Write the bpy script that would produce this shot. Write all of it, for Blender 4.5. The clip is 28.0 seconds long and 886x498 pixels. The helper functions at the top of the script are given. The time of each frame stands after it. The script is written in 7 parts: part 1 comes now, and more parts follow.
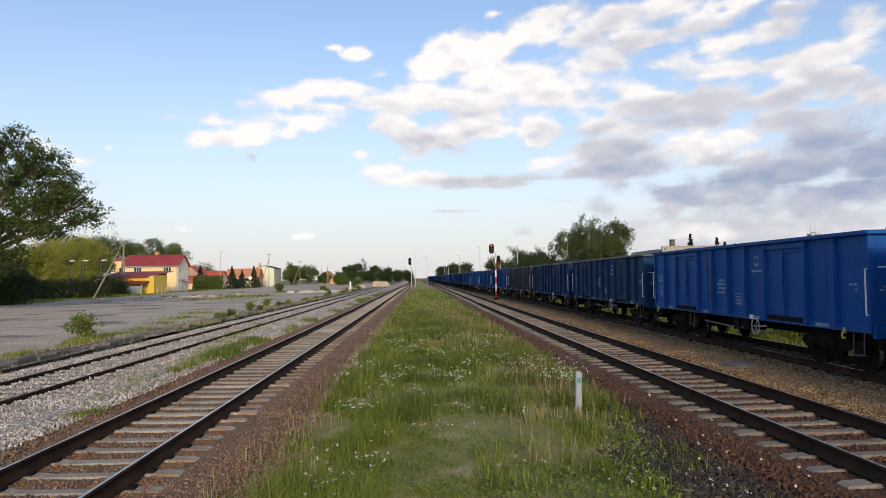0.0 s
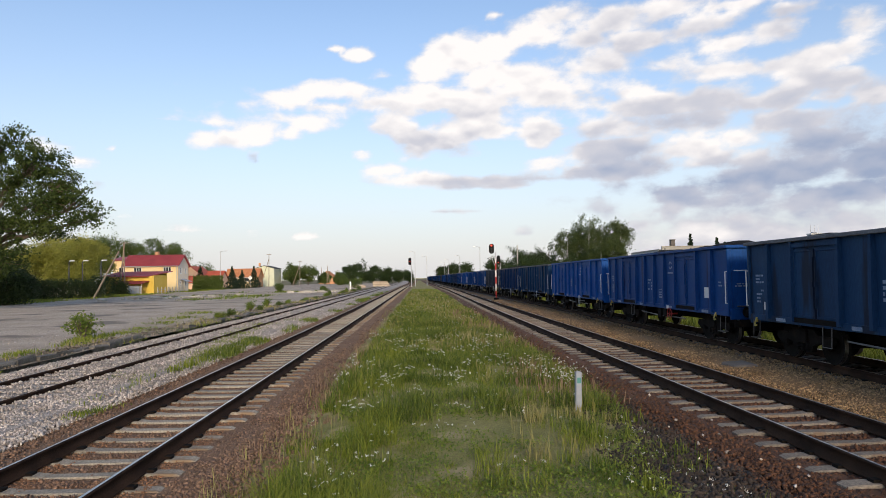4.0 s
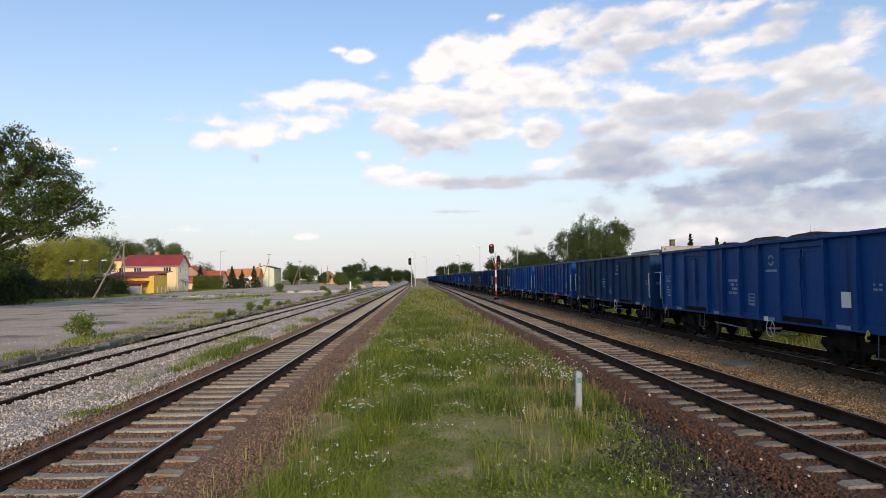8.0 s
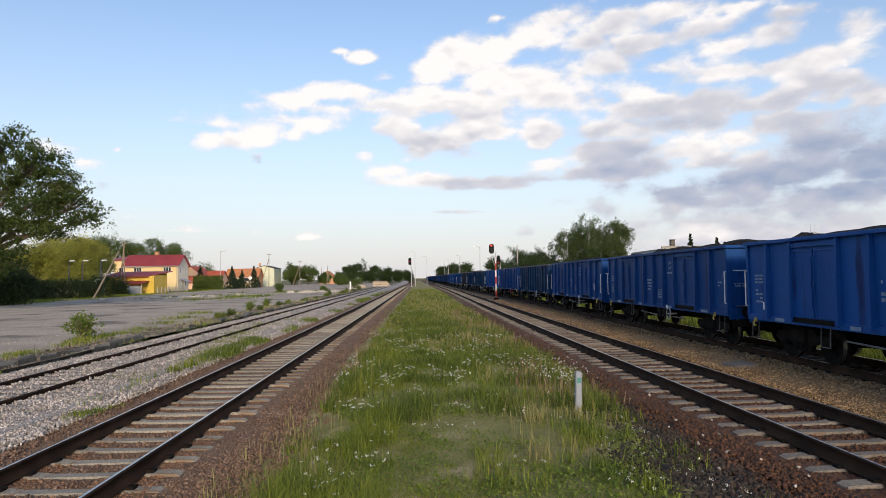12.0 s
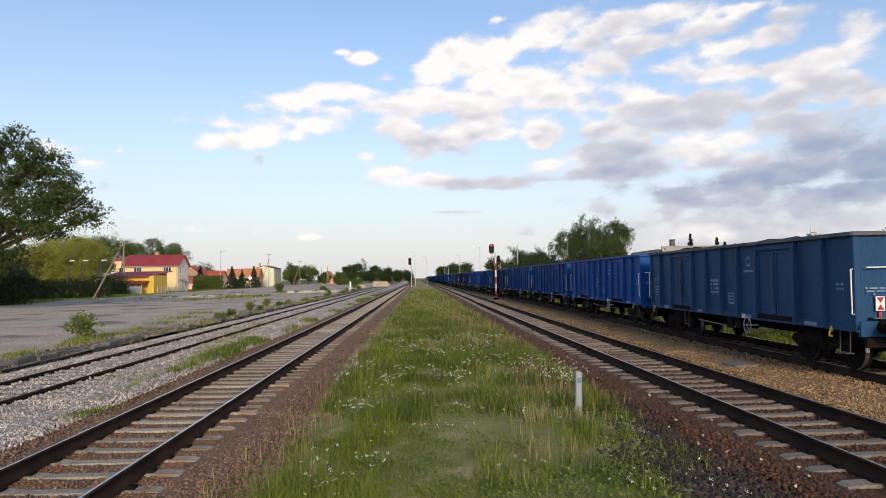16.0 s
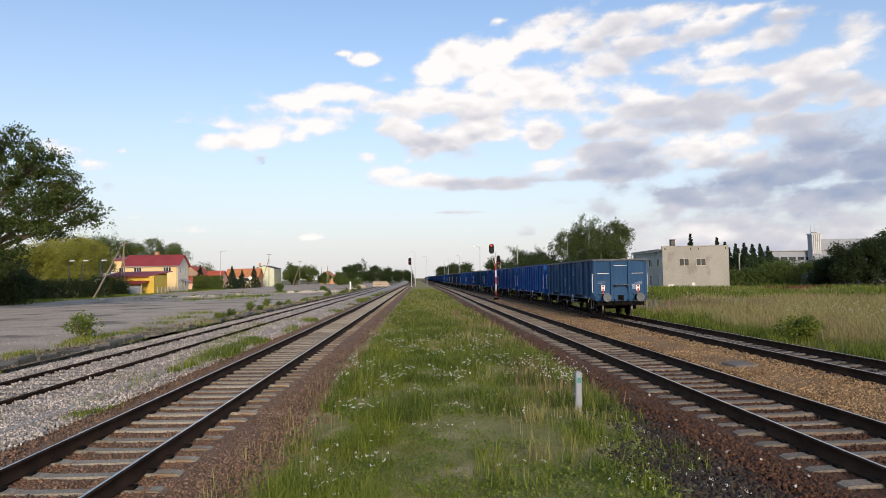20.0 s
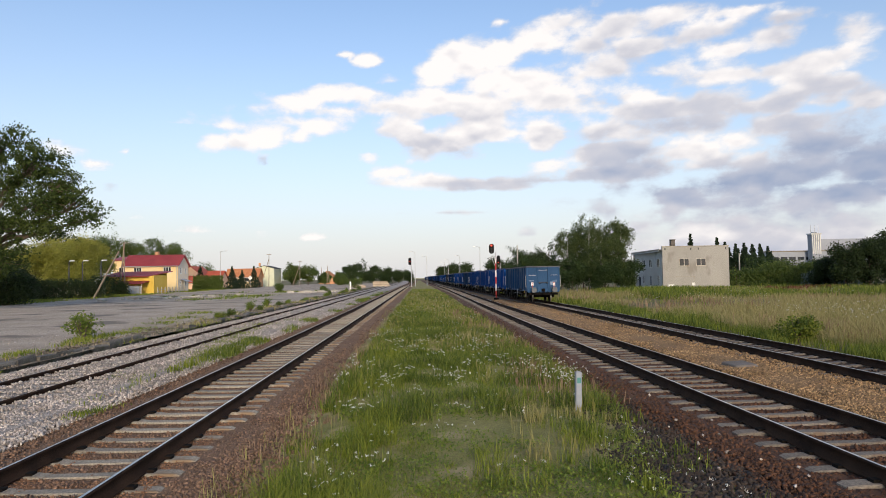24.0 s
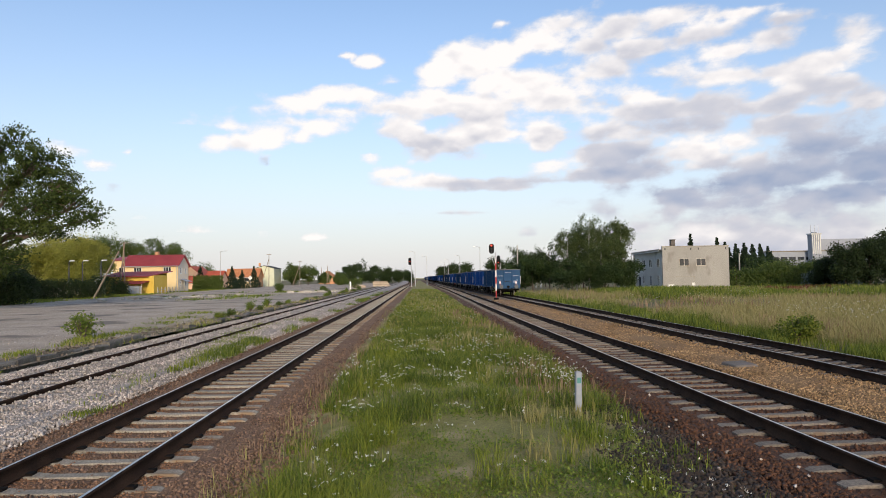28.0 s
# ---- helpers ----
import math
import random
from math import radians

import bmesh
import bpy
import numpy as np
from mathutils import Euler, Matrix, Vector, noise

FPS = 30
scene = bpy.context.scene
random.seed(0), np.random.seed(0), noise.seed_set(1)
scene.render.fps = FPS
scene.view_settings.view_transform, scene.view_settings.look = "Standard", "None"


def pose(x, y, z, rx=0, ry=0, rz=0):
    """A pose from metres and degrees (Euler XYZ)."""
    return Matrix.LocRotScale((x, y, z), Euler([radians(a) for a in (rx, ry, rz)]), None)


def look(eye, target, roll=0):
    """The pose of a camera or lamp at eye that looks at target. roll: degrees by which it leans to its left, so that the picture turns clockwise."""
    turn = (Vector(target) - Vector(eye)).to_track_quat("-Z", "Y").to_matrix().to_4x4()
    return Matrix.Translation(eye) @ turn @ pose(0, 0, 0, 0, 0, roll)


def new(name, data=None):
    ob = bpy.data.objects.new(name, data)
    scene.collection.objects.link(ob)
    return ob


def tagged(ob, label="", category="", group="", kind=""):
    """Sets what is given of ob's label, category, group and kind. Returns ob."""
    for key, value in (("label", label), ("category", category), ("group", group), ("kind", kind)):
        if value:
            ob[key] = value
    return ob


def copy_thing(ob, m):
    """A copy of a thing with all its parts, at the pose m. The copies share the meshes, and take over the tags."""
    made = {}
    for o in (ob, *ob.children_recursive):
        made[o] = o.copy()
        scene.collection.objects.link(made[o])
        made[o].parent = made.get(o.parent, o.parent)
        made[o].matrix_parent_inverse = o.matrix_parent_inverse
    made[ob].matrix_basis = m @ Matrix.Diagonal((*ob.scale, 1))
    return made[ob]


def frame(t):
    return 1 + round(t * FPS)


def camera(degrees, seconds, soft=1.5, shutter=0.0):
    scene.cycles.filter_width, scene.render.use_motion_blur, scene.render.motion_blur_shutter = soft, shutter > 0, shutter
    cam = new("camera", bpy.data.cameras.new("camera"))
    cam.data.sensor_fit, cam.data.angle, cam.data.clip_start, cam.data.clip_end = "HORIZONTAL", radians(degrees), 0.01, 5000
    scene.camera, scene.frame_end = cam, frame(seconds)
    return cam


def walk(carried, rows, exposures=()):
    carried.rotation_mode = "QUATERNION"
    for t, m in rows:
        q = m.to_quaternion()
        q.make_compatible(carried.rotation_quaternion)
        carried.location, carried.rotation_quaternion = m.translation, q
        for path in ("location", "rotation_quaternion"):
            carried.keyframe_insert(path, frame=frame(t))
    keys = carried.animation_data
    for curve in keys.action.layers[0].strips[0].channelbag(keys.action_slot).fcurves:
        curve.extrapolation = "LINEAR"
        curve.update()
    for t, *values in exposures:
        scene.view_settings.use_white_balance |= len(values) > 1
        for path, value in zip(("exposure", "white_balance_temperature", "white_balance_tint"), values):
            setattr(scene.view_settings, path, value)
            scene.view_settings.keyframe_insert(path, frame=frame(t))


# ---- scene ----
cam = camera(66.17, 28.0, 0.6)
EYE = (0.0, 0.0, 2.366)
TILT, LEAN = 2.404, -0.90
VIEW = pose(*EYE) @ pose(0, 0, 0, 90 + TILT, 0, 0) @ pose(0, 0, 0, 0, 0, LEAN)
walk(cam, [(0.0, VIEW), (28.0, VIEW)], [(0.0, 0.0, 6900, 13), (28.0, 0.0, 6900, 13)])

# ---- world, sun, exposure ----
SUN_EL, SUN_AZ = 18.0, 172.0          # degrees; azimuth from straight ahead, clockwise
world = bpy.data.worlds.new("sky")
world.use_nodes = True
scene.world = world
wn = world.node_tree.nodes
sky = wn.new("ShaderNodeTexSky")
sky.sky_type = "NISHITA"
sky.sun_disc = False
sky.sun_elevation = radians(SUN_EL)
sky.sun_rotation = radians(SUN_AZ)
sky.air_density, sky.dust_density, sky.ozone_density = 1.0, 0.6, 3.2
wn["Background"].inputs["Strength"].default_value = 0.205
world.node_tree.links.new(sky.outputs[0], wn["Background"].inputs["Color"])
sun = new("sun", bpy.data.lights.new("sun", "SUN"))
sun.data.energy, sun.data.angle, sun.data.color = 3.05, radians(12.0), (1.0, 0.84, 0.64)
sa, se = radians(SUN_AZ), radians(SUN_EL)
sun.matrix_world = look((300 * math.sin(sa) * math.cos(se), 300 * math.cos(sa) * math.cos(se), 300 * math.sin(se)), (0, 0, 0))
scene.view_settings.exposure = 0.0


# ---- materials ----
def nodes_of(name):
    m = bpy.data.materials.new(name)
    m.use_nodes = True
    return m, m.node_tree.nodes, m.node_tree.links, m.node_tree.nodes["Principled BSDF"]


def surface(name, c1, c2, scale=1.5, fine=30.0, rough=0.8, metal=0.0, bump=0.3, stain=None, stain_at=0.62, stain_scale=0.6,
            stretch=(1, 1, 1), island=0.0, each=0.0, spec=0.5, depth=0.01, mottle=0.35):
    """Two tones mixed by a broad noise, a fine grain, an optional stain colour, relief, and tone changes per island or object."""
    m, n, l, b = nodes_of(name)
    tc = n.new("ShaderNodeTexCoord")
    mp = n.new("ShaderNodeMapping")
    mp.inputs["Scale"].default_value = stretch
    l.new(tc.outputs["Object"], mp.inputs[0])

    def noisy(s, d):
        t = n.new("ShaderNodeTexNoise")
        t.inputs["Scale"].default_value, t.inputs["Detail"].default_value = s, d
        l.new(mp.outputs[0], t.inputs["Vector"])
        return t.outputs["Fac"]

    def ramp(src, a, z):
        r = n.new("ShaderNodeMapRange")
        r.inputs[1].default_value, r.inputs[2].default_value = a, z
        l.new(src, r.inputs[0])
        return r.outputs[0]

    def mix(kind, fac, a, c):
        x = n.new("ShaderNodeMixRGB")
        x.blend_type = kind
        for i, v in enumerate((fac, a, c)):
            if isinstance(v, (int, float)):
                x.inputs[i].default_value = v
            elif isinstance(v, tuple):
                x.inputs[i].default_value = (*v, 1)
            else:
                l.new(v, x.inputs[i])
        return x.outputs[0]
    grain = noisy(fine, 3)
    col = mix("MIX", ramp(noisy(scale, 4), 0.34, 0.66), c1, c2)
    tone = n.new("ShaderNodeMapRange")
    tone.inputs[1].default_value, tone.inputs[2].default_value = 0.3, 0.7
    tone.inputs[3].default_value, tone.inputs[4].default_value = 1 - mottle, 1 + mottle
    l.new(grain, tone.inputs[0])
    col = mix("MULTIPLY", 1.0, col, tone.outputs[0])
    if stain:
        col = mix("MIX", ramp(noisy(stain_scale, 5), stain_at, stain_at + 0.08), col, stain)
    for amount, node, out in ((island, "ShaderNodeNewGeometry", "Random Per Island"), (each, "ShaderNodeObjectInfo", "Random")):
        if amount:
            g = n.new(node)
            r = n.new("ShaderNodeMapRange")
            r.inputs[3].default_value, r.inputs[4].default_value = 1 - amount, 1 + amount
            l.new(g.outputs[out], r.inputs[0])
            col = mix("MULTIPLY", 1.0, col, r.outputs[0])
    l.new(col, b.inputs["Base Color"])
    b.inputs["Roughness"].default_value, b.inputs["Metallic"].default_value = rough, metal
    b.inputs["Specular IOR Level"].default_value = spec
    if bump:
        bp = n.new("ShaderNodeBump")
        bp.inputs["Strength"].default_value, bp.inputs["Distance"].default_value = bump, depth
        l.new(grain, bp.inputs["Height"])
        l.new(bp.outputs[0], b.inputs["Normal"])
    return m


def leaf(name, c1, c2, scale=0.5, shine=0.35):
    """Foliage: two greens by place, tone by leaf, some light through the blade."""
    m, n, l, b = nodes_of(name)
    tc = n.new("ShaderNodeTexCoord")
    t = n.new("ShaderNodeTexNoise")
    t.inputs["Scale"].default_value = scale
    l.new(tc.outputs["Object"], t.inputs["Vector"])
    g = n.new("ShaderNodeNewGeometry")
    a = n.new("ShaderNodeMath")
    a.operation = "ADD"
    l.new(t.outputs["Fac"], a.inputs[0])
    s = n.new("ShaderNodeMath")
    s.operation = "MULTIPLY_ADD"
    s.inputs[1].default_value, s.inputs[2].default_value = 0.7, -0.35
    l.new(g.outputs["Random Per Island"], s.inputs[0])
    l.new(s.outputs[0], a.inputs[1])
    r = n.new("ShaderNodeMapRange")
    r.inputs[1].default_value, r.inputs[2].default_value = 0.25, 0.75
    l.new(a.outputs[0], r.inputs[0])
    x = n.new("ShaderNodeMixRGB")
    x.inputs[1].default_value, x.inputs[2].default_value = (*c1, 1), (*c2, 1)
    l.new(r.outputs[0], x.inputs[0])
    l.new(x.outputs[0], b.inputs["Base Color"])
    b.inputs["Roughness"].default_value = 0.6
    b.inputs["Specular IOR Level"].default_value = shine
    tr = n.new("ShaderNodeBsdfTranslucent")
    l.new(x.outputs[0], tr.inputs[0])
    ms = n.new("ShaderNodeMixShader")
    ms.inputs[0].default_value = 0.3
    l.new(b.outputs[0], ms.inputs[1])
    l.new(tr.outputs[0], ms.inputs[2])
    l.new(ms.outputs[0], n["Material Output"].inputs[0])
    return m


def glow(name, c, strength):
    m, n, l, b = nodes_of(name)
    b.inputs["Base Color"].default_value = (*c, 1)
    b.inputs["Emission Color"].default_value = (*c, 1)
    b.inputs["Emission Strength"].default_value = strength
    return m


SOIL = surface("meadow_soil", (0.10, 0.10, 0.035), (0.16, 0.13, 0.06), 0.5, 12, 0.95, bump=0.6, depth=0.04)
STRIP_SOIL = surface("thin_turf", (0.17, 0.165, 0.04), (0.25, 0.225, 0.075), 1.3, 40, 0.95, bump=0.6, depth=0.03, stain=(0.36, 0.29, 0.15), stain_at=0.56, stain_scale=0.9)
ASPHALT = surface("old_asphalt", (0.35, 0.282, 0.212), (0.46, 0.382, 0.298), 0.3, 22, 0.92, bump=0.6, depth=0.03, stain=(0.18, 0.15, 0.115), stain_at=0.56, stain_scale=0.22, mottle=0.45)
RUST_BED = surface("rusty_ballast_bed", (0.165, 0.092, 0.050), (0.21, 0.128, 0.076), 0.9, 28, 0.95, bump=0.9, depth=0.05)
GREY_BED = surface("grey_ballast_bed", (0.30, 0.268, 0.235), (0.40, 0.358, 0.318), 0.8, 22, 0.95, bump=0.9, depth=0.05)
SAND_BED = surface("orange_gravel_bed", (0.20, 0.118, 0.050), (0.26, 0.16, 0.075), 0.6, 35, 0.95, bump=0.8, depth=0.04)
EDGE_DIRT = surface("dry_dirt", (0.16, 0.125, 0.085), (0.24, 0.195, 0.14), 0.9, 18, 0.95, bump=0.7, depth=0.04, stain=(0.085, 0.085, 0.035), stain_at=0.52, stain_scale=0.7)
COPING = surface("worn_grey_coping", (0.075, 0.085, 0.10), (0.12, 0.13, 0.145), 1.5, 30, 0.7, bump=0.2, stain=(0.05, 0.035, 0.025), stain_at=0.6, stain_scale=1.2)
DARK_RUST_BED = surface("dark_rusty_ballast_bed", (0.082, 0.034, 0.016), (0.108, 0.050, 0.026), 0.9, 28, 0.95, bump=0.9, depth=0.05)
DARK_RUST_STONE = surface("dark_rusty_stone", (0.072, 0.029, 0.013), (0.100, 0.045, 0.023), 0.7, 30, 0.9, bump=0.4, island=0.55)
RUST_STONE = surface("rusty_stone", (0.155, 0.090, 0.056), (0.20, 0.126, 0.085), 0.7, 30, 0.9, bump=0.4, island=0.5)
RUST_DUST = surface("rust_dust", (0.20, 0.098, 0.050), (0.26, 0.14, 0.078), 0.8, 40, 0.95, bump=0.4, island=0.35)
DARK_STONE = surface("dark_stone", (0.028, 0.020, 0.015), (0.055, 0.040, 0.030), 0.7, 30, 0.9, bump=0.4, island=0.5)
GREY_STONE = surface("grey_stone", (0.34, 0.298, 0.262), (0.46, 0.408, 0.365), 0.6, 25, 0.9, bump=0.4, island=0.45, stain=(0.30, 0.22, 0.16), stain_at=0.66)
SAND_STONE = surface("orange_stone", (0.24, 0.142, 0.062), (0.36, 0.235, 0.12), 0.7, 30, 0.9, bump=0.4, island=0.65)
RUBBLE = surface("dusty_rubble", (0.13, 0.105, 0.075), (0.27, 0.225, 0.175), 0.9, 25, 0.95, bump=0.5, island=0.6)
CONCRETE = surface("weathered_concrete", (0.235, 0.205, 0.16), (0.32, 0.285, 0.225), 1.2, 35, 0.9, bump=0.4, stain=(0.26, 0.18, 0.11), stain_at=0.6, stain_scale=1.4, each=0.22)
PALE_CONCRETE = surface("pale_concrete", (0.40, 0.37, 0.31), (0.50, 0.465, 0.40), 1.2, 35, 0.9, bump=0.4, stain=(0.26, 0.20, 0.14), stain_at=0.6, stain_scale=1.4, each=0.15)
STAINED_CONCRETE = surface("rust_stained_concrete", (0.15, 0.127, 0.10), (0.205, 0.175, 0.14), 1.2, 35, 0.9, bump=0.4, stain=(0.17, 0.115, 0.075), stain_at=0.56, stain_scale=1.6, each=0.25)
DARK_CONCRETE = surface("grimy_concrete", (0.115, 0.101, 0.087), (0.165, 0.147, 0.128), 1.2, 35, 0.9, bump=0.4, stain=(0.15, 0.12, 0.10), stain_at=0.58, stain_scale=1.4, each=0.25)
RAIL_RUST = surface("rail_rust", (0.026, 0.015, 0.010), (0.052, 0.029, 0.018), 2, 60, 0.9, metal=0.0, bump=0.3, spec=0.12)
RAIL_TOP = surface("polished_rail_head", (0.66, 0.59, 0.51), (0.76, 0.69, 0.60), 2, 80, 0.38, metal=1.0, bump=0.05, mottle=0.1)
KERB = surface("mossy_kerb_stone", (0.10, 0.09, 0.075), (0.17, 0.155, 0.13), 1.1, 25, 0.95, bump=0.6, stain=(0.06, 0.065, 0.03), stain_at=0.54, each=0.25)
WHITE = surface("chalky_white_paint", (0.72, 0.72, 0.69), (0.80, 0.80, 0.78), 2, 50, 0.6, bump=0.1, mottle=0.08)
LETTER = surface("faded_white_lettering", (0.13, 0.20, 0.32), (0.23, 0.30, 0.41), 6, 60, 0.7, bump=0.05, mottle=0.3)
RED = surface("red_enamel", (0.34, 0.018, 0.016), (0.42, 0.03, 0.024), 3, 50, 0.5, bump=0.1, mottle=0.1)
YELLOW = surface("yellow_enamel", (0.42, 0.32, 0.06), (0.50, 0.38, 0.09), 3, 50, 0.5, bump=0.1, mottle=0.15)
TEAL = surface("faded_teal_enamel", (0.05, 0.20, 0.19), (0.08, 0.26, 0.24), 3, 50, 0.6, bump=0.1, mottle=0.2)
BLACK = surface("black_enamel", (0.008, 0.008, 0.008), (0.013, 0.013, 0.013), 3, 50, 0.85, spec=0.08, bump=0.1, mottle=0.2)
# grime taken near black: the shadow under the wagons is in this colour
SHADED_GRIME = surface("shade_darkened_gear_grime", (0.005, 0.0045, 0.004), (0.011, 0.009, 0.0075), 4, 40, 0.9, metal=0.0, spec=0.15, bump=0.4, stain=(0.02, 0.012, 0.008), stain_at=0.6, stain_scale=2)
GREASY = surface("greasy_steel", (0.075, 0.085, 0.098), (0.12, 0.132, 0.148), 5, 60, 0.55, metal=0.3, bump=0.15)
STEEL = surface("worn_steel", (0.07, 0.07, 0.072), (0.13, 0.13, 0.13), 3, 60, 0.45, metal=0.7, bump=0.15)
WHEEL_TREAD = surface("bright_wheel_tread", (0.42, 0.41, 0.40), (0.55, 0.53, 0.50), 3, 60, 0.32, metal=1.0, bump=0.05)
COAL = surface("coal", (0.008, 0.008, 0.0085), (0.02, 0.0195, 0.019), 3, 14, 0.9, spec=0.15, bump=1.0, depth=0.06)
GALV = surface("galvanised_steel", (0.42, 0.43, 0.44), (0.52, 0.53, 0.54), 3, 40, 0.55, metal=0.5, bump=0.1, mottle=0.15)
POLE_WOOD = surface("grey_pole_wood", (0.22, 0.17, 0.12), (0.32, 0.26, 0.19), 2, 30, 0.9, bump=0.4, stretch=(4, 4, 0.4))
BARK = surface("bark", (0.075, 0.055, 0.04), (0.13, 0.10, 0.075), 3, 20, 0.95, bump=0.8, stretch=(3, 3, 0.6), depth=0.03)
BIRCH_BARK = surface("birch_bark", (0.42, 0.40, 0.36), (0.55, 0.53, 0.50), 2, 16, 0.8, bump=0.3, stain=(0.05, 0.045, 0.04), stain_at=0.6, stain_scale=2)
CREAM_WALL = surface("cream_yellow_render", (0.80, 0.60, 0.30), (0.84, 0.66, 0.36), 0.4, 30, 0.9, bump=0.15, mottle=0.06)
PALE_WALL = surface("pale_cream_render", (0.80, 0.70, 0.55), (0.84, 0.75, 0.62), 0.4, 30, 0.9, bump=0.15, mottle=0.06)
BRIGHT_WALL = surface("bright_yellow_render", (0.66, 0.45, 0.07), (0.72, 0.51, 0.11), 0.4, 30, 0.9, bump=0.15, mottle=0.06)
PEACH_WALL = surface("peach_render", (0.78, 0.50, 0.33), (0.82, 0.56, 0.38), 0.4, 30, 0.9, bump=0.15, mottle=0.06)
ORANGE_WALL = surface("orange_brick_wall", (0.50, 0.25, 0.12), (0.60, 0.32, 0.17), 0.8, 12, 0.9, bump=0.3)
GREEN_WALL = surface("pale_green_render", (0.62, 0.64, 0.45), (0.70, 0.72, 0.54), 0.4, 30, 0.9, bump=0.15, mottle=0.06)
RED_ROOF = surface("red_metal_roof", (0.26, 0.036, 0.040), (0.32, 0.05, 0.052), 0.6, 20, 0.5, bump=0.2, mottle=0.12)
SCARLET_ROOF = surface("scarlet_tile_roof", (0.40, 0.075, 0.045), (0.48, 0.11, 0.06), 0.8, 15, 0.8, bump=0.3)
ORANGE_ROOF = surface("orange_tile_roof", (0.46, 0.17, 0.07), (0.55, 0.23, 0.10), 0.8, 15, 0.85, bump=0.4)
DARK_ROOF = surface("dark_felt_roof", (0.05, 0.05, 0.052), (0.08, 0.08, 0.082), 0.8, 15, 0.85, bump=0.3)
PANEL_WALL = surface("stained_concrete_render", (0.30, 0.29, 0.262), (0.36, 0.348, 0.315), 0.35, 14, 0.92, bump=0.25, stain=(0.255, 0.24, 0.21), stain_at=0.56, stain_scale=0.5, stretch=(1, 1, 0.45), mottle=0.2)
GREY_WALL = surface("grey_render", (0.64, 0.64, 0.61), (0.72, 0.72, 0.69), 0.35, 14, 0.92, bump=0.25, stain=(0.40, 0.40, 0.39), stain_at=0.58, stain_scale=0.35, mottle=0.1)
# white with the far buildings' grey-blue haze mixed in; also greys the distance post
FAR_WHITE = surface("haze_greyed_white", (0.27, 0.295, 0.335), (0.32, 0.345, 0.385), 0.2, 8, 0.8, bump=0.1, mottle=0.06)
GLASS = surface("dark_window_glass", (0.02, 0.024, 0.03), (0.035, 0.04, 0.05), 0.5, 5, 0.08, bump=0.0, spec=0.8)
BOARD = surface("grey_blue_boards", (0.24, 0.28, 0.33), (0.34, 0.38, 0.43), 1, 20, 0.8, bump=0.3, stretch=(6, 6, 0.5))
WOOD = surface("sawn_timber", (0.36, 0.285, 0.20), (0.48, 0.395, 0.29), 1, 20, 0.85, bump=0.3, each=0.2)
RED_LIGHT = glow("red_signal_light", (1.0, 0.04, 0.03), 2.2)
OAK = leaf("oak_leaves", (0.031, 0.056, 0.011), (0.084, 0.116, 0.023), 0.25)
OLIVE = leaf("willow_leaves", (0.21, 0.222, 0.038), (0.34, 0.332, 0.062), 0.2)
# dark copy of the broad leaves, with foliage shade put into the colour
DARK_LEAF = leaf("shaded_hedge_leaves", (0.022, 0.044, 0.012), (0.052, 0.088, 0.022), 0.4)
MID_LEAF = leaf("broad_leaves", (0.055, 0.095, 0.022), (0.12, 0.165, 0.035), 0.3)
BIRCH_LEAF = leaf("birch_leaves", (0.045, 0.072, 0.022), (0.105, 0.14, 0.042), 0.3)
# darker still: deep shade in hedges and under trees is painted in
HEDGE_LEAF = leaf("deep_shade_leaves", (0.016, 0.031, 0.009), (0.034, 0.058, 0.015), 0.4)
SILVER_LEAF = leaf("silver_willow_leaves", (0.14, 0.18, 0.16), (0.24, 0.28, 0.25), 0.5)
SPRUCE = leaf("spruce_needles", (0.014, 0.032, 0.016), (0.03, 0.055, 0.024), 0.6)
THUJA = leaf("thuja_leaves", (0.07, 0.115, 0.022), (0.14, 0.19, 0.04), 0.6)
GRASS = leaf("green_grass", (0.10, 0.148, 0.017), (0.255, 0.285, 0.042), 0.9, 0.25)
GRASS_DEEP = leaf("deep_green_grass", (0.055, 0.095, 0.014), (0.21, 0.25, 0.04), 0.9, 0.25)
STRAW = leaf("dry_grass", (0.25, 0.225, 0.08), (0.36, 0.325, 0.135), 0.5, 0.2)
HAY = leaf("ripe_meadow_grass", (0.25, 0.222, 0.085), (0.38, 0.335, 0.155), 0.3, 0.2)
DOCK = leaf("rust_red_dock", (0.13, 0.058, 0.030), (0.21, 0.10, 0.055), 0.6, 0.2)
PINK_GRASS = leaf("reddish_grass", (0.22, 0.135, 0.09), (0.35, 0.245, 0.165), 0.6, 0.2)
HERB = leaf("broad_herb_leaves", (0.09, 0.145, 0.021), (0.21, 0.26, 0.044), 0.9, 0.3)
PETAL = leaf("white_petals", (0.62, 0.62, 0.58), (0.80, 0.80, 0.76), 2, 0.2)
YELLOW_PETAL = leaf("yellow_petals", (0.60, 0.50, 0.05), (0.75, 0.66, 0.15), 2, 0.2)


# ---- helpers for building ----
def part(name, bm, material, parent=None, label=""):
    """Links a bmesh as one mesh object under a thing or a part."""
    me = bpy.data.meshes.new(name)
    bm.to_mesh(me)
    bm.free()
    return hang(name, me, material, parent, None, label)


def hang(name, me, material, parent=None, m=None, label=""):
    """An object on a mesh that may be shared, under parent, at the local pose m."""
    if material is not None and not me.materials:
        for x in (material if isinstance(material, tuple) else (material,)):
            me.materials.append(x)
    ob = new(name, me)
    ob.parent = parent
    if m is not None:
        ob.matrix_basis = m
    if label:
        ob["label"] = label
    return ob


def mesh_of(name, bm):
    me = bpy.data.meshes.new(name)
    bm.to_mesh(me)
    bm.free()
    return me


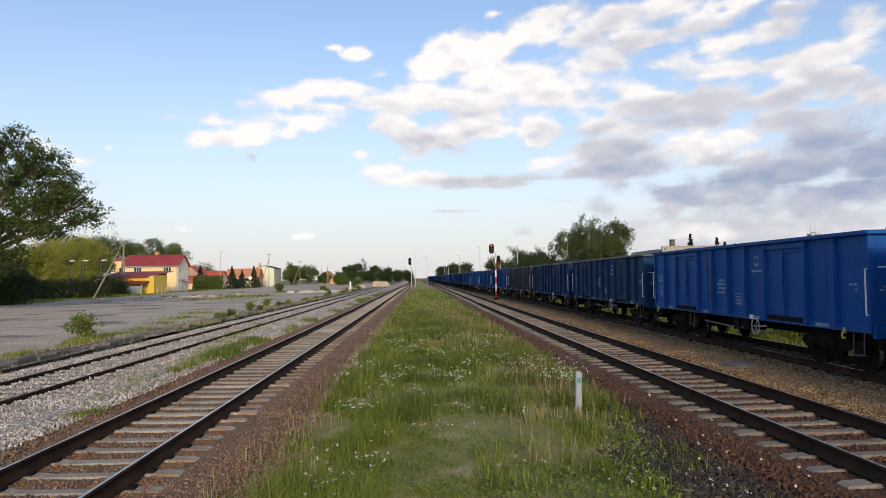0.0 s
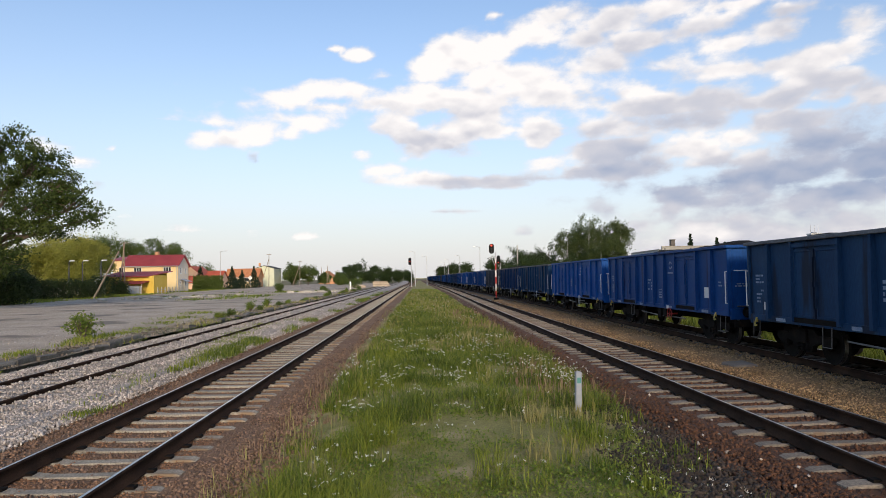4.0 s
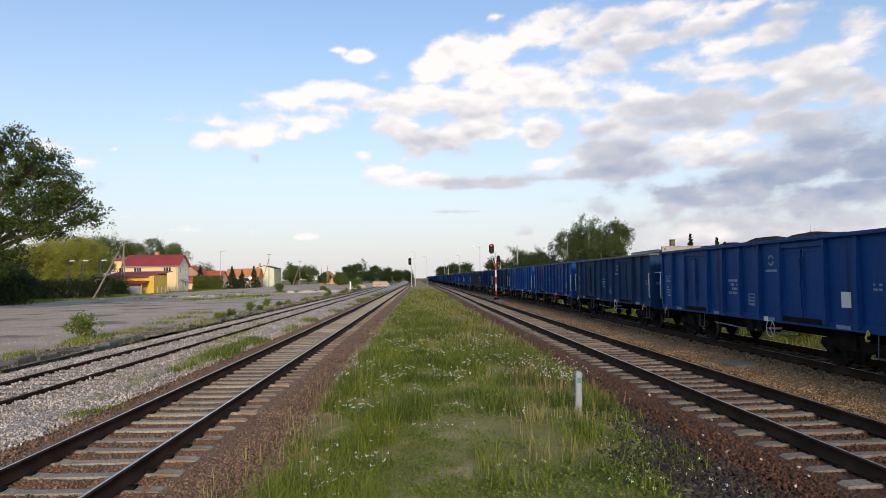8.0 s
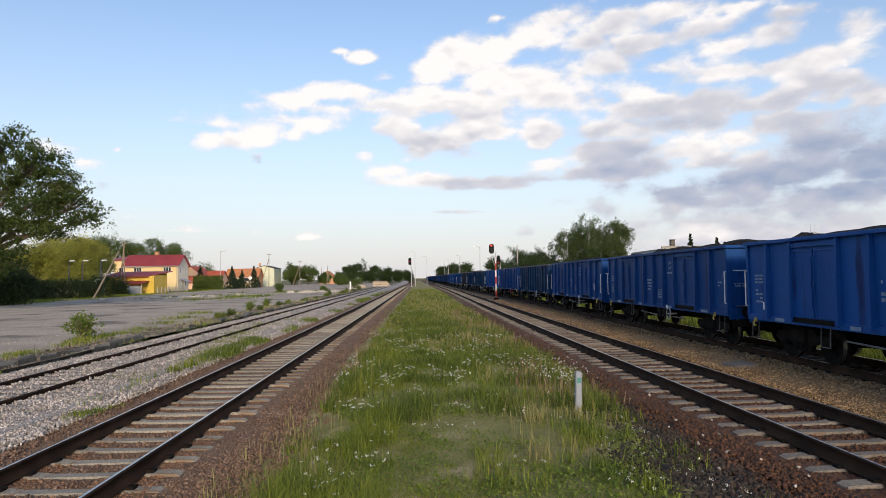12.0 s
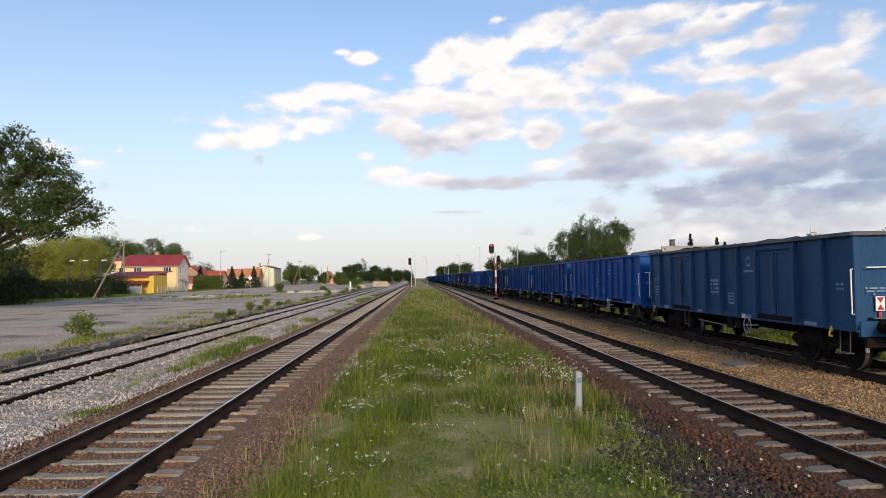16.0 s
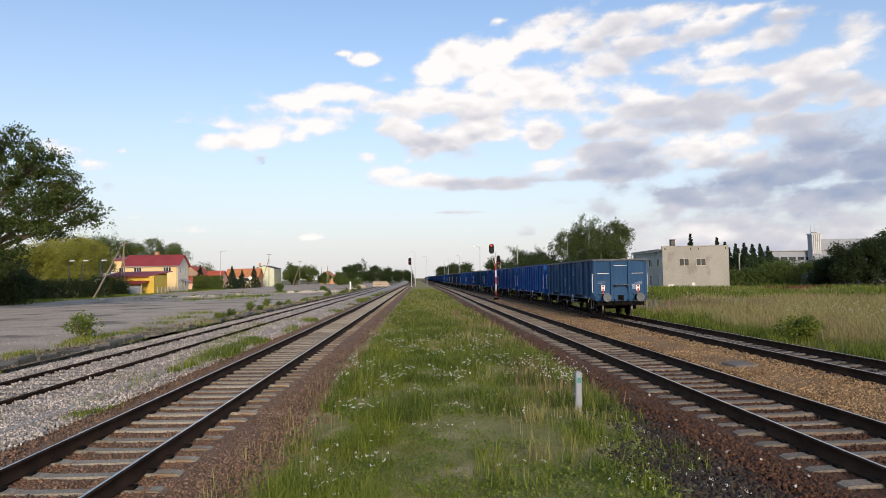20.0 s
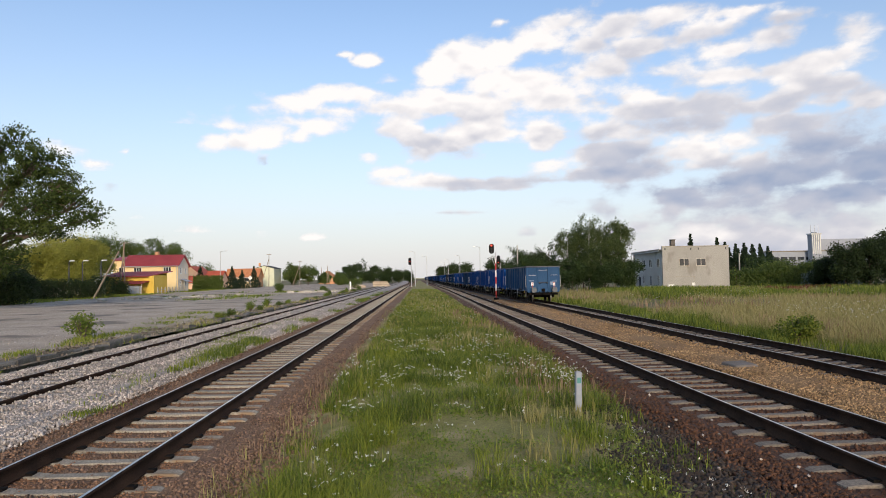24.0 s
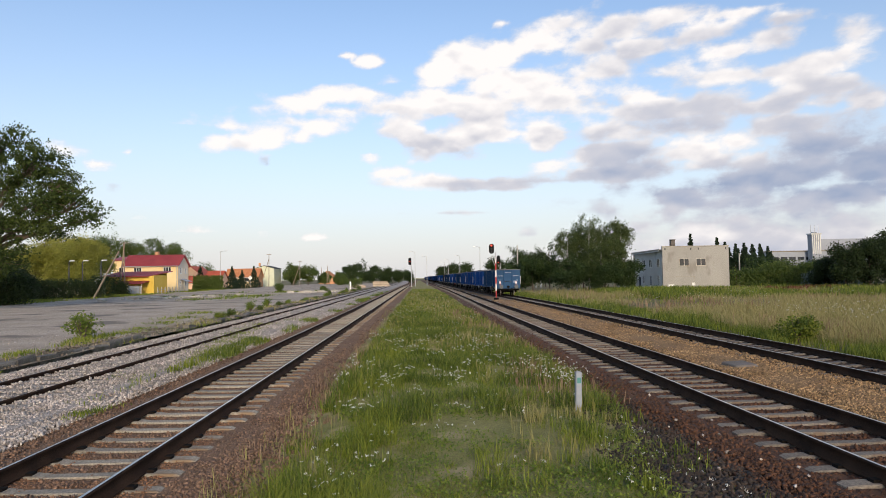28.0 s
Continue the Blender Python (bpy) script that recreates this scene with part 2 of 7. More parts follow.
def raw(name, verts, faces):
    """A mesh from arrays: verts (n, 3), faces (m, 3) or (m, 4)."""
    verts, faces = np.asarray(verts, np.float32), np.asarray(faces, np.int32)
    me = bpy.data.meshes.new(name)
    me.vertices.add(len(verts))
    me.vertices.foreach_set("co", verts.ravel())
    me.loops.add(faces.size)
    me.loops.foreach_set("vertex_index", faces.ravel())
    me.polygons.add(len(faces))
    me.polygons.foreach_set("loop_start", np.arange(len(faces), dtype=np.int32) * faces.shape[1])
    me.update(calc_edges=True)
    me.validate()
    return me


def thing(name, m, label, category, group="", kind=""):
    ob = new(name)
    ob.empty_display_size = 0.2
    ob.matrix_basis = m
    return tagged(ob, label, category, group, kind)


def box(bm, x0, x1, y0, y1, z0, z1, bevel=0.0):
    r = bmesh.ops.create_cube(bm, size=1)
    for v in r["verts"]:
        v.co = ((x0 + x1) / 2 + v.co.x * (x1 - x0), (y0 + y1) / 2 + v.co.y * (y1 - y0), (z0 + z1) / 2 + v.co.z * (z1 - z0))
    if bevel:
        es = {e for v in r["verts"] for e in v.link_edges}
        bmesh.ops.bevel(bm, geom=list(es), offset=bevel, segments=1, affect="EDGES")
    return bm


def boxed(*a, **k):
    return box(bmesh.new(), *a, **k)


def tube(bm, pts, radii, sides=8, cap=True):
    """A tapered tube along pts."""
    rings = []
    pts = [Vector(p) for p in pts]
    if isinstance(radii, (int, float)):
        radii = [radii] * len(pts)
    for i, (p, r) in enumerate(zip(pts, radii)):
        d = (pts[min(i + 1, len(pts) - 1)] - pts[max(i - 1, 0)]).normalized()
        u = d.cross(Vector((0.31, 0.95, 0.05)) if abs(d.y) < 0.8 else Vector((1, 0, 0))).normalized()
        w = d.cross(u)
        rings.append([bm.verts.new(p + (u * math.cos(2 * math.pi * k / sides) + w * math.sin(2 * math.pi * k / sides)) * r) for k in range(sides)])
    for a, b in zip(rings, rings[1:]):
        for k in range(sides):
            bm.faces.new((a[k], a[(k + 1) % sides], b[(k + 1) % sides], b[k]))
    if cap:
        bm.faces.new(rings[0][::-1])
        bm.faces.new(rings[-1])
    return bm


def rod(a, b, r, sides=8):
    return tube(bmesh.new(), [a, b], r, sides)


def ring(bm, c, axis, r, thick, n=20):
    """A thin hoop round an axis ('x', 'y' or 'z')."""
    pts = []
    for k in range(n + 1):
        a = 2 * math.pi * k / n
        o = {"x": (0, math.cos(a), math.sin(a)), "y": (math.cos(a), 0, math.sin(a)), "z": (math.cos(a), math.sin(a), 0)}[axis]
        pts.append(Vector(c) + Vector(o) * r)
    return tube(bm, pts, thick, 6, False)


def prism(bm, poly, y0, y1, axis="y"):
    """A polygon of (a, b) pushed along an axis."""
    def at(p, t):
        return {"y": (p[0], t, p[1]), "x": (t, p[0], p[1]), "z": (p[0], p[1], t)}[axis]
    a = [bm.verts.new(at(p, y0)) for p in poly]
    b = [bm.verts.new(at(p, y1)) for p in poly]
    bm.faces.new(a)
    bm.faces.new(b[::-1])
    n = len(poly)
    for i in range(n):
        bm.faces.new((a[i], b[i], b[(i + 1) % n], a[(i + 1) % n]))
    bmesh.ops.recalc_face_normals(bm, faces=bm.faces[:])
    return bm


# ---- the lines of the four tracks: x of the centre at the distance y ----
def track_a(y):
    return -8.652 - 0.03899 * y


def track_b(y):
    return -4.294 - 0.03392 * y


def track_c(y):
    if y < 100:
        return 5.988 - 0.03892 * y + 3.64e-5 * y * y
    if y < 130:
        return 2.460 - 0.0316 * (y - 100) - 1.733e-4 * (y - 100) ** 2
    return 1.356 - 0.042 * (y - 130)


def track_d(y):
    if y < 95:
        return 10.42 - 0.02399 * y - 0.0001616 * y * y
    if y < 130:
        return 6.6825 - 0.0547 * (y - 95) + 1.814e-4 * (y - 95) ** 2
    return 4.990 - 0.042 * (y - 130)


RAIL_Z = 0.16
GROUND = -0.18


# ---- ground, yard and beds ----
def sheet(name, left, right, ys, z, material, label, cells=6, rough=0.0, cat="ground", seed=0):
    """A strip of ground between two lines x(y), uneven by rough; z may be a function of (u, y)."""
    vs, fs = [], []
    for y in ys:
        for i in range(cells + 1):
            u = i / cells
            x = left(y) + (right(y) - left(y)) * u
            h = z(u, y) if callable(z) else z
            vs.append((x, y, h + rough * noise.noise((x * 0.6 + seed, y * 0.6, 3.1))))
    w = cells + 1
    for j in range(len(ys) - 1):
        for i in range(cells):
            fs.append((j * w + i, j * w + i + 1, (j + 1) * w + i + 1, (j + 1) * w + i))
    me = raw(name, vs, fs)
    me.polygons.foreach_set("use_smooth", [True] * len(fs))
    return tagged(hang(name, me, material), label, cat, kind="structure")


NEAR = [-30, -15, -5, 0] + [1.5 * i for i in range(1, 40)] + [60 + 6 * i for i in range(1, 24)] + [220 + 40 * i for i in range(12)]
sheet("ground", lambda y: -4200, lambda y: 4200, [-4200, -400, -100, -30, 0, 30, 60, 100, 200, 400, 1000, 4200], GROUND - 0.04, SOIL, "grassy earth round the railway", 40)
sheet("grass_strip", lambda y: track_b(y) + 1.75, lambda y: track_c(y) - 1.9, NEAR, lambda u, y: GROUND + 0.03 + 0.10 * math.sin(math.pi * u), STRIP_SOIL,
      "thin weedy turf with bare sandy patches between the tracks", 14, 0.05)
sheet("yard", lambda y: -52 - 0.06 * max(0, y - 60) if y > 0 else -52, lambda y: track_a(y) - 2.4, NEAR[:-8], lambda u, y: 0.11, ASPHALT,
      "old cracked grey asphalt loading yard", 20, 0.05, "yard")

sheet("dirt_edge", lambda y: track_a(y) - 3.6 - 0.5 * noise.noise((y * 0.3, 1, 1)), lambda y: track_a(y) - 2.2, NEAR, 0.135, EDGE_DIRT, "dry dirt with weeds along the yard's edge", 6, 0.06)


def bed(name, line, half, foot, material, label, ys, top=-0.055):
    prof = [(-foot, GROUND - 0.03), (-half, top - 0.02), (-half * 0.6, top), (0, top - 0.015), (half * 0.6, top), (half, top - 0.02), (foot, GROUND - 0.03)]
    vs, fs = [], []
    for y in ys:
        for x, z in prof:
            vs.append((line(y) + x, y, z + 0.02 * noise.noise((x * 2, y, 7))))
    w = len(prof)
    for j in range(len(ys) - 1):
        for i in range(w - 1):
            fs.append((j * w + i, j * w + i + 1, (j + 1) * w + i + 1, (j + 1) * w + i))
    return tagged(hang(name, raw(name, vs, fs), material), label, "ballast", kind="structure")


bed("ballast_bed_1", track_a, 2.1, 2.5, GREY_BED, "pale grey crushed stone under a siding", NEAR, 0.06)
bed("ballast_bed_2", track_b, 1.75, 2.35, RUST_BED, "rust-brown crushed stone under a running line", NEAR, -0.060)
bed("ballast_bed_3", track_c, 1.75, 2.4, DARK_RUST_BED, "rust-brown crushed stone under a running line", NEAR, -0.066)
bed("ballast_bed_4", track_d, 1.6, 2.1, DARK_RUST_BED, "dark crushed stone under the goods line", NEAR, -0.06)
sheet("gravel_path", lambda y: track_c(y) + 1.55, lambda y: track_d(y) - 1.35, NEAR, lambda u, y: -0.045 + 0.02 * math.sin(math.pi * u), SAND_BED,
      "orange sandy gravel between two tracks", 6, 0.03, "gravel")
sheet("gravel_slope", lambda y: track_a(y) + 2.0, lambda y: track_b(y) - 1.95, NEAR, lambda u, y: 0.0 - 0.05 * u, GREY_BED,
      "grey crushed stone between siding and running line", 6, 0.04, "ballast")


# ---- track: rails, sleepers ----
def rail_mesh(line, side, y0, y1, step, polished):
    off = side * 0.7525
    prof = [(-0.075, -0.025), (-0.075, -0.005), (-0.010, 0.02), (-0.010, 0.118), (-0.035, 0.128), (-0.035, 0.150), (-0.018, 0.160),
            (0.018, 0.160), (0.035, 0.150), (0.035, 0.128), (0.010, 0.118), (0.010, 0.02), (0.075, -0.005), (0.075, -0.025)]
    ys = [y0 + step * i for i in range(int((y1 - y0) / step) + 1)]
    vs = [(line(y) + off + x, y, z) for y in ys for x, z in prof]
    w, fs, mats = len(prof), [], []
    for j in range(len(ys) - 1):
        for i in range(w - 1):
            fs.append((j * w + i, j * w + i + 1, (j + 1) * w + i + 1, (j + 1) * w + i))
            mats.append(1 if i == 6 and polished else 0)
    me = raw("rail", vs, fs)
    me.materials.append(RAIL_RUST)
    me.materials.append(RAIL_TOP)
    me.polygons.foreach_set("material_index", mats)
    return me


def sleeper_mesh():
    """A concrete sleeper, thick under the rails and thin in the middle, with its clips."""
    bm = bmesh.new()
    sec = [(-1.25, 0.115, -0.035), (-1.18, 0.135, -0.012), (-0.58, 0.135, 0.0), (-0.38, 0.112, -0.02), (0.38, 0.112, -0.02), (0.58, 0.135, 0.0), (1.18, 0.135, -0.012), (1.25, 0.115, -0.035)]
    rows = []
    for x, h, z in sec:
        rows.append([bm.verts.new((x, -h, z - 0.14)), bm.verts.new((x, -h * 0.86, z - 0.012)), bm.verts.new((x, -h * 0.74, z)),
                     bm.verts.new((x, h * 0.74, z)), bm.verts.new((x, h * 0.86, z - 0.012)), bm.verts.new((x, h, z - 0.14))])
    for a, b in zip(rows, rows[1:]):
        for k in range(5):
            bm.faces.new((a[k], b[k], b[k + 1], a[k + 1]))
    bm.faces.new(rows[0])
    bm.faces.new(rows[-1][::-1])
    return mesh_of("sleeper", bm)


def clip_mesh():
    bm = bmesh.new()
    for s in (-0.7525, 0.7525):
        for d in (-0.11, 0.11):
            box(bm, s + d - 0.05, s + d + 0.05, -0.06, 0.06, -0.01, 0.03)
    return mesh_of("rail_fastening", bm)


def build_track(name, line, y0, y1, first, polished, label, sleeper_mat, near_end, drop=0.0, seed=1):
    rnd = random.Random(seed)
    t = thing(name, pose(0, 0, 0), label, "railway track", kind="structure")
    for side in (-1, 1):
        hang("rail", rail_mesh(line, side, -40, 420, 2.0, polished), None, t, None, "bright worn running surface on rusty web" if polished else "dull rusty rail")
    me, cl = sleeper_mesh(), clip_mesh()
    me.materials.append(sleeper_mat)
    y, far_v, far_f = y0, [], []
    base = np.array([v.co[:] for v in me.vertices])
    quads = [tuple(p.vertices) for p in me.polygons if len(p.vertices) == 4]
    n = 0
    while y < y1:
        ang = math.degrees(math.atan2(line(y) - line(y + 1), 1)) + rnd.uniform(-0.5, 0.5)
        m = pose(line(y) + rnd.uniform(-0.04, 0.04), y, -0.025 - drop + rnd.uniform(-0.012, 0.01), rnd.uniform(-1.5, 1.5), rnd.uniform(-0.5, 0.5), ang + rnd.uniform(-0.7, 0.7))
        if y < near_end:
            s = hang("sleeper", me, None, t, m)
            if y < 60:
                hang("rail_fastening", cl, SHADED_GRIME, s, pose(0, 0, 0.0))
        else:
            pts = base @ np.array(m.to_3x3()).T + np.array(m.translation)
            far_f += [tuple(i + n for i in q) for q in quads]
            n += len(base)
            far_v.append(pts)
        y += first
    if far_v:
        tagged(hang("sleepers_far", raw("sleepers_far", np.concatenate(far_v), far_f), sleeper_mat, t), kind="stuff")
    return t


def tracks():
    build_track("siding_track", track_a, 13.0, 24, 3.84, False, "disused siding with dull rusty rails sunk in grey stone", DARK_CONCRETE, 60, 0.05, 1)
    build_track("running_line", track_b, -13.72, 200, 0.64, True, "running line with polished rails on pale concrete sleepers", CONCRETE, 165, 0.0, 2)
    build_track("running_line", track_c, -13.92, 200, 0.64, True, "running line with polished rails on concrete sleepers in rusty stone", STAINED_CONCRETE, 165, 0.0, 3)
    build_track("goods_line", track_d, -13.2, 200, 0.64, True, "goods line with polished rails on grimy concrete sleepers", DARK_CONCRETE, 95, 0.0, 4)


# ---- loose stone ----
CHIP = np.array([(1, 0.2, 0), (-0.2, 1, 0), (-1, -0.2, 0), (0.2, -1, 0), (0.25, 0.2, 0.8), (-0.2, -0.25, -0.8)], np.float32) * 0.68
CHIP_F = np.array([(0, 1, 4), (1, 2, 4), (2, 3, 4), (3, 0, 4), (1, 0, 5), (2, 1, 5), (3, 2, 5), (0, 3, 5)], np.int32)


def turns(n, rs):
    """n random turns as matrices."""
    q = rs.normal(size=(n, 4))
    q /= np.linalg.norm(q, axis=1)[:, None]
    w, x, y, z = q.T
    return np.stack([np.stack([1 - 2 * (y * y + z * z), 2 * (x * y - z * w), 2 * (x * z + y * w)], -1),
                     np.stack([2 * (x * y + z * w), 1 - 2 * (x * x + z * z), 2 * (y * z - x * w)], -1),
                     np.stack([2 * (x * z - y * w), 2 * (y * z + x * w), 1 - 2 * (x * x + y * y)], -1)], 1)


def stones(name, left, right, y0, y1, n, size, z, material, label, seed, fall=2.0, skip=None):
    """n broken stones, thinning out with distance while they grow."""
    rs = np.random.RandomState(seed)
    u = rs.rand(n)
    k = fall - 1
    y = (y0 ** -k + u * (y1 ** -k - y0 ** -k)) ** (-1 / k) if k else y0 * (y1 / y0) ** u
    lx = np.array([left(v) for v in y])
    rx = np.array([right(v) for v in y])
    x = lx + (rx - lx) * rs.rand(n)
    if skip:
        line, first = skip
        off = np.abs((y - first + 0.32) % 0.64 - 0.32)
        side = np.abs(x - np.array([line(v) for v in y]))
        keep = (off > 0.15) | (side > 1.3) | (rs.rand(n) < 0.05)
        keep &= (np.abs(side - 0.7525) > 0.07)
        x, y = x[keep], y[keep]
        n = len(x)
    s = size * rs.uniform(0.55, 1.35, n) * np.maximum(1, y / 16) ** 0.3
    v = CHIP[None] * (1 + rs.uniform(-0.45, 0.35, (n, 6, 3))) * rs.uniform(0.6, 1.15, (n, 1, 3))
    v = np.einsum("nij,nkj->nki", turns(n, rs), v) * s[:, None, None]
    zz = np.array([z(a, b) for a, b in zip(x, y)]) if callable(z) else np.full(n, z)
    v += np.stack([x, y, zz + s * 0.12], -1)[:, None]
    f = (CHIP_F[None] + (np.arange(n) * 6)[:, None, None]).reshape(-1, 3)
    return tagged(hang(name, raw(name, v.reshape(-1, 3), f), material), label, "stones", kind="stuff")


def loose_stone():
    stones("ballast_stones", lambda y: track_a(y) - 2.3, lambda y: track_b(y) - 1.75, 6, 90, 46000, 0.052, lambda x, y: 0.08 if abs(x - track_a(y)) < 1.5 else 0.08 - 0.11 * (abs(x - track_a(y)) - 1.5), GREY_STONE, "pale grey crushed stones", 11, 2.2, (track_a, 900.0))
    stones("ballast_stones", lambda y: track_b(y) - 1.9, lambda y: track_b(y) + 2.3, 5, 60, 30000, 0.043, lambda x, y: -0.076 if abs(x - track_b(y)) < 1.75 else -0.066 - 0.16 * (abs(x - track_b(y)) - 1.75),
           RUST_STONE, "rust-stained brown crushed stones", 12, 2.3, (track_b, 4.2))
    stones("ballast_stones", lambda y: track_c(y) - 2.6, lambda y: track_c(y) + 1.8, 5, 60, 26000, 0.052, lambda x, y: -0.082 if abs(x - track_c(y)) < 1.75 else -0.068 - 0.15 * (abs(x - track_c(y)) - 1.75),
           DARK_RUST_STONE, "dark rust-stained crushed stones", 13, 2.3, (track_c, 4.0))
    stones("ballast_stones", lambda y: track_c(y) - 3.5, lambda y: track_c(y) - 1.9, 5, 13, 7000, 0.06, -0.11, DARK_STONE, "dark grey crushed stones by the turf", 14, 2.3)
    stones("ballast_stones", lambda y: track_b(y) - 2.5, lambda y: track_b(y) - 1.5, 5, 45, 6000, 0.045, -0.06, RUST_STONE, "brown stones between siding and running line", 18, 2.2)
    stones("edge_rubble", lambda y: track_a(y) - 3.9, lambda y: track_a(y) - 2.3, 13, 90, 1500, 0.085, 0.13, RUBBLE, "broken brick and stone along the yard's edge", 26, 1.7)
    stones("yard_chippings", lambda y: track_a(y) - 9, lambda y: track_a(y) - 2.6, 14, 80, 1600, 0.032, 0.125, GREY_STONE, "loose pale chippings on the yard", 19, 1.8)
    stones("ballast_stones", lambda y: track_b(y) + 1.4, lambda y: track_b(y) + 2.5, 5, 13, 2500, 0.05, -0.09, RUST_STONE, "brown crushed stones by the turf", 15, 2.3)
    for off in (-0.75, 0.75):
        stones("rust_grit", lambda y: track_b(y) + off - 0.36, lambda y: track_b(y) + off + 0.36, 5, 60, 6000, 0.028, -0.060, RUST_DUST, "orange rusty grit along the rails", 20 + int(off * 4), 2.2)
    stones("pale_stones", lambda y: track_c(y) - 2.4, lambda y: track_c(y) - 1.2, 6, 30, 22, 0.05, -0.04, GREY_STONE, "single pale stones on the rusty shoulder", 25, 2.0)
    stones("gravel_stones", lambda y: track_c(y) + 1.3, lambda y: track_d(y) - 0.8, 8, 70, 22000, 0.040, -0.035, SAND_STONE, "orange-brown gravel stones", 16, 2.1)
    stones("ballast_stones", lambda y: track_d(y) - 1.4, lambda y: track_d(y) + 1.9, 10, 50, 6000, 0.06, -0.07, DARK_STONE, "dark crushed stones of the goods line", 17, 2.1, (track_d, 6.0))


# ---- wagons ----
PITCH = 14.04
SHADES = {
    "faded": surface("faded_grey_blue_paint", (0.011, 0.056, 0.135), (0.020, 0.075, 0.168), 0.8, 25, 0.6, spec=0.2, bump=0.15, stain=(0.02, 0.045, 0.085), stain_at=0.58, stain_scale=0.9, stretch=(1, 2.2, 0.3), mottle=0.14),
    "bright": surface("bright_blue_paint", (0.003, 0.062, 0.25), (0.005, 0.077, 0.295), 0.7, 25, 0.55, spec=0.15, bump=0.12, stain=(0.006, 0.025, 0.11), stain_at=0.62, stain_scale=0.8, stretch=(1, 2.2, 0.3), mottle=0.12),
    "royal": surface("royal_blue_paint", (0.002, 0.044, 0.178), (0.003, 0.056, 0.215), 0.7, 25, 0.55, spec=0.15, bump=0.12, stain=(0.006, 0.018, 0.075), stain_at=0.6, stain_scale=0.8, stretch=(1, 2.2, 0.3), mottle=0.14),
    "navy": surface("dusty_navy_paint", (0.0015, 0.024, 0.085), (0.003, 0.032, 0.108), 0.8, 25, 0.6, spec=0.15, bump=0.15, stain=(0.009, 0.015, 0.032), stain_at=0.57, stain_scale=0.9, stretch=(1, 2.2, 0.3), mottle=0.18),
    "grey": surface("worn_slate_blue_paint", (0.006, 0.036, 0.095), (0.011, 0.049, 0.12), 0.8, 25, 0.65, spec=0.15, bump=0.2, stain=(0.010, 0.02, 0.042), stain_at=0.55, stain_scale=0.9, stretch=(1, 2.2, 0.3), mottle=0.2),
    "black": surface("blackened_blue_paint", (0.007, 0.012, 0.025), (0.012, 0.019, 0.036), 0.8, 25, 0.65, bump=0.2, stain=(0.012, 0.012, 0.014), stain_at=0.55, stain_scale=0.9, stretch=(1, 2.2, 0.3), mottle=0.2),
}
POSTS = (-6.34, -5.25, -4.1, -2.2, -1.1, 0.0, 1.1, 2.2, 4.1, 5.25, 6.34)
HALF, TOP, SOLE = 1.36, 3.04, 0.92


def wheelset(parent, y, seg=20):
    ws = new("wheelset")
    ws.parent = parent
    ws.matrix_parent_inverse = pose(0, y, 0.46)
    for s in (-1, 1):
        bm = bmesh.new()
        prof = [(0.0, 0.46), (0.10, 0.455), (0.132, 0.485), (0.15, 0.485), (0.15, 0.40), (0.09, 0.37), (0.10, 0.16), (0.16, 0.12), (0.16, 0.0)]
        rows = []
        for k in range(seg):
            a = 2 * math.pi * k / seg
            rows.append([bm.verts.new((s * (0.83 - d), r * math.cos(a), r * math.sin(a))) for d, r in prof[:-1]])
        for k in range(seg):
            a, b = rows[k], rows[(k + 1) % seg]
            for i in range(len(a) - 1):
                f = bm.faces.new((a[i], a[i + 1], b[i + 1], b[i]))
                f.material_index = 1 if i == 0 else 0
        bm.faces.new([r[0] for r in rows])
        for k in (0, 1, 2):
            a = 2 * math.pi * k / 3
            box(bm, s * 0.835 - 0.01, s * 0.835 + 0.01, 0.25 * math.cos(a) - 0.05, 0.25 * math.cos(a) + 0.05, 0.25 * math.sin(a) - 0.05, 0.25 * math.sin(a) + 0.05)
        w = part("wheel", bm, (SHADED_GRIME, WHEEL_TREAD), ws)
    part("axle", rod((-0.95, 0, 0), (0.95, 0, 0), 0.08, 10), SHADED_GRIME, ws)
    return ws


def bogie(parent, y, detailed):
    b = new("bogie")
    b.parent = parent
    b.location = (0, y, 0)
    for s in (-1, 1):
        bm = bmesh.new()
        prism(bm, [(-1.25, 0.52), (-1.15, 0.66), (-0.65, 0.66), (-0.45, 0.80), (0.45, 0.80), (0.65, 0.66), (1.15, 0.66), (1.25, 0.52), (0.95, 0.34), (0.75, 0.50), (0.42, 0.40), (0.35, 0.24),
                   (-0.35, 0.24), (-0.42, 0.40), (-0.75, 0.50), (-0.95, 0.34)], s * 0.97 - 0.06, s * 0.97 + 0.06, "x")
        part("side_frame", bm, SHADED_GRIME, b)
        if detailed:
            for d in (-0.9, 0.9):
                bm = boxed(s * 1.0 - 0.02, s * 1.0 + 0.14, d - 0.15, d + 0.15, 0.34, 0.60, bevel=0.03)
                part("axle_box", bm, SHADED_GRIME, b)
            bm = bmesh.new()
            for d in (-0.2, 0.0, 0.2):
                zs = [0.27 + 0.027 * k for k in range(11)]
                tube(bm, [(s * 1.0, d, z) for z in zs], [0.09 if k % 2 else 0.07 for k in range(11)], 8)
            part("spring_set", bm, SHADED_GRIME, b)
    part("bolster", boxed(-1.1, 1.1, -0.22, 0.22, 0.45, 0.78, bevel=0.02), SHADED_GRIME, b)
    return [wheelset(b, d, 20 if detailed else 10) for d in (-0.9, 0.9)]


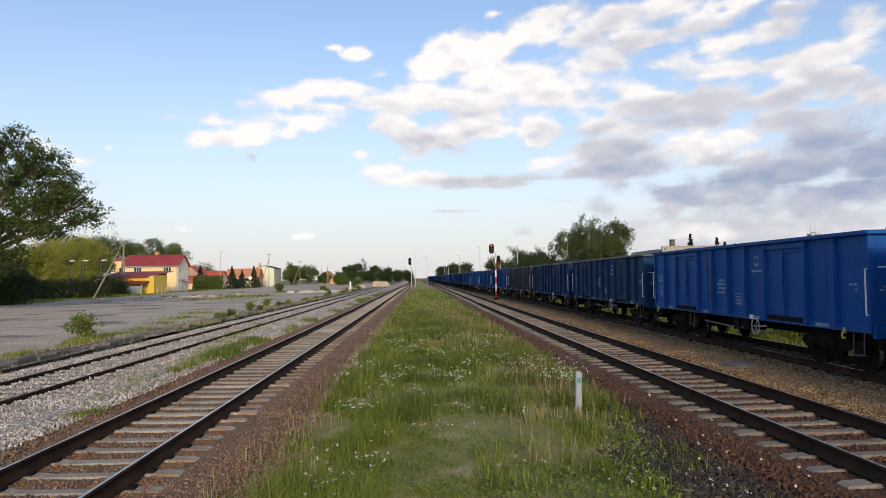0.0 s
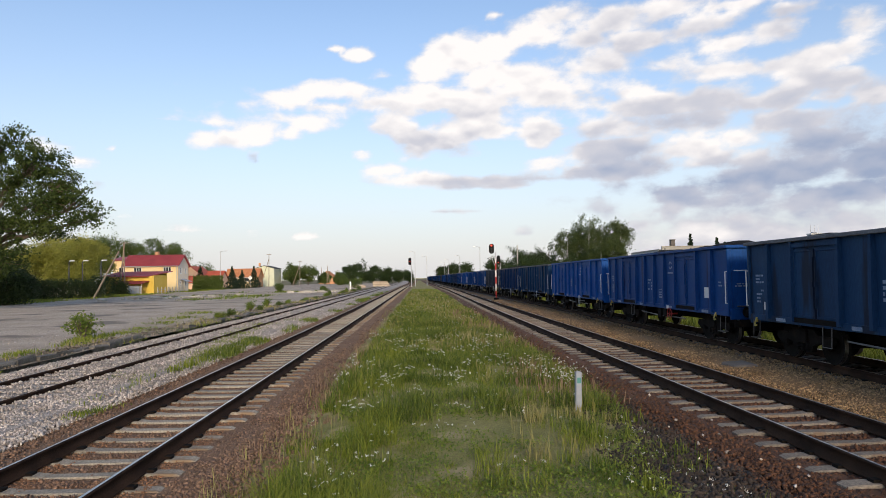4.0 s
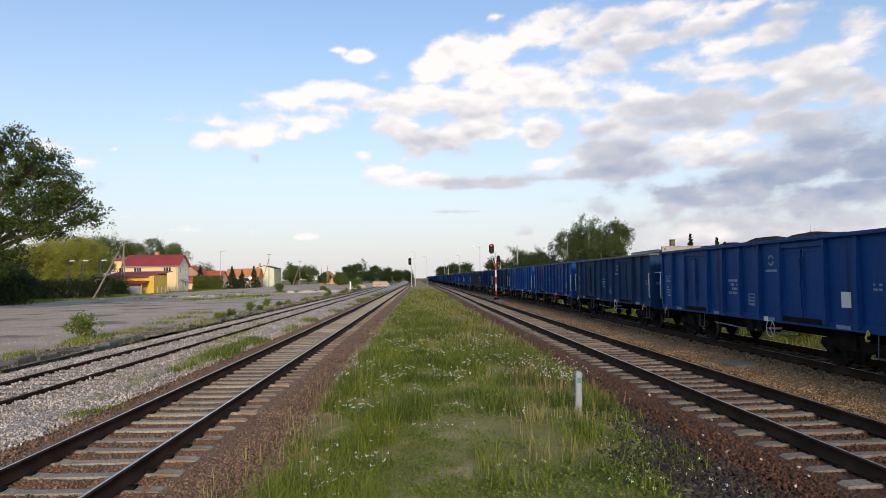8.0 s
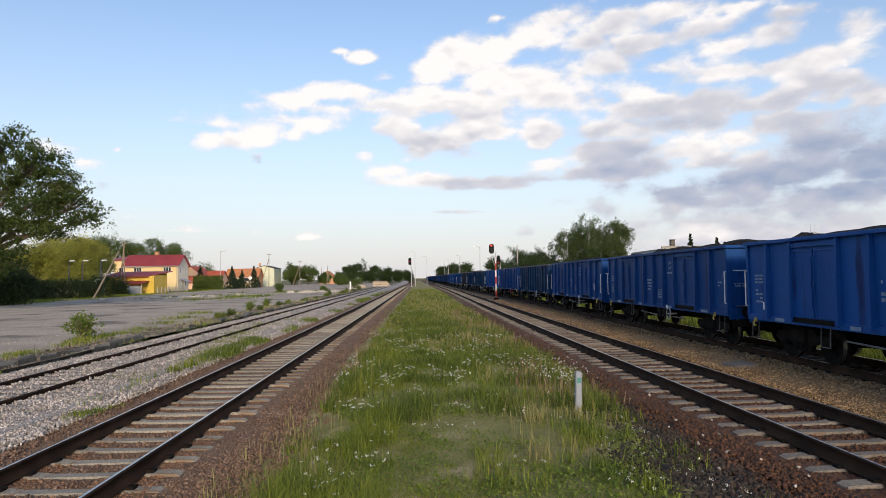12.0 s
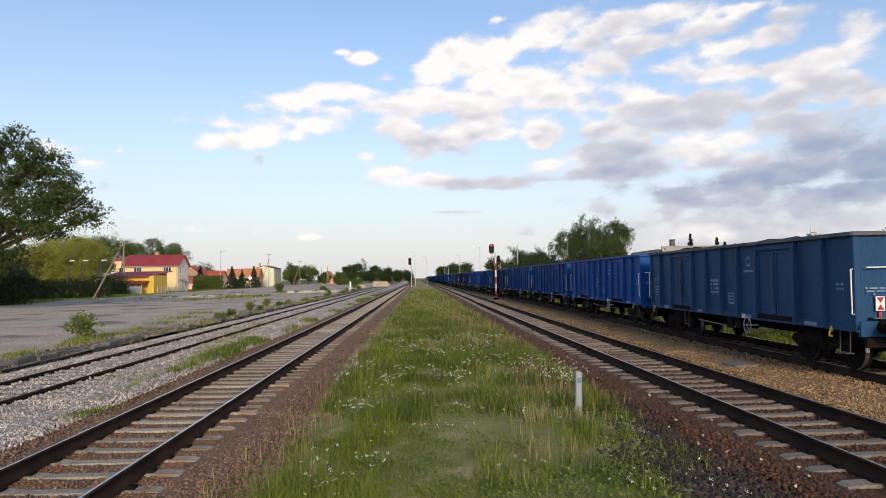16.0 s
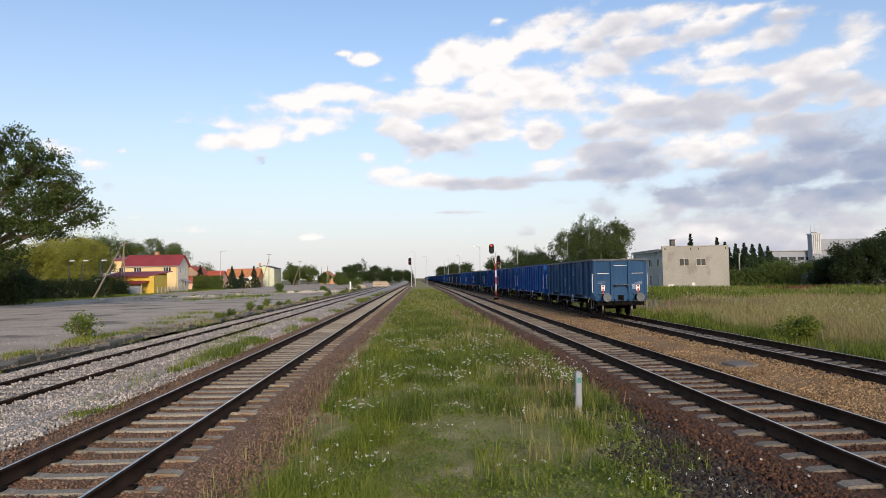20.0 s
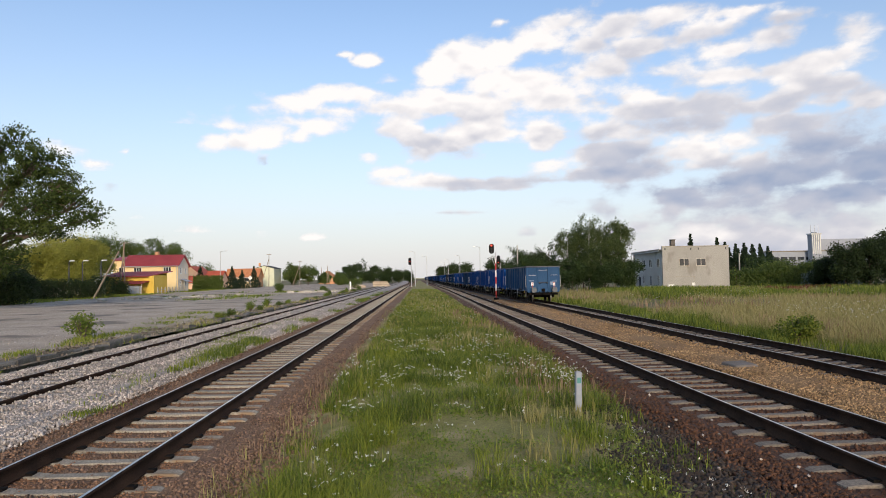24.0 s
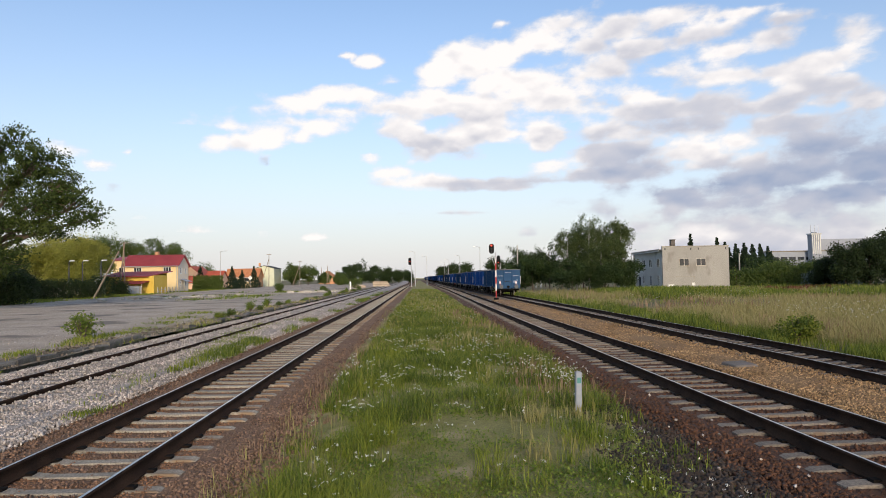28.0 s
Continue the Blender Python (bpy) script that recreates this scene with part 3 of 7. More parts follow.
def buffer_head(parent, x, end):
    bm = bmesh.new()
    tube(bm, [(x, end * 6.40, 1.03), (x, end * 6.52, 1.03), (x, end * 6.54, 1.03), (x, end * 6.82, 1.03)], [0.16, 0.14, 0.11, 0.10], 12)
    b = part("buffer", bm, SHADED_GRIME, parent)
    bm = bmesh.new()
    tube(bm, [(x, end * 6.80, 1.03), (x, end * 6.98, 1.03), (x, end * 7.015, 1.03)], [0.12, 0.225, 0.215], 20)
    part("buffer_plate", bm, GREASY, b, "round greasy steel plate")


def bars(rows, y, z, w, h, gap, rnd, x=0.0):
    """Rows of short bars on the plane x, in place of small lettering."""
    bm = bmesh.new()
    for r in range(rows):
        u = -w / 2
        while u < w / 2 - 0.03:
            k = rnd.choice((0.05, 0.08, 0.12, 0.18))
            k = min(k, w / 2 - u)
            if rnd.random() < 0.8:
                box(bm, x - 0.004, x + 0.004, y - u - k, y - u, z - r * (h + gap) - h, z - r * (h + gap))
            u += k + 0.035
    return bm


def wagon(kind, detailed, heap, seed, tail=False, square=False, red_wheel=False):
    """A four-axle open goods wagon; y runs along the track, the tail at -y, z from the rail head."""
    rnd = random.Random(seed)
    paint = SHADES[kind]
    words = {"faded": "faded grey-blue", "bright": "bright blue", "royal": "royal blue", "navy": "dusty navy blue", "grey": "worn slate-blue", "black": "soot-blackened blue"}[kind]
    load = ", heaped with coal" if heap > 0.1 else ", loaded with coal"
    w = thing("goods_wagon", pose(0, 0, 0), words + " open steel wagon" + load + (", last of the train" if tail else ""), "railway wagon", "wagons of the goods train")
    wheels = []
    for s in (-1, 1):
        # the pressed side sheet, the sole bar and the coping
        bm = bmesh.new()
        box(bm, s * HALF - 0.012, s * HALF + 0.012, -6.38, 6.38, 1.06, TOP - 0.05)
        part("side_wall", bm, paint, w)
        part("sole_bar", boxed(s * 1.37 - 0.05, s * 1.37 + 0.05, -6.40, 6.40, SOLE, 1.08, bevel=0.01), paint, w)
        bm = boxed(s * 1.41 - 0.085, s * 1.41 + 0.085, -6.44, 6.44, TOP - 0.09, TOP, bevel=0.012)
        part("coping", bm, COPING if kind in ("faded", "grey", "black", "navy") else paint, w)
        if detailed:
            me = mesh_of("post", post_shape(s))
            for y in POSTS[1:-1]:
                hang("post", me, paint, w, pose(s * (HALF + 0.012), y, 0))
            me = mesh_of("corner_post", boxed(-0.07, 0.07, -0.06, 0.06, 0.95, TOP - 0.09, bevel=0.015))
            for y in (POSTS[0], POSTS[-1]):
                hang("corner_post", me, paint, w, pose(s * (HALF + 0.0), y, 0))
        else:
            bm = bmesh.new()
            for y in POSTS[1:-1]:
                box(bm, min(s * HALF, s * (HALF + 0.095)), max(s * HALF, s * (HALF + 0.095)), y - 0.06, y + 0.06, 0.98, TOP - 0.09)
            part("posts", bm, paint, w)
        for d in (-3.15, 3.15):
            for k in (-1, 1):
                leaf_y = d + k * 0.465
                bm = bmesh.new()
                x0, x1 = sorted((s * (HALF + 0.016), s * (HALF + 0.05)))
                box(bm, x0, x1, leaf_y - 0.43, leaf_y + 0.43, 1.12, 2.74, bevel=0.0)
                f = [f for f in bm.faces if abs(f.normal.x - s) < 0.1]
                r = bmesh.ops.inset_region(bm, faces=f, thickness=0.07)
                bmesh.ops.inset_region(bm, faces=f, thickness=0.012, depth=-0.022)
                dr = part("door", bm, paint, w)
                if detailed:
                    bm = bmesh.new()
                    box(bm, s * (HALF + 0.065) - 0.012, s * (HALF + 0.065) + 0.012, d + k * 0.05 - 0.012, d + k * 0.05 + 0.012, 1.35, 2.55)
                    box(bm, s * (HALF + 0.075) - 0.02, s * (HALF + 0.075) + 0.02, d + k * 0.07 - 0.03, d + k * 0.07 + 0.03, 1.85, 1.98)
                    part("lock_bar", bm, paint, dr)
                    for hz in (1.3, 1.95, 2.6):
                        bm = bmesh.new()
                        box(bm, s * (HALF + 0.06) - 0.015, s * (HALF + 0.06) + 0.015, d + k * 0.88 - 0.05, d + k * 0.88 + 0.05, hz - 0.03, hz + 0.03)
                        part("hinge", bm, paint, dr)
            part("door_sill", boxed(s * 1.41 - 0.03, s * 1.41 + 0.03, d - 0.95, d + 0.95, 0.985, 1.10), SHADED_GRIME, w, "rusty blackened sill plate")
            part("door_header", boxed(s * (HALF + 0.05) - 0.03, s * (HALF + 0.05) + 0.03, d - 0.95, d + 0.95, 2.80, 2.90), paint, w)
        if detailed:
            # plain bars where small lettering stands, a plain curl in place of the owner's mark
            o = s * (HALF + 0.016)
            tagged(part("marking", bars(4, 0.55, 2.02, 0.62, 0.07, 0.05, rnd, o), LETTER, w, "rows of small faded lettering"), kind="stuff")
            tagged(part("marking", bars(3, 5.8, 2.15, 0.42, 0.05, 0.04, rnd, o), LETTER, w, "small faded lettering"), kind="stuff")
            tagged(part("marking", bars(4, 5.8, 1.75, 0.36, 0.05, 0.05, rnd, o), LETTER, w, "small faded lettering"), kind="stuff")
            tagged(part("marking", bars(2, -5.8, 1.95, 0.26, 0.05, 0.05, rnd, o), LETTER, w, "small faded lettering"), kind="stuff")
            tagged(part("load_table", outline(o, -0.55, 1.60, 0.36, 0.30), LETTER, w, "outlined faded load table"), kind="stuff")
            bm = bmesh.new()
            for a0 in (20, 200):
                pts = [Vector((o, -1.65 + 0.12 * math.cos(radians(a0 + t)), 2.52 + 0.12 * math.sin(radians(a0 + t)))) for t in range(0, 150, 15)]
                for p, q in zip(pts, pts[1:]):
                    c = (p + q) / 2
                    box(bm, o - 0.005, o + 0.005, c.y - 0.025, c.y + 0.025, c.z - 0.024, c.z + 0.024)
            part("owner_mark", bm, LETTER, w, "plain pale curl mark")
            part("owner_bar", boxed(o - 0.004, o + 0.004, -1.93, -1.37, 2.22, 2.28), LETTER, w, "plain pale bar")
            bm = bmesh.new()
            for y, q in ((-4.7, 0.5), (-1.65, 0.35), (1.65, 0.35), (4.7, 0.45)):
                box(bm, s * 1.423 - 0.004, s * 1.423 + 0.004, y - q / 2, y + q / 2, 0.955, 1.04)
            tagged(part("sole_marking", bm, LETTER, w, "small worn panels of lettering"), kind="stuff")
            if square:
                part("label_plate", boxed(o - 0.006, o + 0.006, -4.93, -4.60, 1.42, 1.76), WHITE, w, "white square label")
            part("label_plate", boxed(o - 0.006, o + 0.006, 5.50, 5.60, 1.22, 1.42), WHITE, w, "small white label")
            part("label_plate", boxed(s * 1.424 - 0.005, s * 1.424 + 0.005, -1.50, -1.28, 0.93, 1.05), WHITE, w, "small white label")
            for y in (-5.55, 5.9):
                bm = bmesh.new()
                tube(bm, [(s * 1.44, y, 1.0), (s * 1.50, y, 0.84), (s * 1.52, y - 0.06, 0.78), (s * 1.52, y - 0.14, 0.80)], 0.022, 6)
                box(bm, s * 1.44 - 0.02, s * 1.44 + 0.02, y - 0.03, y + 0.03, 0.88, 0.96)
                part("tow_hook", bm, YELLOW, w, "yellow tow hook")
            # handwheel, step frame and grab rails
            bm = bmesh.new()
            ring(bm, (s * 1.50, -1.75, 0.76), "x", 0.21, 0.013, 18)
            for k in range(3):
                a = 2 * math.pi * k / 3
                tube(bm, [(s * 1.50, -1.75, 0.76), (s * 1.50, -1.75 + 0.21 * math.cos(a), 0.76 + 0.21 * math.sin(a))], 0.010, 5)
            tube(bm, [(s * 1.2, -1.75, 0.76), (s * 1.52, -1.75, 0.76)], 0.03, 6)
            part("handwheel", bm, RED if red_wheel else GALV, w, "red brake handwheel" if red_wheel else "pale grey brake handwheel")
            bm = bmesh.new()
            tube(bm, [(s * 1.44, 2.5, 0.95), (s * 1.46, 2.5, 0.50), (s * 1.46, 2.85, 0.50), (s * 1.44, 2.85, 0.95)], 0.016, 5)
            part("step", bm, STEEL, w)
            for e in (-1, 1):
                bm = bmesh.new()
                x = s * (HALF + 0.12)
                tube(bm, [(x - s * 0.07, e * 6.36, 2.25), (x, e * 6.36, 2.25), (x, e * 6.36, 1.30), (x - s * 0.07, e * 6.36, 1.30)], 0.016, 6)
                part("grab_rail", bm, WHITE, w, "white corner grab rail")
                bm = bmesh.new()
                tube(bm, [(s * 1.40, e * 6.15, 0.95), (s * 1.42, e * 6.15, 0.46), (s * 1.42, e * 5.80, 0.46), (s * 1.40, e * 5.80, 0.95)], 0.014, 5)
                box(bm, s * 1.42 - 0.09, s * 1.42 + 0.09, e * 5.975 - 0.18, e * 5.975 + 0.18, 0.445, 0.465)
                part("foot_step", bm, STEEL, w)
    for e in (-1, 1):
        part("end_wall", boxed(-HALF, HALF, e * 6.36 - 0.012, e * 6.36 + 0.012, 1.0, TOP - 0.05), paint, w)
        part("end_coping", boxed(-1.475, 1.475, e * 6.40 - 0.07, e * 6.40 + 0.07, TOP - 0.088, TOP + 0.002, bevel=0.012), COPING if kind in ("faded", "grey", "black", "navy") else paint, w)
        part("headstock", boxed(-1.36, 1.36, e * 6.39 - 0.05, e * 6.39 + 0.05, 0.82, 1.16, bevel=0.012), paint, w)
        if detailed:
            for x in (-0.46, 0.46):
                part("end_post", boxed(x - 0.07, x + 0.07, min(e * 6.37, e * 6.47), max(e * 6.37, e * 6.47), 0.9, TOP - 0.09, bevel=0.02), paint, w)
            for x in (-0.875, 0.875):
                buffer_head(w, x, e)
            end_fittings(w, e, tail and e == -1, rnd)
        else:
            bm = bmesh.new()
            for x in (-0.46, 0.46):
                box(bm, x - 0.07, x + 0.07, min(e * 6.37, e * 6.47), max(e * 6.37, e * 6.47), 0.9, TOP - 0.09)
            part("end_posts", bm, paint, w)
            for x in (-0.875, 0.875):
                bm = bmesh.new()
                tube(bm, [(x, e * 6.4, 1.03), (x, e * 6.85, 1.03), (x, e * 6.9, 1.03), (x, e * 7.0, 1.03)], [0.12, 0.11, 0.22, 0.22], 10)
                part("buffer", bm, SHADED_GRIME, w)
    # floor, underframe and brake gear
    part("floor", boxed(-HALF, HALF, -6.36, 6.36, 1.02, 1.10), SHADED_GRIME, w)
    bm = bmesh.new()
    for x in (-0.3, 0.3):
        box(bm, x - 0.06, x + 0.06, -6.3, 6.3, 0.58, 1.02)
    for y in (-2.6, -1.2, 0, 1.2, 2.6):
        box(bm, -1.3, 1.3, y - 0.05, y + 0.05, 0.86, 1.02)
    part("underframe", bm, SHADED_GRIME, w)
    if detailed:
        bm = bmesh.new()
        tube(bm, [(-0.75, -0.6, 0.72), (-0.75, 0.5, 0.72)], 0.2, 12)
        part("brake_cylinder", bm, SHADED_GRIME, w)
        bm = bmesh.new()
        tube(bm, [(0.7, -1.0, 0.66), (0.7, 0.5, 0.66)], 0.22, 12)
        part("air_tank", bm, SHADED_GRIME, w)
        bm = bmesh.new()
        for x in (-1.15, 1.15):
            tube(bm, [(x, -2.4, 0.62), (x, 0.4, 0.60), (x, 2.4, 0.66)], 0.025, 5)
        part("brake_rigging", bm, STEEL, w)
        bm = bmesh.new()
        box(bm, -1.36, -1.30, -0.5, -0.15, 0.58, 0.92)
        box(bm, -1.34, -1.28, -1.0, -0.7, 0.62, 0.9)
        part("changeover_box", bm, SHADED_GRIME, w)
    for y in (-4.4, 4.4):
        wheels += bogie(w, y, detailed)
    # the load
    nx, ny = (8, 44) if detailed else (4, 14)
    vs, fs = [], []
    for j in range(ny + 1):
        y = -6.33 + 12.66 * j / ny
        for i in range(nx + 1):
            x = -1.33 + 2.66 * i / nx
            edge = min(1, (1.33 - abs(x)) / 0.7) * min(1, (6.33 - abs(y)) / 1.4)
            lump = 0.5 + 0.5 * noise.noise((x * 0.5, y * 0.42 + seed * 7.3, 2.0)) + 0.22 * noise.noise((x * 2.2, y * 1.9, seed * 3.1))
            vs.append((x, y, TOP - 0.16 + edge * (0.05 + (0.30 + heap) * max(0, lump))))
    k = nx + 1
    for j in range(ny):
        for i in range(nx):
            fs.append((j * k + i, j * k + i + 1, (j + 1) * k + i + 1, (j + 1) * k + i))
    hang("coal_load", raw("coal_load", vs, fs), COAL, w, None, "black lumpy coal")
    return w, wheels


def post_shape(s):
    bm = bmesh.new()
    a = [(-0.07, 0.0), (-0.055, s * 0.12), (0.055, s * 0.12), (0.07, 0.0)]
    lo = [bm.verts.new((x, y, 1.0)) for y, x in a]
    mid = [bm.verts.new((x, y, 1.9)) for y, x in a]
    hi = [bm.verts.new((x * 0.72, y * 0.8, TOP - 0.09)) for y, x in a]
    for p, q in ((lo, mid), (mid, hi)):
        for i in range(3):
            bm.faces.new((p[i], p[i + 1], q[i + 1], q[i]))
    bm.faces.new(lo)
    bmesh.ops.recalc_face_normals(bm, faces=bm.faces[:])
    return bm


def outline(x, y, z, w, h):
    bm = bmesh.new()
    for a in ((y - w / 2, y + w / 2, z, z + 0.03), (y - w / 2, y + w / 2, z - h, z - h + 0.03), (y - w / 2, y - w / 2 + 0.018, z - h, z), (y + w / 2 - 0.03, y + w / 2, z - h, z)):
        box(bm, x - 0.004, x + 0.004, *a)
    for r in range(3):
        box(bm, x - 0.004, x + 0.004, y - w * 0.36, y + w * 0.36, z - 0.10 - r * 0.09, z - 0.06 - r * 0.09)
    return bm


def end_fittings(w, e, plates, rnd):
    y = e * 6.40
    for x in (-0.92, 0.92):
        bm = bmesh.new()
        tube(bm, [(x - 0.30, y, 2.28), (x - 0.30, y + e * 0.09, 2.28), (x + 0.30, y + e * 0.09, 2.28), (x + 0.30, y, 2.28)], 0.014, 6)
        part("rung", bm, WHITE, w, "pale steel rung")
        bm = boxed(x - 0.24, x + 0.24, min(y, y + e * 0.16), max(y, y + e * 0.16), 1.205, 1.235)
        part("end_step", bm, STEEL, w)
    bm = bmesh.new()
    tube(bm, [(-0.33, y, 2.70), (-0.33, y + e * 0.09, 2.70), (0.33, y + e * 0.09, 2.70), (0.33, y, 2.70)], 0.014, 6)
    part("rung", bm, WHITE, w, "pale steel rung")
    bm = boxed(-0.42, 0.42, min(y, y + e * 0.2), max(y, y + e * 0.2), 1.66, 1.69)
    for x in (-0.33, 0.33):
        prism(bm, [(y, 1.66), (y + e * 0.16, 1.66), (y, 1.52)], x - 0.02, x + 0.02, "x")
    part("end_platform", bm, STEEL, w)
    bm = bmesh.new()
    box(bm, -0.16, 0.16, min(y, y + e * 0.06), max(y, y + e * 0.06), 0.88, 1.14)
    tube(bm, [(0, y, 1.03), (0, y + e * 0.22, 1.03), (0, y + e * 0.30, 1.07), (0, y + e * 0.30, 1.15)], 0.045, 6)
    tube(bm, [(0.05, y + e * 0.2, 1.0), (0.05, y + e * 0.32, 0.75), (0.05, y + e * 0.22, 0.62), (-0.05, y + e * 0.2, 0.62), (-0.05, y + e * 0.32, 0.75), (-0.05, y + e * 0.2, 1.0)], 0.025, 6)
    part("screw_coupling", bm, SHADED_GRIME, w)
    for x in (-0.36, 0.36):
        bm = bmesh.new()
        tube(bm, [(x, y, 0.92), (x, y + e * 0.18, 0.86), (x * 1.1, y + e * 0.26, 0.62), (x * 1.25, y + e * 0.22, 0.52), (x * 1.4, y + e * 0.12, 0.58)], 0.026, 6)
        part("brake_hose", bm, BLACK, w, "black rubber brake hose")
    bm = boxed(-1.25, 1.25, y - 0.06, y + 0.04, 0.60, 0.80, bevel=0.01)
    part("lower_beam", bm, SHADED_GRIME, w)
    for x in (-1.0, 0.95):
        tagged(part("marking", turn_bars(bars(3 if plates else 2, 0, 0, 0.42, 0.035, 0.03, rnd), x, y + e * 0.008, 1.86 if plates else 1.9), LETTER, w, "small faded lettering"), kind="stuff")
    if plates:
        for x in (-0.93, 0.93):
            bm = boxed(x - 0.095, x + 0.095, y - 0.05, y - 0.02, 1.37, 1.67)
            p = part("tail_plate", bm, WHITE, w, "white tail plate with red triangles")
            bm = bmesh.new()
            yy = y + e * 0.056
            prism(bm, [(x - 0.075, 1.65), (x + 0.075, 1.65), (x, 1.53)], yy - 0.003, yy + 0.003)
            prism(bm, [(x - 0.075, 1.39), (x, 1.51), (x + 0.075, 1.39)], yy - 0.003, yy + 0.003)
            part("red_triangles", bm, RED, p, "two red triangles")
            part("plate_bracket", boxed(x - 0.03, x + 0.03, y + e * 0.02 - 0.015, y + e * 0.02 + 0.015, 1.22, 1.34), RED, w)
        part("info_panel", boxed(0.60, 0.82, y - 0.019, y - 0.012, 1.44, 1.72), LETTER, w, "pale worn information panel")


def turn_bars(bm, x, y, z):
    for v in bm.verts:
        v.co = (x + v.co.y, y + v.co.x, z + v.co.z)
    return bm


TRAIN = []


def train():
    order = ["faded", "bright", "royal", "royal", "grey", "royal", "bright", "grey", "navy", "black", "royal", "royal", "bright", "navy"]
    heaps = [0.02, 0.05, 0.22, 0.08, 0.02, 0.12, 0.02, 0.0, 0.1, 0.0, 0.05, 0.1, 0.0, 0.05]
    for k in range(13):
        TRAIN.append(wagon(order[k], True, heaps[k], k + 1, k == 0, k in (3, 5, 9), k == 5))
    kinds = ["royal", "navy", "bright", "royal", "black", "royal", "navy", "grey"]
    bases = {}
    for k in range(13, 40):
        c = kinds[k % len(kinds)]
        if c not in bases:
            bases[c] = wagon(c, False, 0.05 * (k % 3), k + 1)
            TRAIN.append(bases[c])
        else:
            TRAIN.append((copy_thing(bases[c][0], pose(0, 0, 0)), []))


def tail_at(t):
    """How far along the line the train's tail buffers stand at t seconds."""
    ts = (0, 3, 7, 11, 16, 18, 20, 24, 28)
    ss = (-71.0, -55.7, -34.9, -13.8, 13.7, 24.4, 35.4, 57.4, 78.6)
    for i in range(len(ts) - 1):
        if t <= ts[i + 1]:
            break

    def slope(k):
        a, b = max(k - 1, 0), min(k + 1, len(ts) - 1)
        return (ss[b] - ss[a]) / (ts[b] - ts[a])
    h = ts[i + 1] - ts[i]
    u = (t - ts[i]) / h
    return ((2 * u ** 3 - 3 * u ** 2 + 1) * ss[i] + (u ** 3 - 2 * u ** 2 + u) * h * slope(i)
            + (-2 * u ** 3 + 3 * u ** 2) * ss[i + 1] + (u ** 3 - u ** 2) * h * slope(i + 1))


def motions():
    times = [float(i) for i in range(29)]
    for k, (w, wheels) in enumerate(TRAIN):
        rows = []
        for t in times:
            y = tail_at(t) + k * PITCH + PITCH / 2
            a, b = track_d(y - 4.4), track_d(y + 4.4)
            rows.append((t, pose((a + b) / 2, y, RAIL_Z, 0, 0, math.degrees(math.atan2(a - b, 8.8)))))
        walk(w, rows)
        if k < 9:
            n = 300
            spin = []
            for i in range(n + 1):
                t = 28.0 * i / n
                spin.append((t, pose(0, 0, 0, -math.degrees((tail_at(t) - tail_at(0)) / 0.46), 0, 0)))
            for ws in wheels:
                walk(ws, spin)
    drift = (math.sin(radians(21)), math.cos(radians(21)))
    walk(CLOUDS, [(t, pose(drift[0] * 4.0 * (t - 14), drift[1] * 4.0 * (t - 14), 0)) for t in (0.0, 7.0, 14.0, 21.0, 28.0)])


# ---- clouds: a far shell with soft patches, which drifts ----
PUFFS = []


def puff(az, el, w, h, amount, thick):
    PUFFS.append((az, el, w, h, amount, thick))


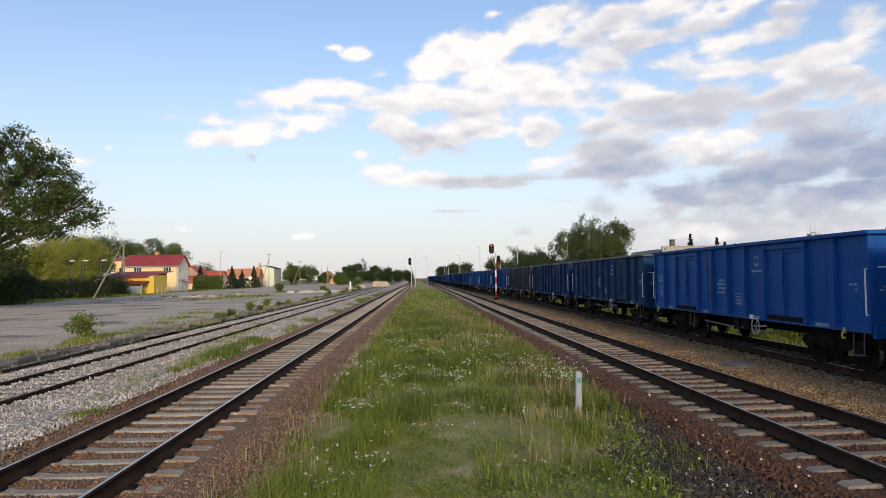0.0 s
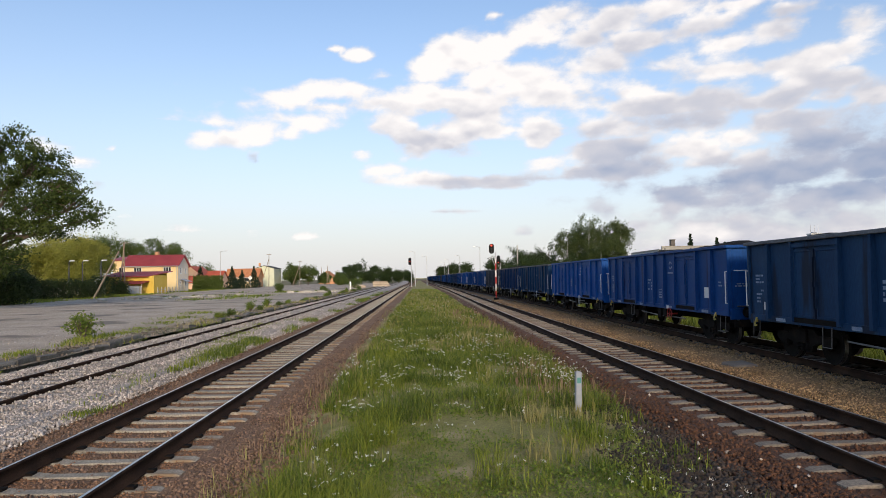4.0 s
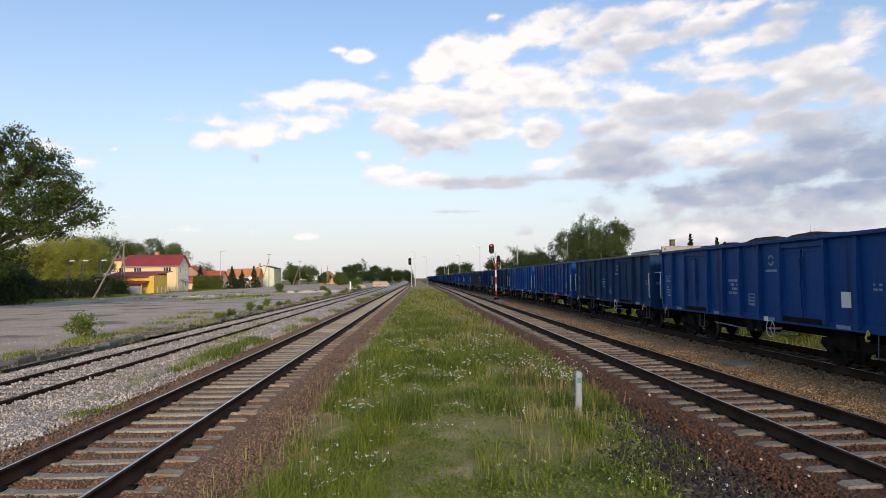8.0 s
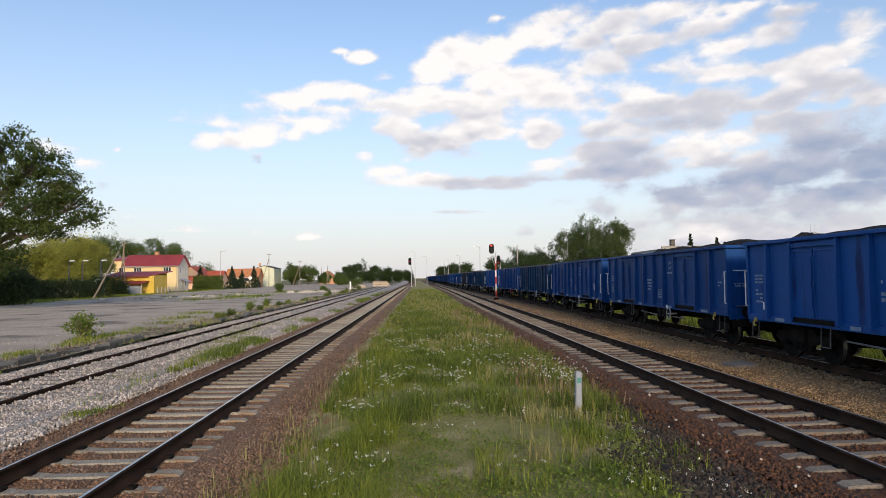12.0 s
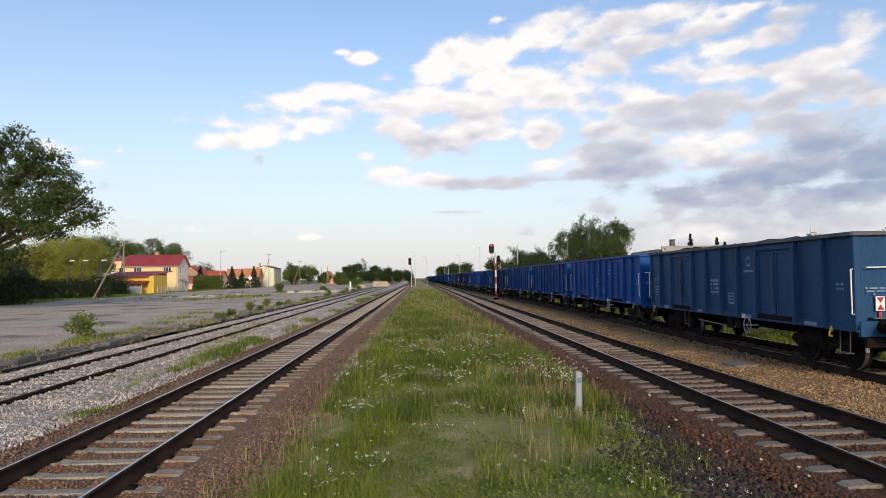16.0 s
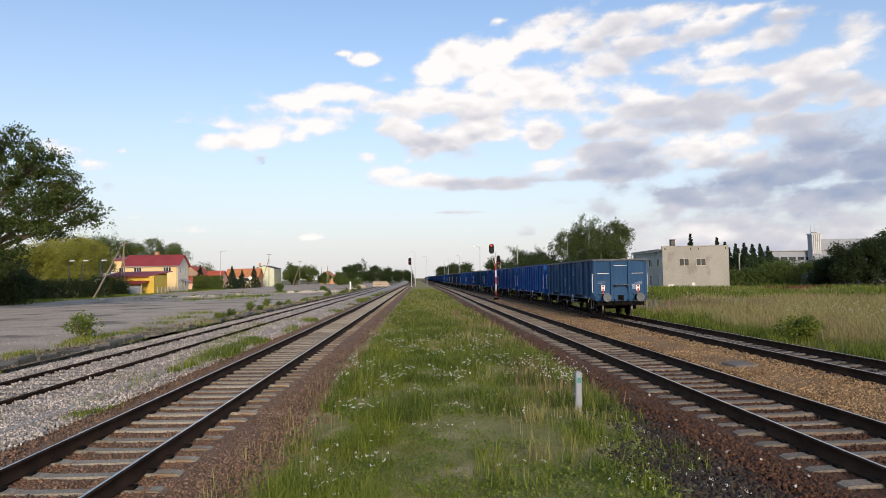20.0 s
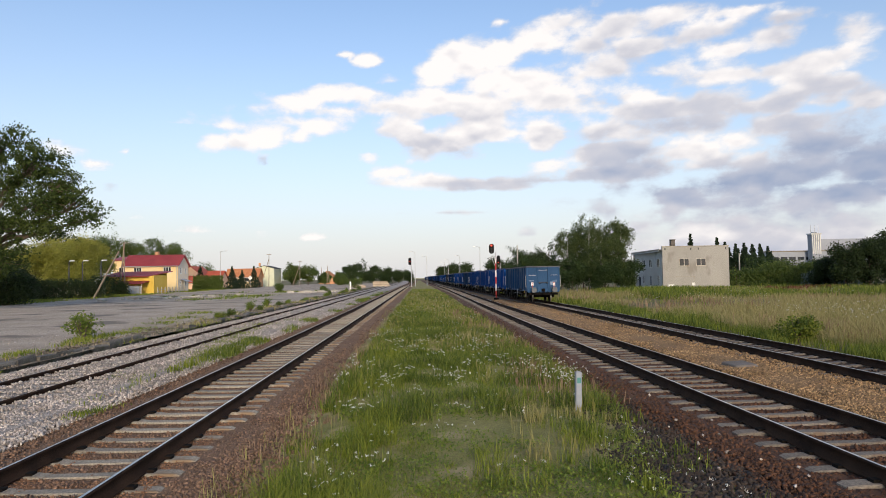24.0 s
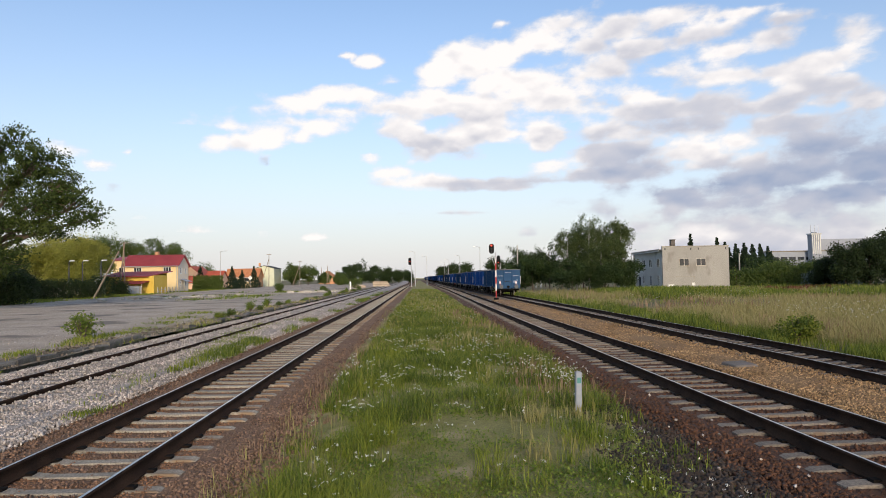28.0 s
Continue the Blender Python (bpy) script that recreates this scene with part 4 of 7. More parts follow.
def cloud_field():
    puff(2.0, 18.0, 3.6, 1.93, 1, 0)
    puff(5.1, 18.5, 2.8, 1.37, 1, 0)
    puff(-0.4, 17.1, 2.4, 1.38, 1, 0.05)
    puff(5.8, 16.3, 5.2, 1.38, 1, 0.1)
    puff(8.7, 19.4, 3.8, 1.26, 0.95, 0.1)
    puff(12.0, 18.8, 2.8, 1.12, 0.9, 0.45)
    puff(10.6, 20.6, 3.3, 1.11, 0.9, 0.15)
    puff(15.2, 20.0, 5.1, 1.32, 0.95, 0.35)
    puff(18.8, 20.4, 4.1, 0.94, 0.9, 0.3)
    puff(17.4, 18.3, 4.1, 0.96, 0.9, 0.25)
    puff(21.3, 18.8, 3.1, 1.19, 0.85, 0.2)
    puff(23.3, 17.1, 3.1, 0.93, 0.9, 0.05)
    puff(25.7, 17.4, 3.4, 1.04, 0.8, 0.4)
    puff(23.8, 19.9, 3.9, 0.58, 0.7, 0.3)
    puff(27.7, 19.0, 2.5, 0.57, 0.45, 0.4)
    puff(32.4, 17.0, 2.4, 1.56, 0.9, 0.2)
    puff(30.6, 15.6, 3.7, 1.12, 0.9, 0.3)
    puff(27.6, 15.1, 4.7, 1.03, 0.9, 0.3)
    puff(22.8, 15.3, 4.8, 1.07, 0.9, 0.3)
    puff(18.6, 16.2, 3.6, 0.88, 0.7, 0.35)
    puff(13.3, 16.7, 3.7, 0.90, 0.8, 0.3)
    puff(11.0, 15.8, 2.8, 0.68, 0.6, 0.3)
    puff(8.6, 14.6, 5.2, 1.29, 1, 0.05)
    puff(11.8, 13.7, 3.3, 1.14, 1, 0.1)
    puff(3.8, 14.1, 4.3, 2.09, 1, 0.3)
    puff(-1.0, 14.7, 3.3, 1.40, 1, 0.15)
    puff(-2.9, 14.0, 2.9, 1.40, 1, 0.05)
    puff(1.9, 12.3, 3.8, 1.31, 1, 0.3)
    puff(-3.9, 12.6, 2.9, 1.03, 1, 0.5)
    puff(-1.0, 11.4, 3.8, 1.03, 0.9, 0.5)
    puff(4.8, 12.0, 2.8, 0.84, 1, 0.1)
    puff(17.2, 13.3, 5.0, 1.25, 0.95, 0.4)
    puff(16.4, 14.5, 1.8, 0.72, 0.9, 0.05)
    puff(21.5, 13.3, 5.3, 1.22, 0.95, 0.35)
    puff(26.0, 12.8, 4.7, 1.10, 0.95, 0.35)
    puff(29.7, 12.4, 1.7, 0.57, 1, 0.1)
    puff(29.4, 13.6, 4.2, 1.02, 0.85, 0.35)
    puff(32.5, 12.5, 2.0, 0.99, 0.8, 0.3)
    puff(27.4, 11.2, 5.1, 1.05, 0.95, 0.45)
    puff(19.4, 11.6, 5.8, 1.11, 0.95, 0.4)
    puff(14.1, 12.0, 4.2, 1.14, 0.9, 0.4)
    puff(8.5, 11.9, 3.3, 1.02, 0.85, 0.35)
    puff(8.5, 10.9, 1.6, 0.61, 0.9, 0.05)
    puff(9.4, 9.3, 2.6, 0.70, 0.95, 0.05)
    puff(14.0, 10.0, 5.1, 1.15, 0.95, 0.5)
    puff(15.8, 8.5, 4.1, 1.00, 1, 0.65)
    puff(12.6, 8.4, 4.2, 0.83, 0.95, 0.55)
    puff(20.6, 9.7, 2.7, 0.97, 1, 0.1)
    puff(24.3, 10.3, 2.2, 0.95, 1, 0)
    puff(22.2, 8.7, 3.5, 0.88, 1, 0.15)
    puff(25.0, 8.7, 1.7, 0.77, 0.9, 0.2)
    puff(19.8, 10.5, 1.8, 0.67, 0.8, 0.1)
    puff(29.6, 9.5, 4.6, 1.64, 1, 0.75)
    puff(32.4, 8.0, 2.8, 2.00, 1, 0.85)
    puff(27.3, 7.7, 5.1, 1.26, 1, 0.85)
    puff(23.4, 6.9, 4.8, 1.09, 1, 0.9)
    puff(19.2, 6.3, 2.7, 0.81, 0.95, 0.9)
    puff(30.9, 5.7, 4.5, 1.02, 1, 0.9)
    puff(24.6, 6.7, 0.7, 0.26, 1, 0)
    puff(21.3, 5.5, 4.9, 0.62, 0.6, 0.6)
    puff(28.0, 4.9, 5.9, 0.59, 0.6, 0.6)
    puff(-4.4, 8.9, 2.1, 0.75, 0.95, 0.1)
    puff(-2.0, 8.2, 3.3, 0.95, 1, 0.15)
    puff(-3.9, 8.0, 2.9, 0.57, 0.8, 0.4)
    puff(1.8, 7.9, 3.3, 0.71, 0.95, 0.5)
    puff(5.6, 7.9, 3.8, 0.75, 1, 0.35)
    puff(8.9, 8.1, 3.3, 0.66, 0.95, 0.35)
    puff(4.2, 7.8, 4.3, 0.47, 0.8, 0.6)
    puff(-6.7, 15.3, 2.4, 0.83, 0.8, 0.1)
    puff(-9.5, 15.3, 3.3, 0.92, 0.85, 0.1)
    puff(-12.3, 14.5, 2.8, 0.82, 0.8, 0.15)
    puff(-15.0, 13.7, 2.8, 0.63, 0.7, 0.15)
    puff(-5.7, 14.4, 2.4, 0.93, 0.9, 0.15)
    puff(-8.6, 13.9, 3.3, 0.65, 0.7, 0.35)
    puff(-10.5, 12.8, 2.8, 0.92, 0.9, 0.1)
    puff(-14.1, 12.9, 3.2, 0.82, 0.7, 0.2)
    puff(-15.0, 11.5, 2.1, 1.00, 0.95, 0.1)
    puff(-18.1, 12.7, 4.1, 0.53, 0.65, 0.1)
    puff(-19.0, 11.1, 1.8, 0.80, 0.75, 0.15)
    puff(-16.8, 11.2, 2.7, 0.90, 0.7, 0.3)
    puff(-21.5, 12.6, 1.8, 0.31, 0.5, 0.1)
    puff(-15.1, 9.8, 0.8, 0.41, 0.6, 0.6)
    puff(-12.3, 11.8, 1.4, 0.73, 0.8, 0.15)
    puff(-6.7, 18.0, 1.5, 0.59, 0.95, 0)
    puff(-8.5, 18.5, 0.8, 0.25, 0.6, 0.1)
    puff(4.9, 20.9, 0.9, 0.40, 0.7, 0.1)
    puff(-4.8, 16.7, 1.7, 0.37, 0.5, 0.1)
    puff(-6.5, 10.3, 1.4, 0.56, 0.6, 0.1)
    puff(-2.0, 10.5, 2.9, 0.94, 0.55, 0.25)
    puff(1.4, 10.2, 2.9, 0.66, 0.4, 0.3)
    puff(-29.3, 9.8, 2.1, 0.74, 0.8, 0.05)
    puff(-27.8, 8.9, 1.5, 0.63, 0.85, 0.05)
    puff(-30.1, 10.2, 1.2, 0.41, 0.7, 0.05)
    puff(-25.7, 9.9, 0.4, 0.30, 0.6, 0.1)
    puff(-26.7, 7.3, 0.9, 0.34, 0.3, 0.6)
    puff(-24.8, 5.2, 0.9, 0.35, 0.3, 0.2)
    puff(-15.3, 3.8, 1.0, 0.41, 0.5, 0.1)
    puff(-11.2, 3.5, 1.3, 0.42, 0.6, 0.1)
    puff(-20.7, 4.2, 1.8, 0.36, 0.4, 0.2)
    puff(0.8, 5.4, 4.8, 0.29, 0.5, 0.4)
    puff(7.0, 3.7, 1.4, 0.33, 0.5, 0.2)
    puff(18.3, 4.8, 3.2, 0.45, 0.7, 0.4)
    puff(20.8, 3.1, 2.2, 0.67, 0.55, 0.16)
    puff(17.0, 3.9, 2.7, 0.55, 0.5, 0.3)
    puff(17, 17, 19, 5.0, 0.22, 0.35)
    puff(22, 6.0, 15, 2.4, 0.3, 0.6)
    puff(27, 9.5, 12, 3.4, 0.4, 0.6)
    puff(-14, 13.2, 9, 1.6, 0.2, 0.12)
    puff(8, 14.5, 8, 4, 0.3, 0.3)
    puff(25, 2.4, 14, 4.2, 0.75, 0.46)
    rnd = random.Random(5)
    for i in range(70):
        az = rnd.uniform(45, 315)
        puff(az, rnd.uniform(4, 60), rnd.uniform(4, 12), rnd.uniform(1.5, 5), rnd.uniform(0.5, 1), rnd.uniform(0.1, 0.6))


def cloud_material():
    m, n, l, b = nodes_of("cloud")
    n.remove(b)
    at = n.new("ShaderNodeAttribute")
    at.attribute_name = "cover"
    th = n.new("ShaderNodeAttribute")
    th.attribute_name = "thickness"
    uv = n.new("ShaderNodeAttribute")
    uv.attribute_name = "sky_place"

    def noisy(scale, detail, off):
        mp = n.new("ShaderNodeMapping")
        mp.inputs["Location"].default_value = off
        l.new(uv.outputs["Vector"], mp.inputs[0])
        t = n.new("ShaderNodeTexNoise")
        t.inputs["Scale"].default_value, t.inputs["Detail"].default_value, t.inputs["Roughness"].default_value = scale, detail, 0.58
        l.new(mp.outputs[0], t.inputs["Vector"])
        return t.outputs["Fac"]

    def calc(op, a, c, clamp=False):
        x = n.new("ShaderNodeMath")
        x.operation, x.use_clamp = op, clamp
        for i, v in enumerate((a, c)):
            if isinstance(v, (int, float)):
                x.inputs[i].default_value = v
            else:
                l.new(v, x.inputs[i])
        return x.outputs[0]

    def soft(src, a, z):
        r = n.new("ShaderNodeMapRange")
        r.interpolation_type = "SMOOTHSTEP"
        r.inputs[1].default_value, r.inputs[2].default_value = a, z
        l.new(src, r.inputs[0])
        return r.outputs[0]
    body = noisy(0.42, 8, (0, 0, 0))
    above = noisy(0.42, 8, (0, 0.4, 0))
    def billow(src, off):
        fold = calc("ABSOLUTE", calc("SUBTRACT", noisy(0.9, 6, off), 0.5), 0)
        return calc("ADD", calc("MULTIPLY", calc("SUBTRACT", src, 0.5), 1.8), calc("MULTIPLY", calc("SUBTRACT", 0.11, fold), 0.8))
    # round cauliflower heads
    def heads(off, scale):
        mp = n.new("ShaderNodeMapping")
        mp.inputs["Location"].default_value = off
        l.new(uv.outputs["Vector"], mp.inputs[0])
        t = n.new("ShaderNodeTexNoise")
        t.inputs["Scale"].default_value, t.inputs["Detail"].default_value = 0.7, 3
        l.new(mp.outputs[0], t.inputs["Vector"])
        bend = n.new("ShaderNodeVectorMath")
        bend.operation = "MULTIPLY_ADD"
        bend.inputs[1].default_value = (1.1, 1.1, 0)
        l.new(t.outputs["Color"], bend.inputs[0])
        l.new(mp.outputs[0], bend.inputs[2])
        v = n.new("ShaderNodeTexVoronoi")
        v.feature = "SMOOTH_F1"
        v.inputs["Scale"].default_value, v.inputs["Smoothness"].default_value = scale, 0.35
        l.new(bend.outputs[0], v.inputs["Vector"])
        return v.outputs["Distance"]
    knob = calc("ADD", heads((0, 0, 0), 0.5), calc("MULTIPLY", heads((5, 2, 0), 1.25), 0.22))
    knob_up = calc("ADD", heads((0, 0.5, 0), 0.5), calc("MULTIPLY", heads((5, 2.3, 0), 1.25), 0.22))
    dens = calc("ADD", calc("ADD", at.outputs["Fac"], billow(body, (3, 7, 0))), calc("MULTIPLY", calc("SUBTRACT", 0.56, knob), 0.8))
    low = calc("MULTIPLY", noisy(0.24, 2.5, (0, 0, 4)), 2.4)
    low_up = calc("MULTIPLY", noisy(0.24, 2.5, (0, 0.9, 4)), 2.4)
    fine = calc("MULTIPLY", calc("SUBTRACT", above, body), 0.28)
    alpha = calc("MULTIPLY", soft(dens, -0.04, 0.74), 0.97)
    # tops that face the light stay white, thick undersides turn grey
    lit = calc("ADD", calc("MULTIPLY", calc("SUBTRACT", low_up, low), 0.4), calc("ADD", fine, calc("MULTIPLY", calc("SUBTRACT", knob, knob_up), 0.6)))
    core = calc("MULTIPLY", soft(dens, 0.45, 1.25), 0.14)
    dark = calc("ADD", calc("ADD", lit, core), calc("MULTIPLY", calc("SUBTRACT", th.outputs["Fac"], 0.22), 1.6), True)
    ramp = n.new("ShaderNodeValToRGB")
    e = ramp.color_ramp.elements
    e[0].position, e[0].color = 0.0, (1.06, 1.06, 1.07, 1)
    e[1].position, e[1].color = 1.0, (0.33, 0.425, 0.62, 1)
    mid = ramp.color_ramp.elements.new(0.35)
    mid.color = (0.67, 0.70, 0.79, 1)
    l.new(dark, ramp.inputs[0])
    em = n.new("ShaderNodeEmission")
    em.inputs["Strength"].default_value = 0.95
    tr = n.new("ShaderNodeBsdfTransparent")
    ms = n.new("ShaderNodeMixShader")
    # thin bright haze, thickest at the horizon
    veil = n.new("ShaderNodeAttribute")
    veil.attribute_name = "haze"
    tint = n.new("ShaderNodeMixRGB")
    tint.inputs[1].default_value = (0.745, 0.77, 0.82, 1)
    l.new(alpha, tint.inputs[0])
    l.new(ramp.outputs[0], tint.inputs[2])
    l.new(tint.outputs[0], em.inputs[0])
    clear = calc("MULTIPLY", calc("SUBTRACT", 1.0, alpha), calc("SUBTRACT", 1.0, veil.outputs["Fac"]))
    l.new(calc("SUBTRACT", 1.0, clear, True), ms.inputs[0])
    l.new(tr.outputs[0], ms.inputs[1])
    l.new(em.outputs[0], ms.inputs[2])
    l.new(ms.outputs[0], n["Material Output"].inputs[0])
    return m


def clouds():
    cloud_field()
    azs = np.concatenate([np.arange(-45, 45, 0.5), np.arange(45, 315.1, 3.0)])
    els = np.concatenate([np.arange(0.0, 30, 0.5), np.arange(30, 90.1, 4.0)])
    A, E = np.meshgrid(azs, els)
    a, e = np.radians(A), np.radians(E)
    r = 1 / np.sqrt((np.cos(e) / 4000) ** 2 + (np.sin(e) / 1400) ** 2)
    v = np.stack([r * np.cos(e) * np.sin(a), r * np.cos(e) * np.cos(a), EYE[2] + r * np.sin(e)], -1)
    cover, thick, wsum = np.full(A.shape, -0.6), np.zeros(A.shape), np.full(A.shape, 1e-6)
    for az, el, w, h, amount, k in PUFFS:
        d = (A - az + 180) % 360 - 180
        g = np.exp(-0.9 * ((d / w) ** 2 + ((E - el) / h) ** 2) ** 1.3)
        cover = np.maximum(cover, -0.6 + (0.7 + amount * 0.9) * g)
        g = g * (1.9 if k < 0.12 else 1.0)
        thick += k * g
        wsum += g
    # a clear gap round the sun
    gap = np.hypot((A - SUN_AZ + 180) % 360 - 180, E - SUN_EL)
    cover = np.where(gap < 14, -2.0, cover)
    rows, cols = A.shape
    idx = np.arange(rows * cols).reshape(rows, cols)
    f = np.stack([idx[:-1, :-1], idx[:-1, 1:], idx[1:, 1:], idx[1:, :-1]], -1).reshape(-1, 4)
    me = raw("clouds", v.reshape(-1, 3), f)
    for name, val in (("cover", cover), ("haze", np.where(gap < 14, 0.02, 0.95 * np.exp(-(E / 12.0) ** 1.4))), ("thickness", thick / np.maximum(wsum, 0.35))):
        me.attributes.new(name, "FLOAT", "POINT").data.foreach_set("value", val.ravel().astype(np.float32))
    place = np.stack([A * np.cos(np.radians(np.minimum(E, 60))) * 0.62, E, np.zeros_like(A)], -1)
    me.attributes.new("sky_place", "FLOAT_VECTOR", "POINT").data.foreach_set("vector", place.ravel().astype(np.float32))
    me.polygons.foreach_set("use_smooth", [True] * len(f))
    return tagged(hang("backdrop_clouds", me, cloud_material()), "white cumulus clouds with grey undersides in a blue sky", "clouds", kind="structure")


CLOUDS = clouds()


# ---- trees and bushes ----
def leaves_mesh(name, centres, spread, per, size, seed, flat=0.0):
    """per leaves round each centre: small folded diamonds in all directions."""
    rs = np.random.RandomState(seed)
    c = np.repeat(np.asarray(centres, np.float32), per, 0)
    n = len(c)
    sp = np.repeat(np.asarray(spread, np.float32), per)[:, None] if np.ndim(spread) else spread
    p = c + rs.normal(size=(n, 3)) * sp * np.array([1, 1, 1 - flat])
    s = size * rs.uniform(0.6, 1.4, n)
    q = np.array([(0, 0, 0), (0.42, 0.5, 0.10), (0, 1, 0), (-0.42, 0.5, 0.10)], np.float32)
    v = np.einsum("nij,kj->nki", turns(n, rs), q) * s[:, None, None] + p[:, None]
    f = (np.arange(4)[None] + (np.arange(n) * 4)[:, None])
    return raw(name, v.reshape(-1, 3), f)


def branches(bm, base, height, radius, spread, rnd, limbs, lean=(0, 0), low=0.25):
    """A tapered trunk with curved limbs; gives back the points where leaves grow."""
    tips = []
    base = Vector(base)
    top = base + Vector((lean[0], lean[1], height))
    def along(t):
        return base.lerp(top, t) + Vector((0.25 * math.sin(4 * t + rnd_a), 0.2 * math.sin(5 * t), 0)) * height * 0.05
    rnd_a = rnd.uniform(0, 6)
    tube(bm, [along(i / 6) for i in range(7)], [radius * (1.25 if i == 0 else 1 - 0.13 * i) for i in range(7)], 8)
    for i in range(limbs):
        t = low + (0.95 - low) * (i + rnd.random()) / limbs
        a = rnd.uniform(0, 2 * math.pi)
        ln = spread * (1.1 - 0.65 * abs(t - 0.5)) * rnd.uniform(0.65, 1.1)
        p, d = along(t), Vector((math.cos(a), math.sin(a), rnd.uniform(0.1, 0.7)))
        pts = [p]
        for s in range(4):
            d = (d + Vector((rnd.uniform(-0.25, 0.25), rnd.uniform(-0.25, 0.25), rnd.uniform(-0.1, 0.25)))).normalized()
            pts.append(pts[-1] + d * ln / 4)
        r = radius * 0.45 * (1 - 0.6 * t)
        tube(bm, pts, [r, r * 0.75, r * 0.5, r * 0.3, r * 0.12], 5)
        tips += pts[2:]
        for s in (2, 3):
            q = pts[s] + Vector((rnd.uniform(-1, 1), rnd.uniform(-1, 1), rnd.uniform(-0.3, 0.8))) * ln * 0.3
            tube(bm, [pts[s], q], [r * 0.4, r * 0.1], 4)
            tips.append(q)
    return tips


def crown_points(rnd, n, c, r, lobes=9, hollow=0.55, gaps=-0.28, fine=2.3):
    """Clump centres in a lobed, uneven crown."""
    bumps = [(Vector((rnd.gauss(0, 1), rnd.gauss(0, 1), rnd.gauss(0, 0.8))).normalized(), rnd.uniform(-0.32, 0.30)) for _ in range(lobes)]
    out = []
    while len(out) < n:
        d = Vector((rnd.gauss(0, 1), rnd.gauss(0, 1), rnd.gauss(0, 1))).normalized()
        k = 0.92 + sum(b * max(0, d.dot(u)) ** 4 for u, b in bumps)
        s = k * (hollow + (1 - hollow) * rnd.random() ** 0.6)
        if noise.noise((d.x * fine * s + c[0], d.y * fine * s, d.z * fine * s + c[1])) < gaps:
            continue
        out.append((c[0] + d.x * r[0] * s, c[1] + d.y * r[1] * s, c[2] + d.z * r[2] * s))
    return out


def tree(name, label, x, y, height, crown, material, clumps, per, size, seed, bark=BARK, trunk=0.28, low=0.3, lift=0.6, lean=(0, 0), clump=0.55, group="", lobes=(), gaps=-0.28, fine=2.3):
    """crown: half widths across, along and up; lift: where the crown's middle sits on the height."""
    rnd = random.Random(seed)
    t = thing(name, pose(x, y, GROUND - 0.05), label, "tree", group)
    bm = bmesh.new()
    tips = branches(bm, (0, 0, 0), height * 0.86, trunk, max(crown[0], crown[1]) * 0.9, rnd, 16, lean, low)
    part("trunk", bm, bark, t)
    c = (lean[0] * lift, lean[1] * lift, height * lift)
    pts = [tuple(p) for p in tips]
    for k in (lobes or ((*c, *crown),)):
        pts += crown_points(rnd, int(clumps / max(1, len(lobes))), k[:3], k[3:], 9, 0.55, gaps, fine)
    hang("crown", leaves_mesh("crown", pts, clump, per, size, seed), material, t)
    return t


def shrub(name, label, x, y, r, h, material, n, size, seed, cat="bush", z=GROUND, group=""):
    rnd = random.Random(seed)
    t = thing(name, pose(x, y, z), label, cat, group)
    bm = bmesh.new()
    pts = []
    for i in range(9):
        a, k = rnd.uniform(0, 6.28), rnd.uniform(0.2, 0.9)
        tip = (math.cos(a) * r * k, math.sin(a) * r * k, h * rnd.uniform(0.5, 0.95))
        tube(bm, [(rnd.uniform(-0.05, 0.05), rnd.uniform(-0.05, 0.05), -0.05), (tip[0] * 0.5, tip[1] * 0.5, tip[2] * 0.6), tip], [0.02 + 0.01 * h, 0.012 + 0.006 * h, 0.004], 5)
        pts.append(tip)
    part("stems", bm, BARK, t)
    for i in range(4):
        a, k = rnd.uniform(0, 6.28), rnd.uniform(0.25, 0.55)
        q = rnd.uniform(0.45, 0.7)
        pts += crown_points(rnd, n // 4, (math.cos(a) * r * k, math.sin(a) * r * k, h * rnd.uniform(0.3, 0.62)), (r * q, r * q, h * rnd.uniform(0.3, 0.42)), 6, 0.3)
    pts = [p for p in pts if p[2] > 0.02]
    hang("foliage", leaves_mesh("foliage", pts, size * 0.8, 9, size, seed), material, t)
    return t


def spruce(label, x, y, h, r, seed, material=SPRUCE, group=""):
    rnd = random.Random(seed)
    t = thing("spruce_tree", pose(x, y, GROUND - 0.05), label, "tree", group)
    part("trunk", tube(bmesh.new(), [(0, 0, 0), (0, 0, h * 0.6), (0, 0, h)], [0.02 * h, 0.012 * h, 0.02], 6), BARK, t)
    pts, sp = [], []
    z = h * 0.08
    while z < h:
        k = r * (1 - z / h) + 0.02
        for i in range(max(4, int(20 * k / r + 3))):
            a = rnd.uniform(0, 6.28)
            for s in (0.35, 0.7, 1.0):
                q = k * s * rnd.uniform(0.8, 1.1)
                pts.append((math.cos(a) * q, math.sin(a) * q, z - 0.22 * q + rnd.uniform(-0.1, 0.1)))
        z += h * 0.034
    hang("needles", leaves_mesh("needles", pts, 0.02 + 0.005 * h, 8, 0.09 + 0.013 * h, seed, 0.5), material, t)
    return t


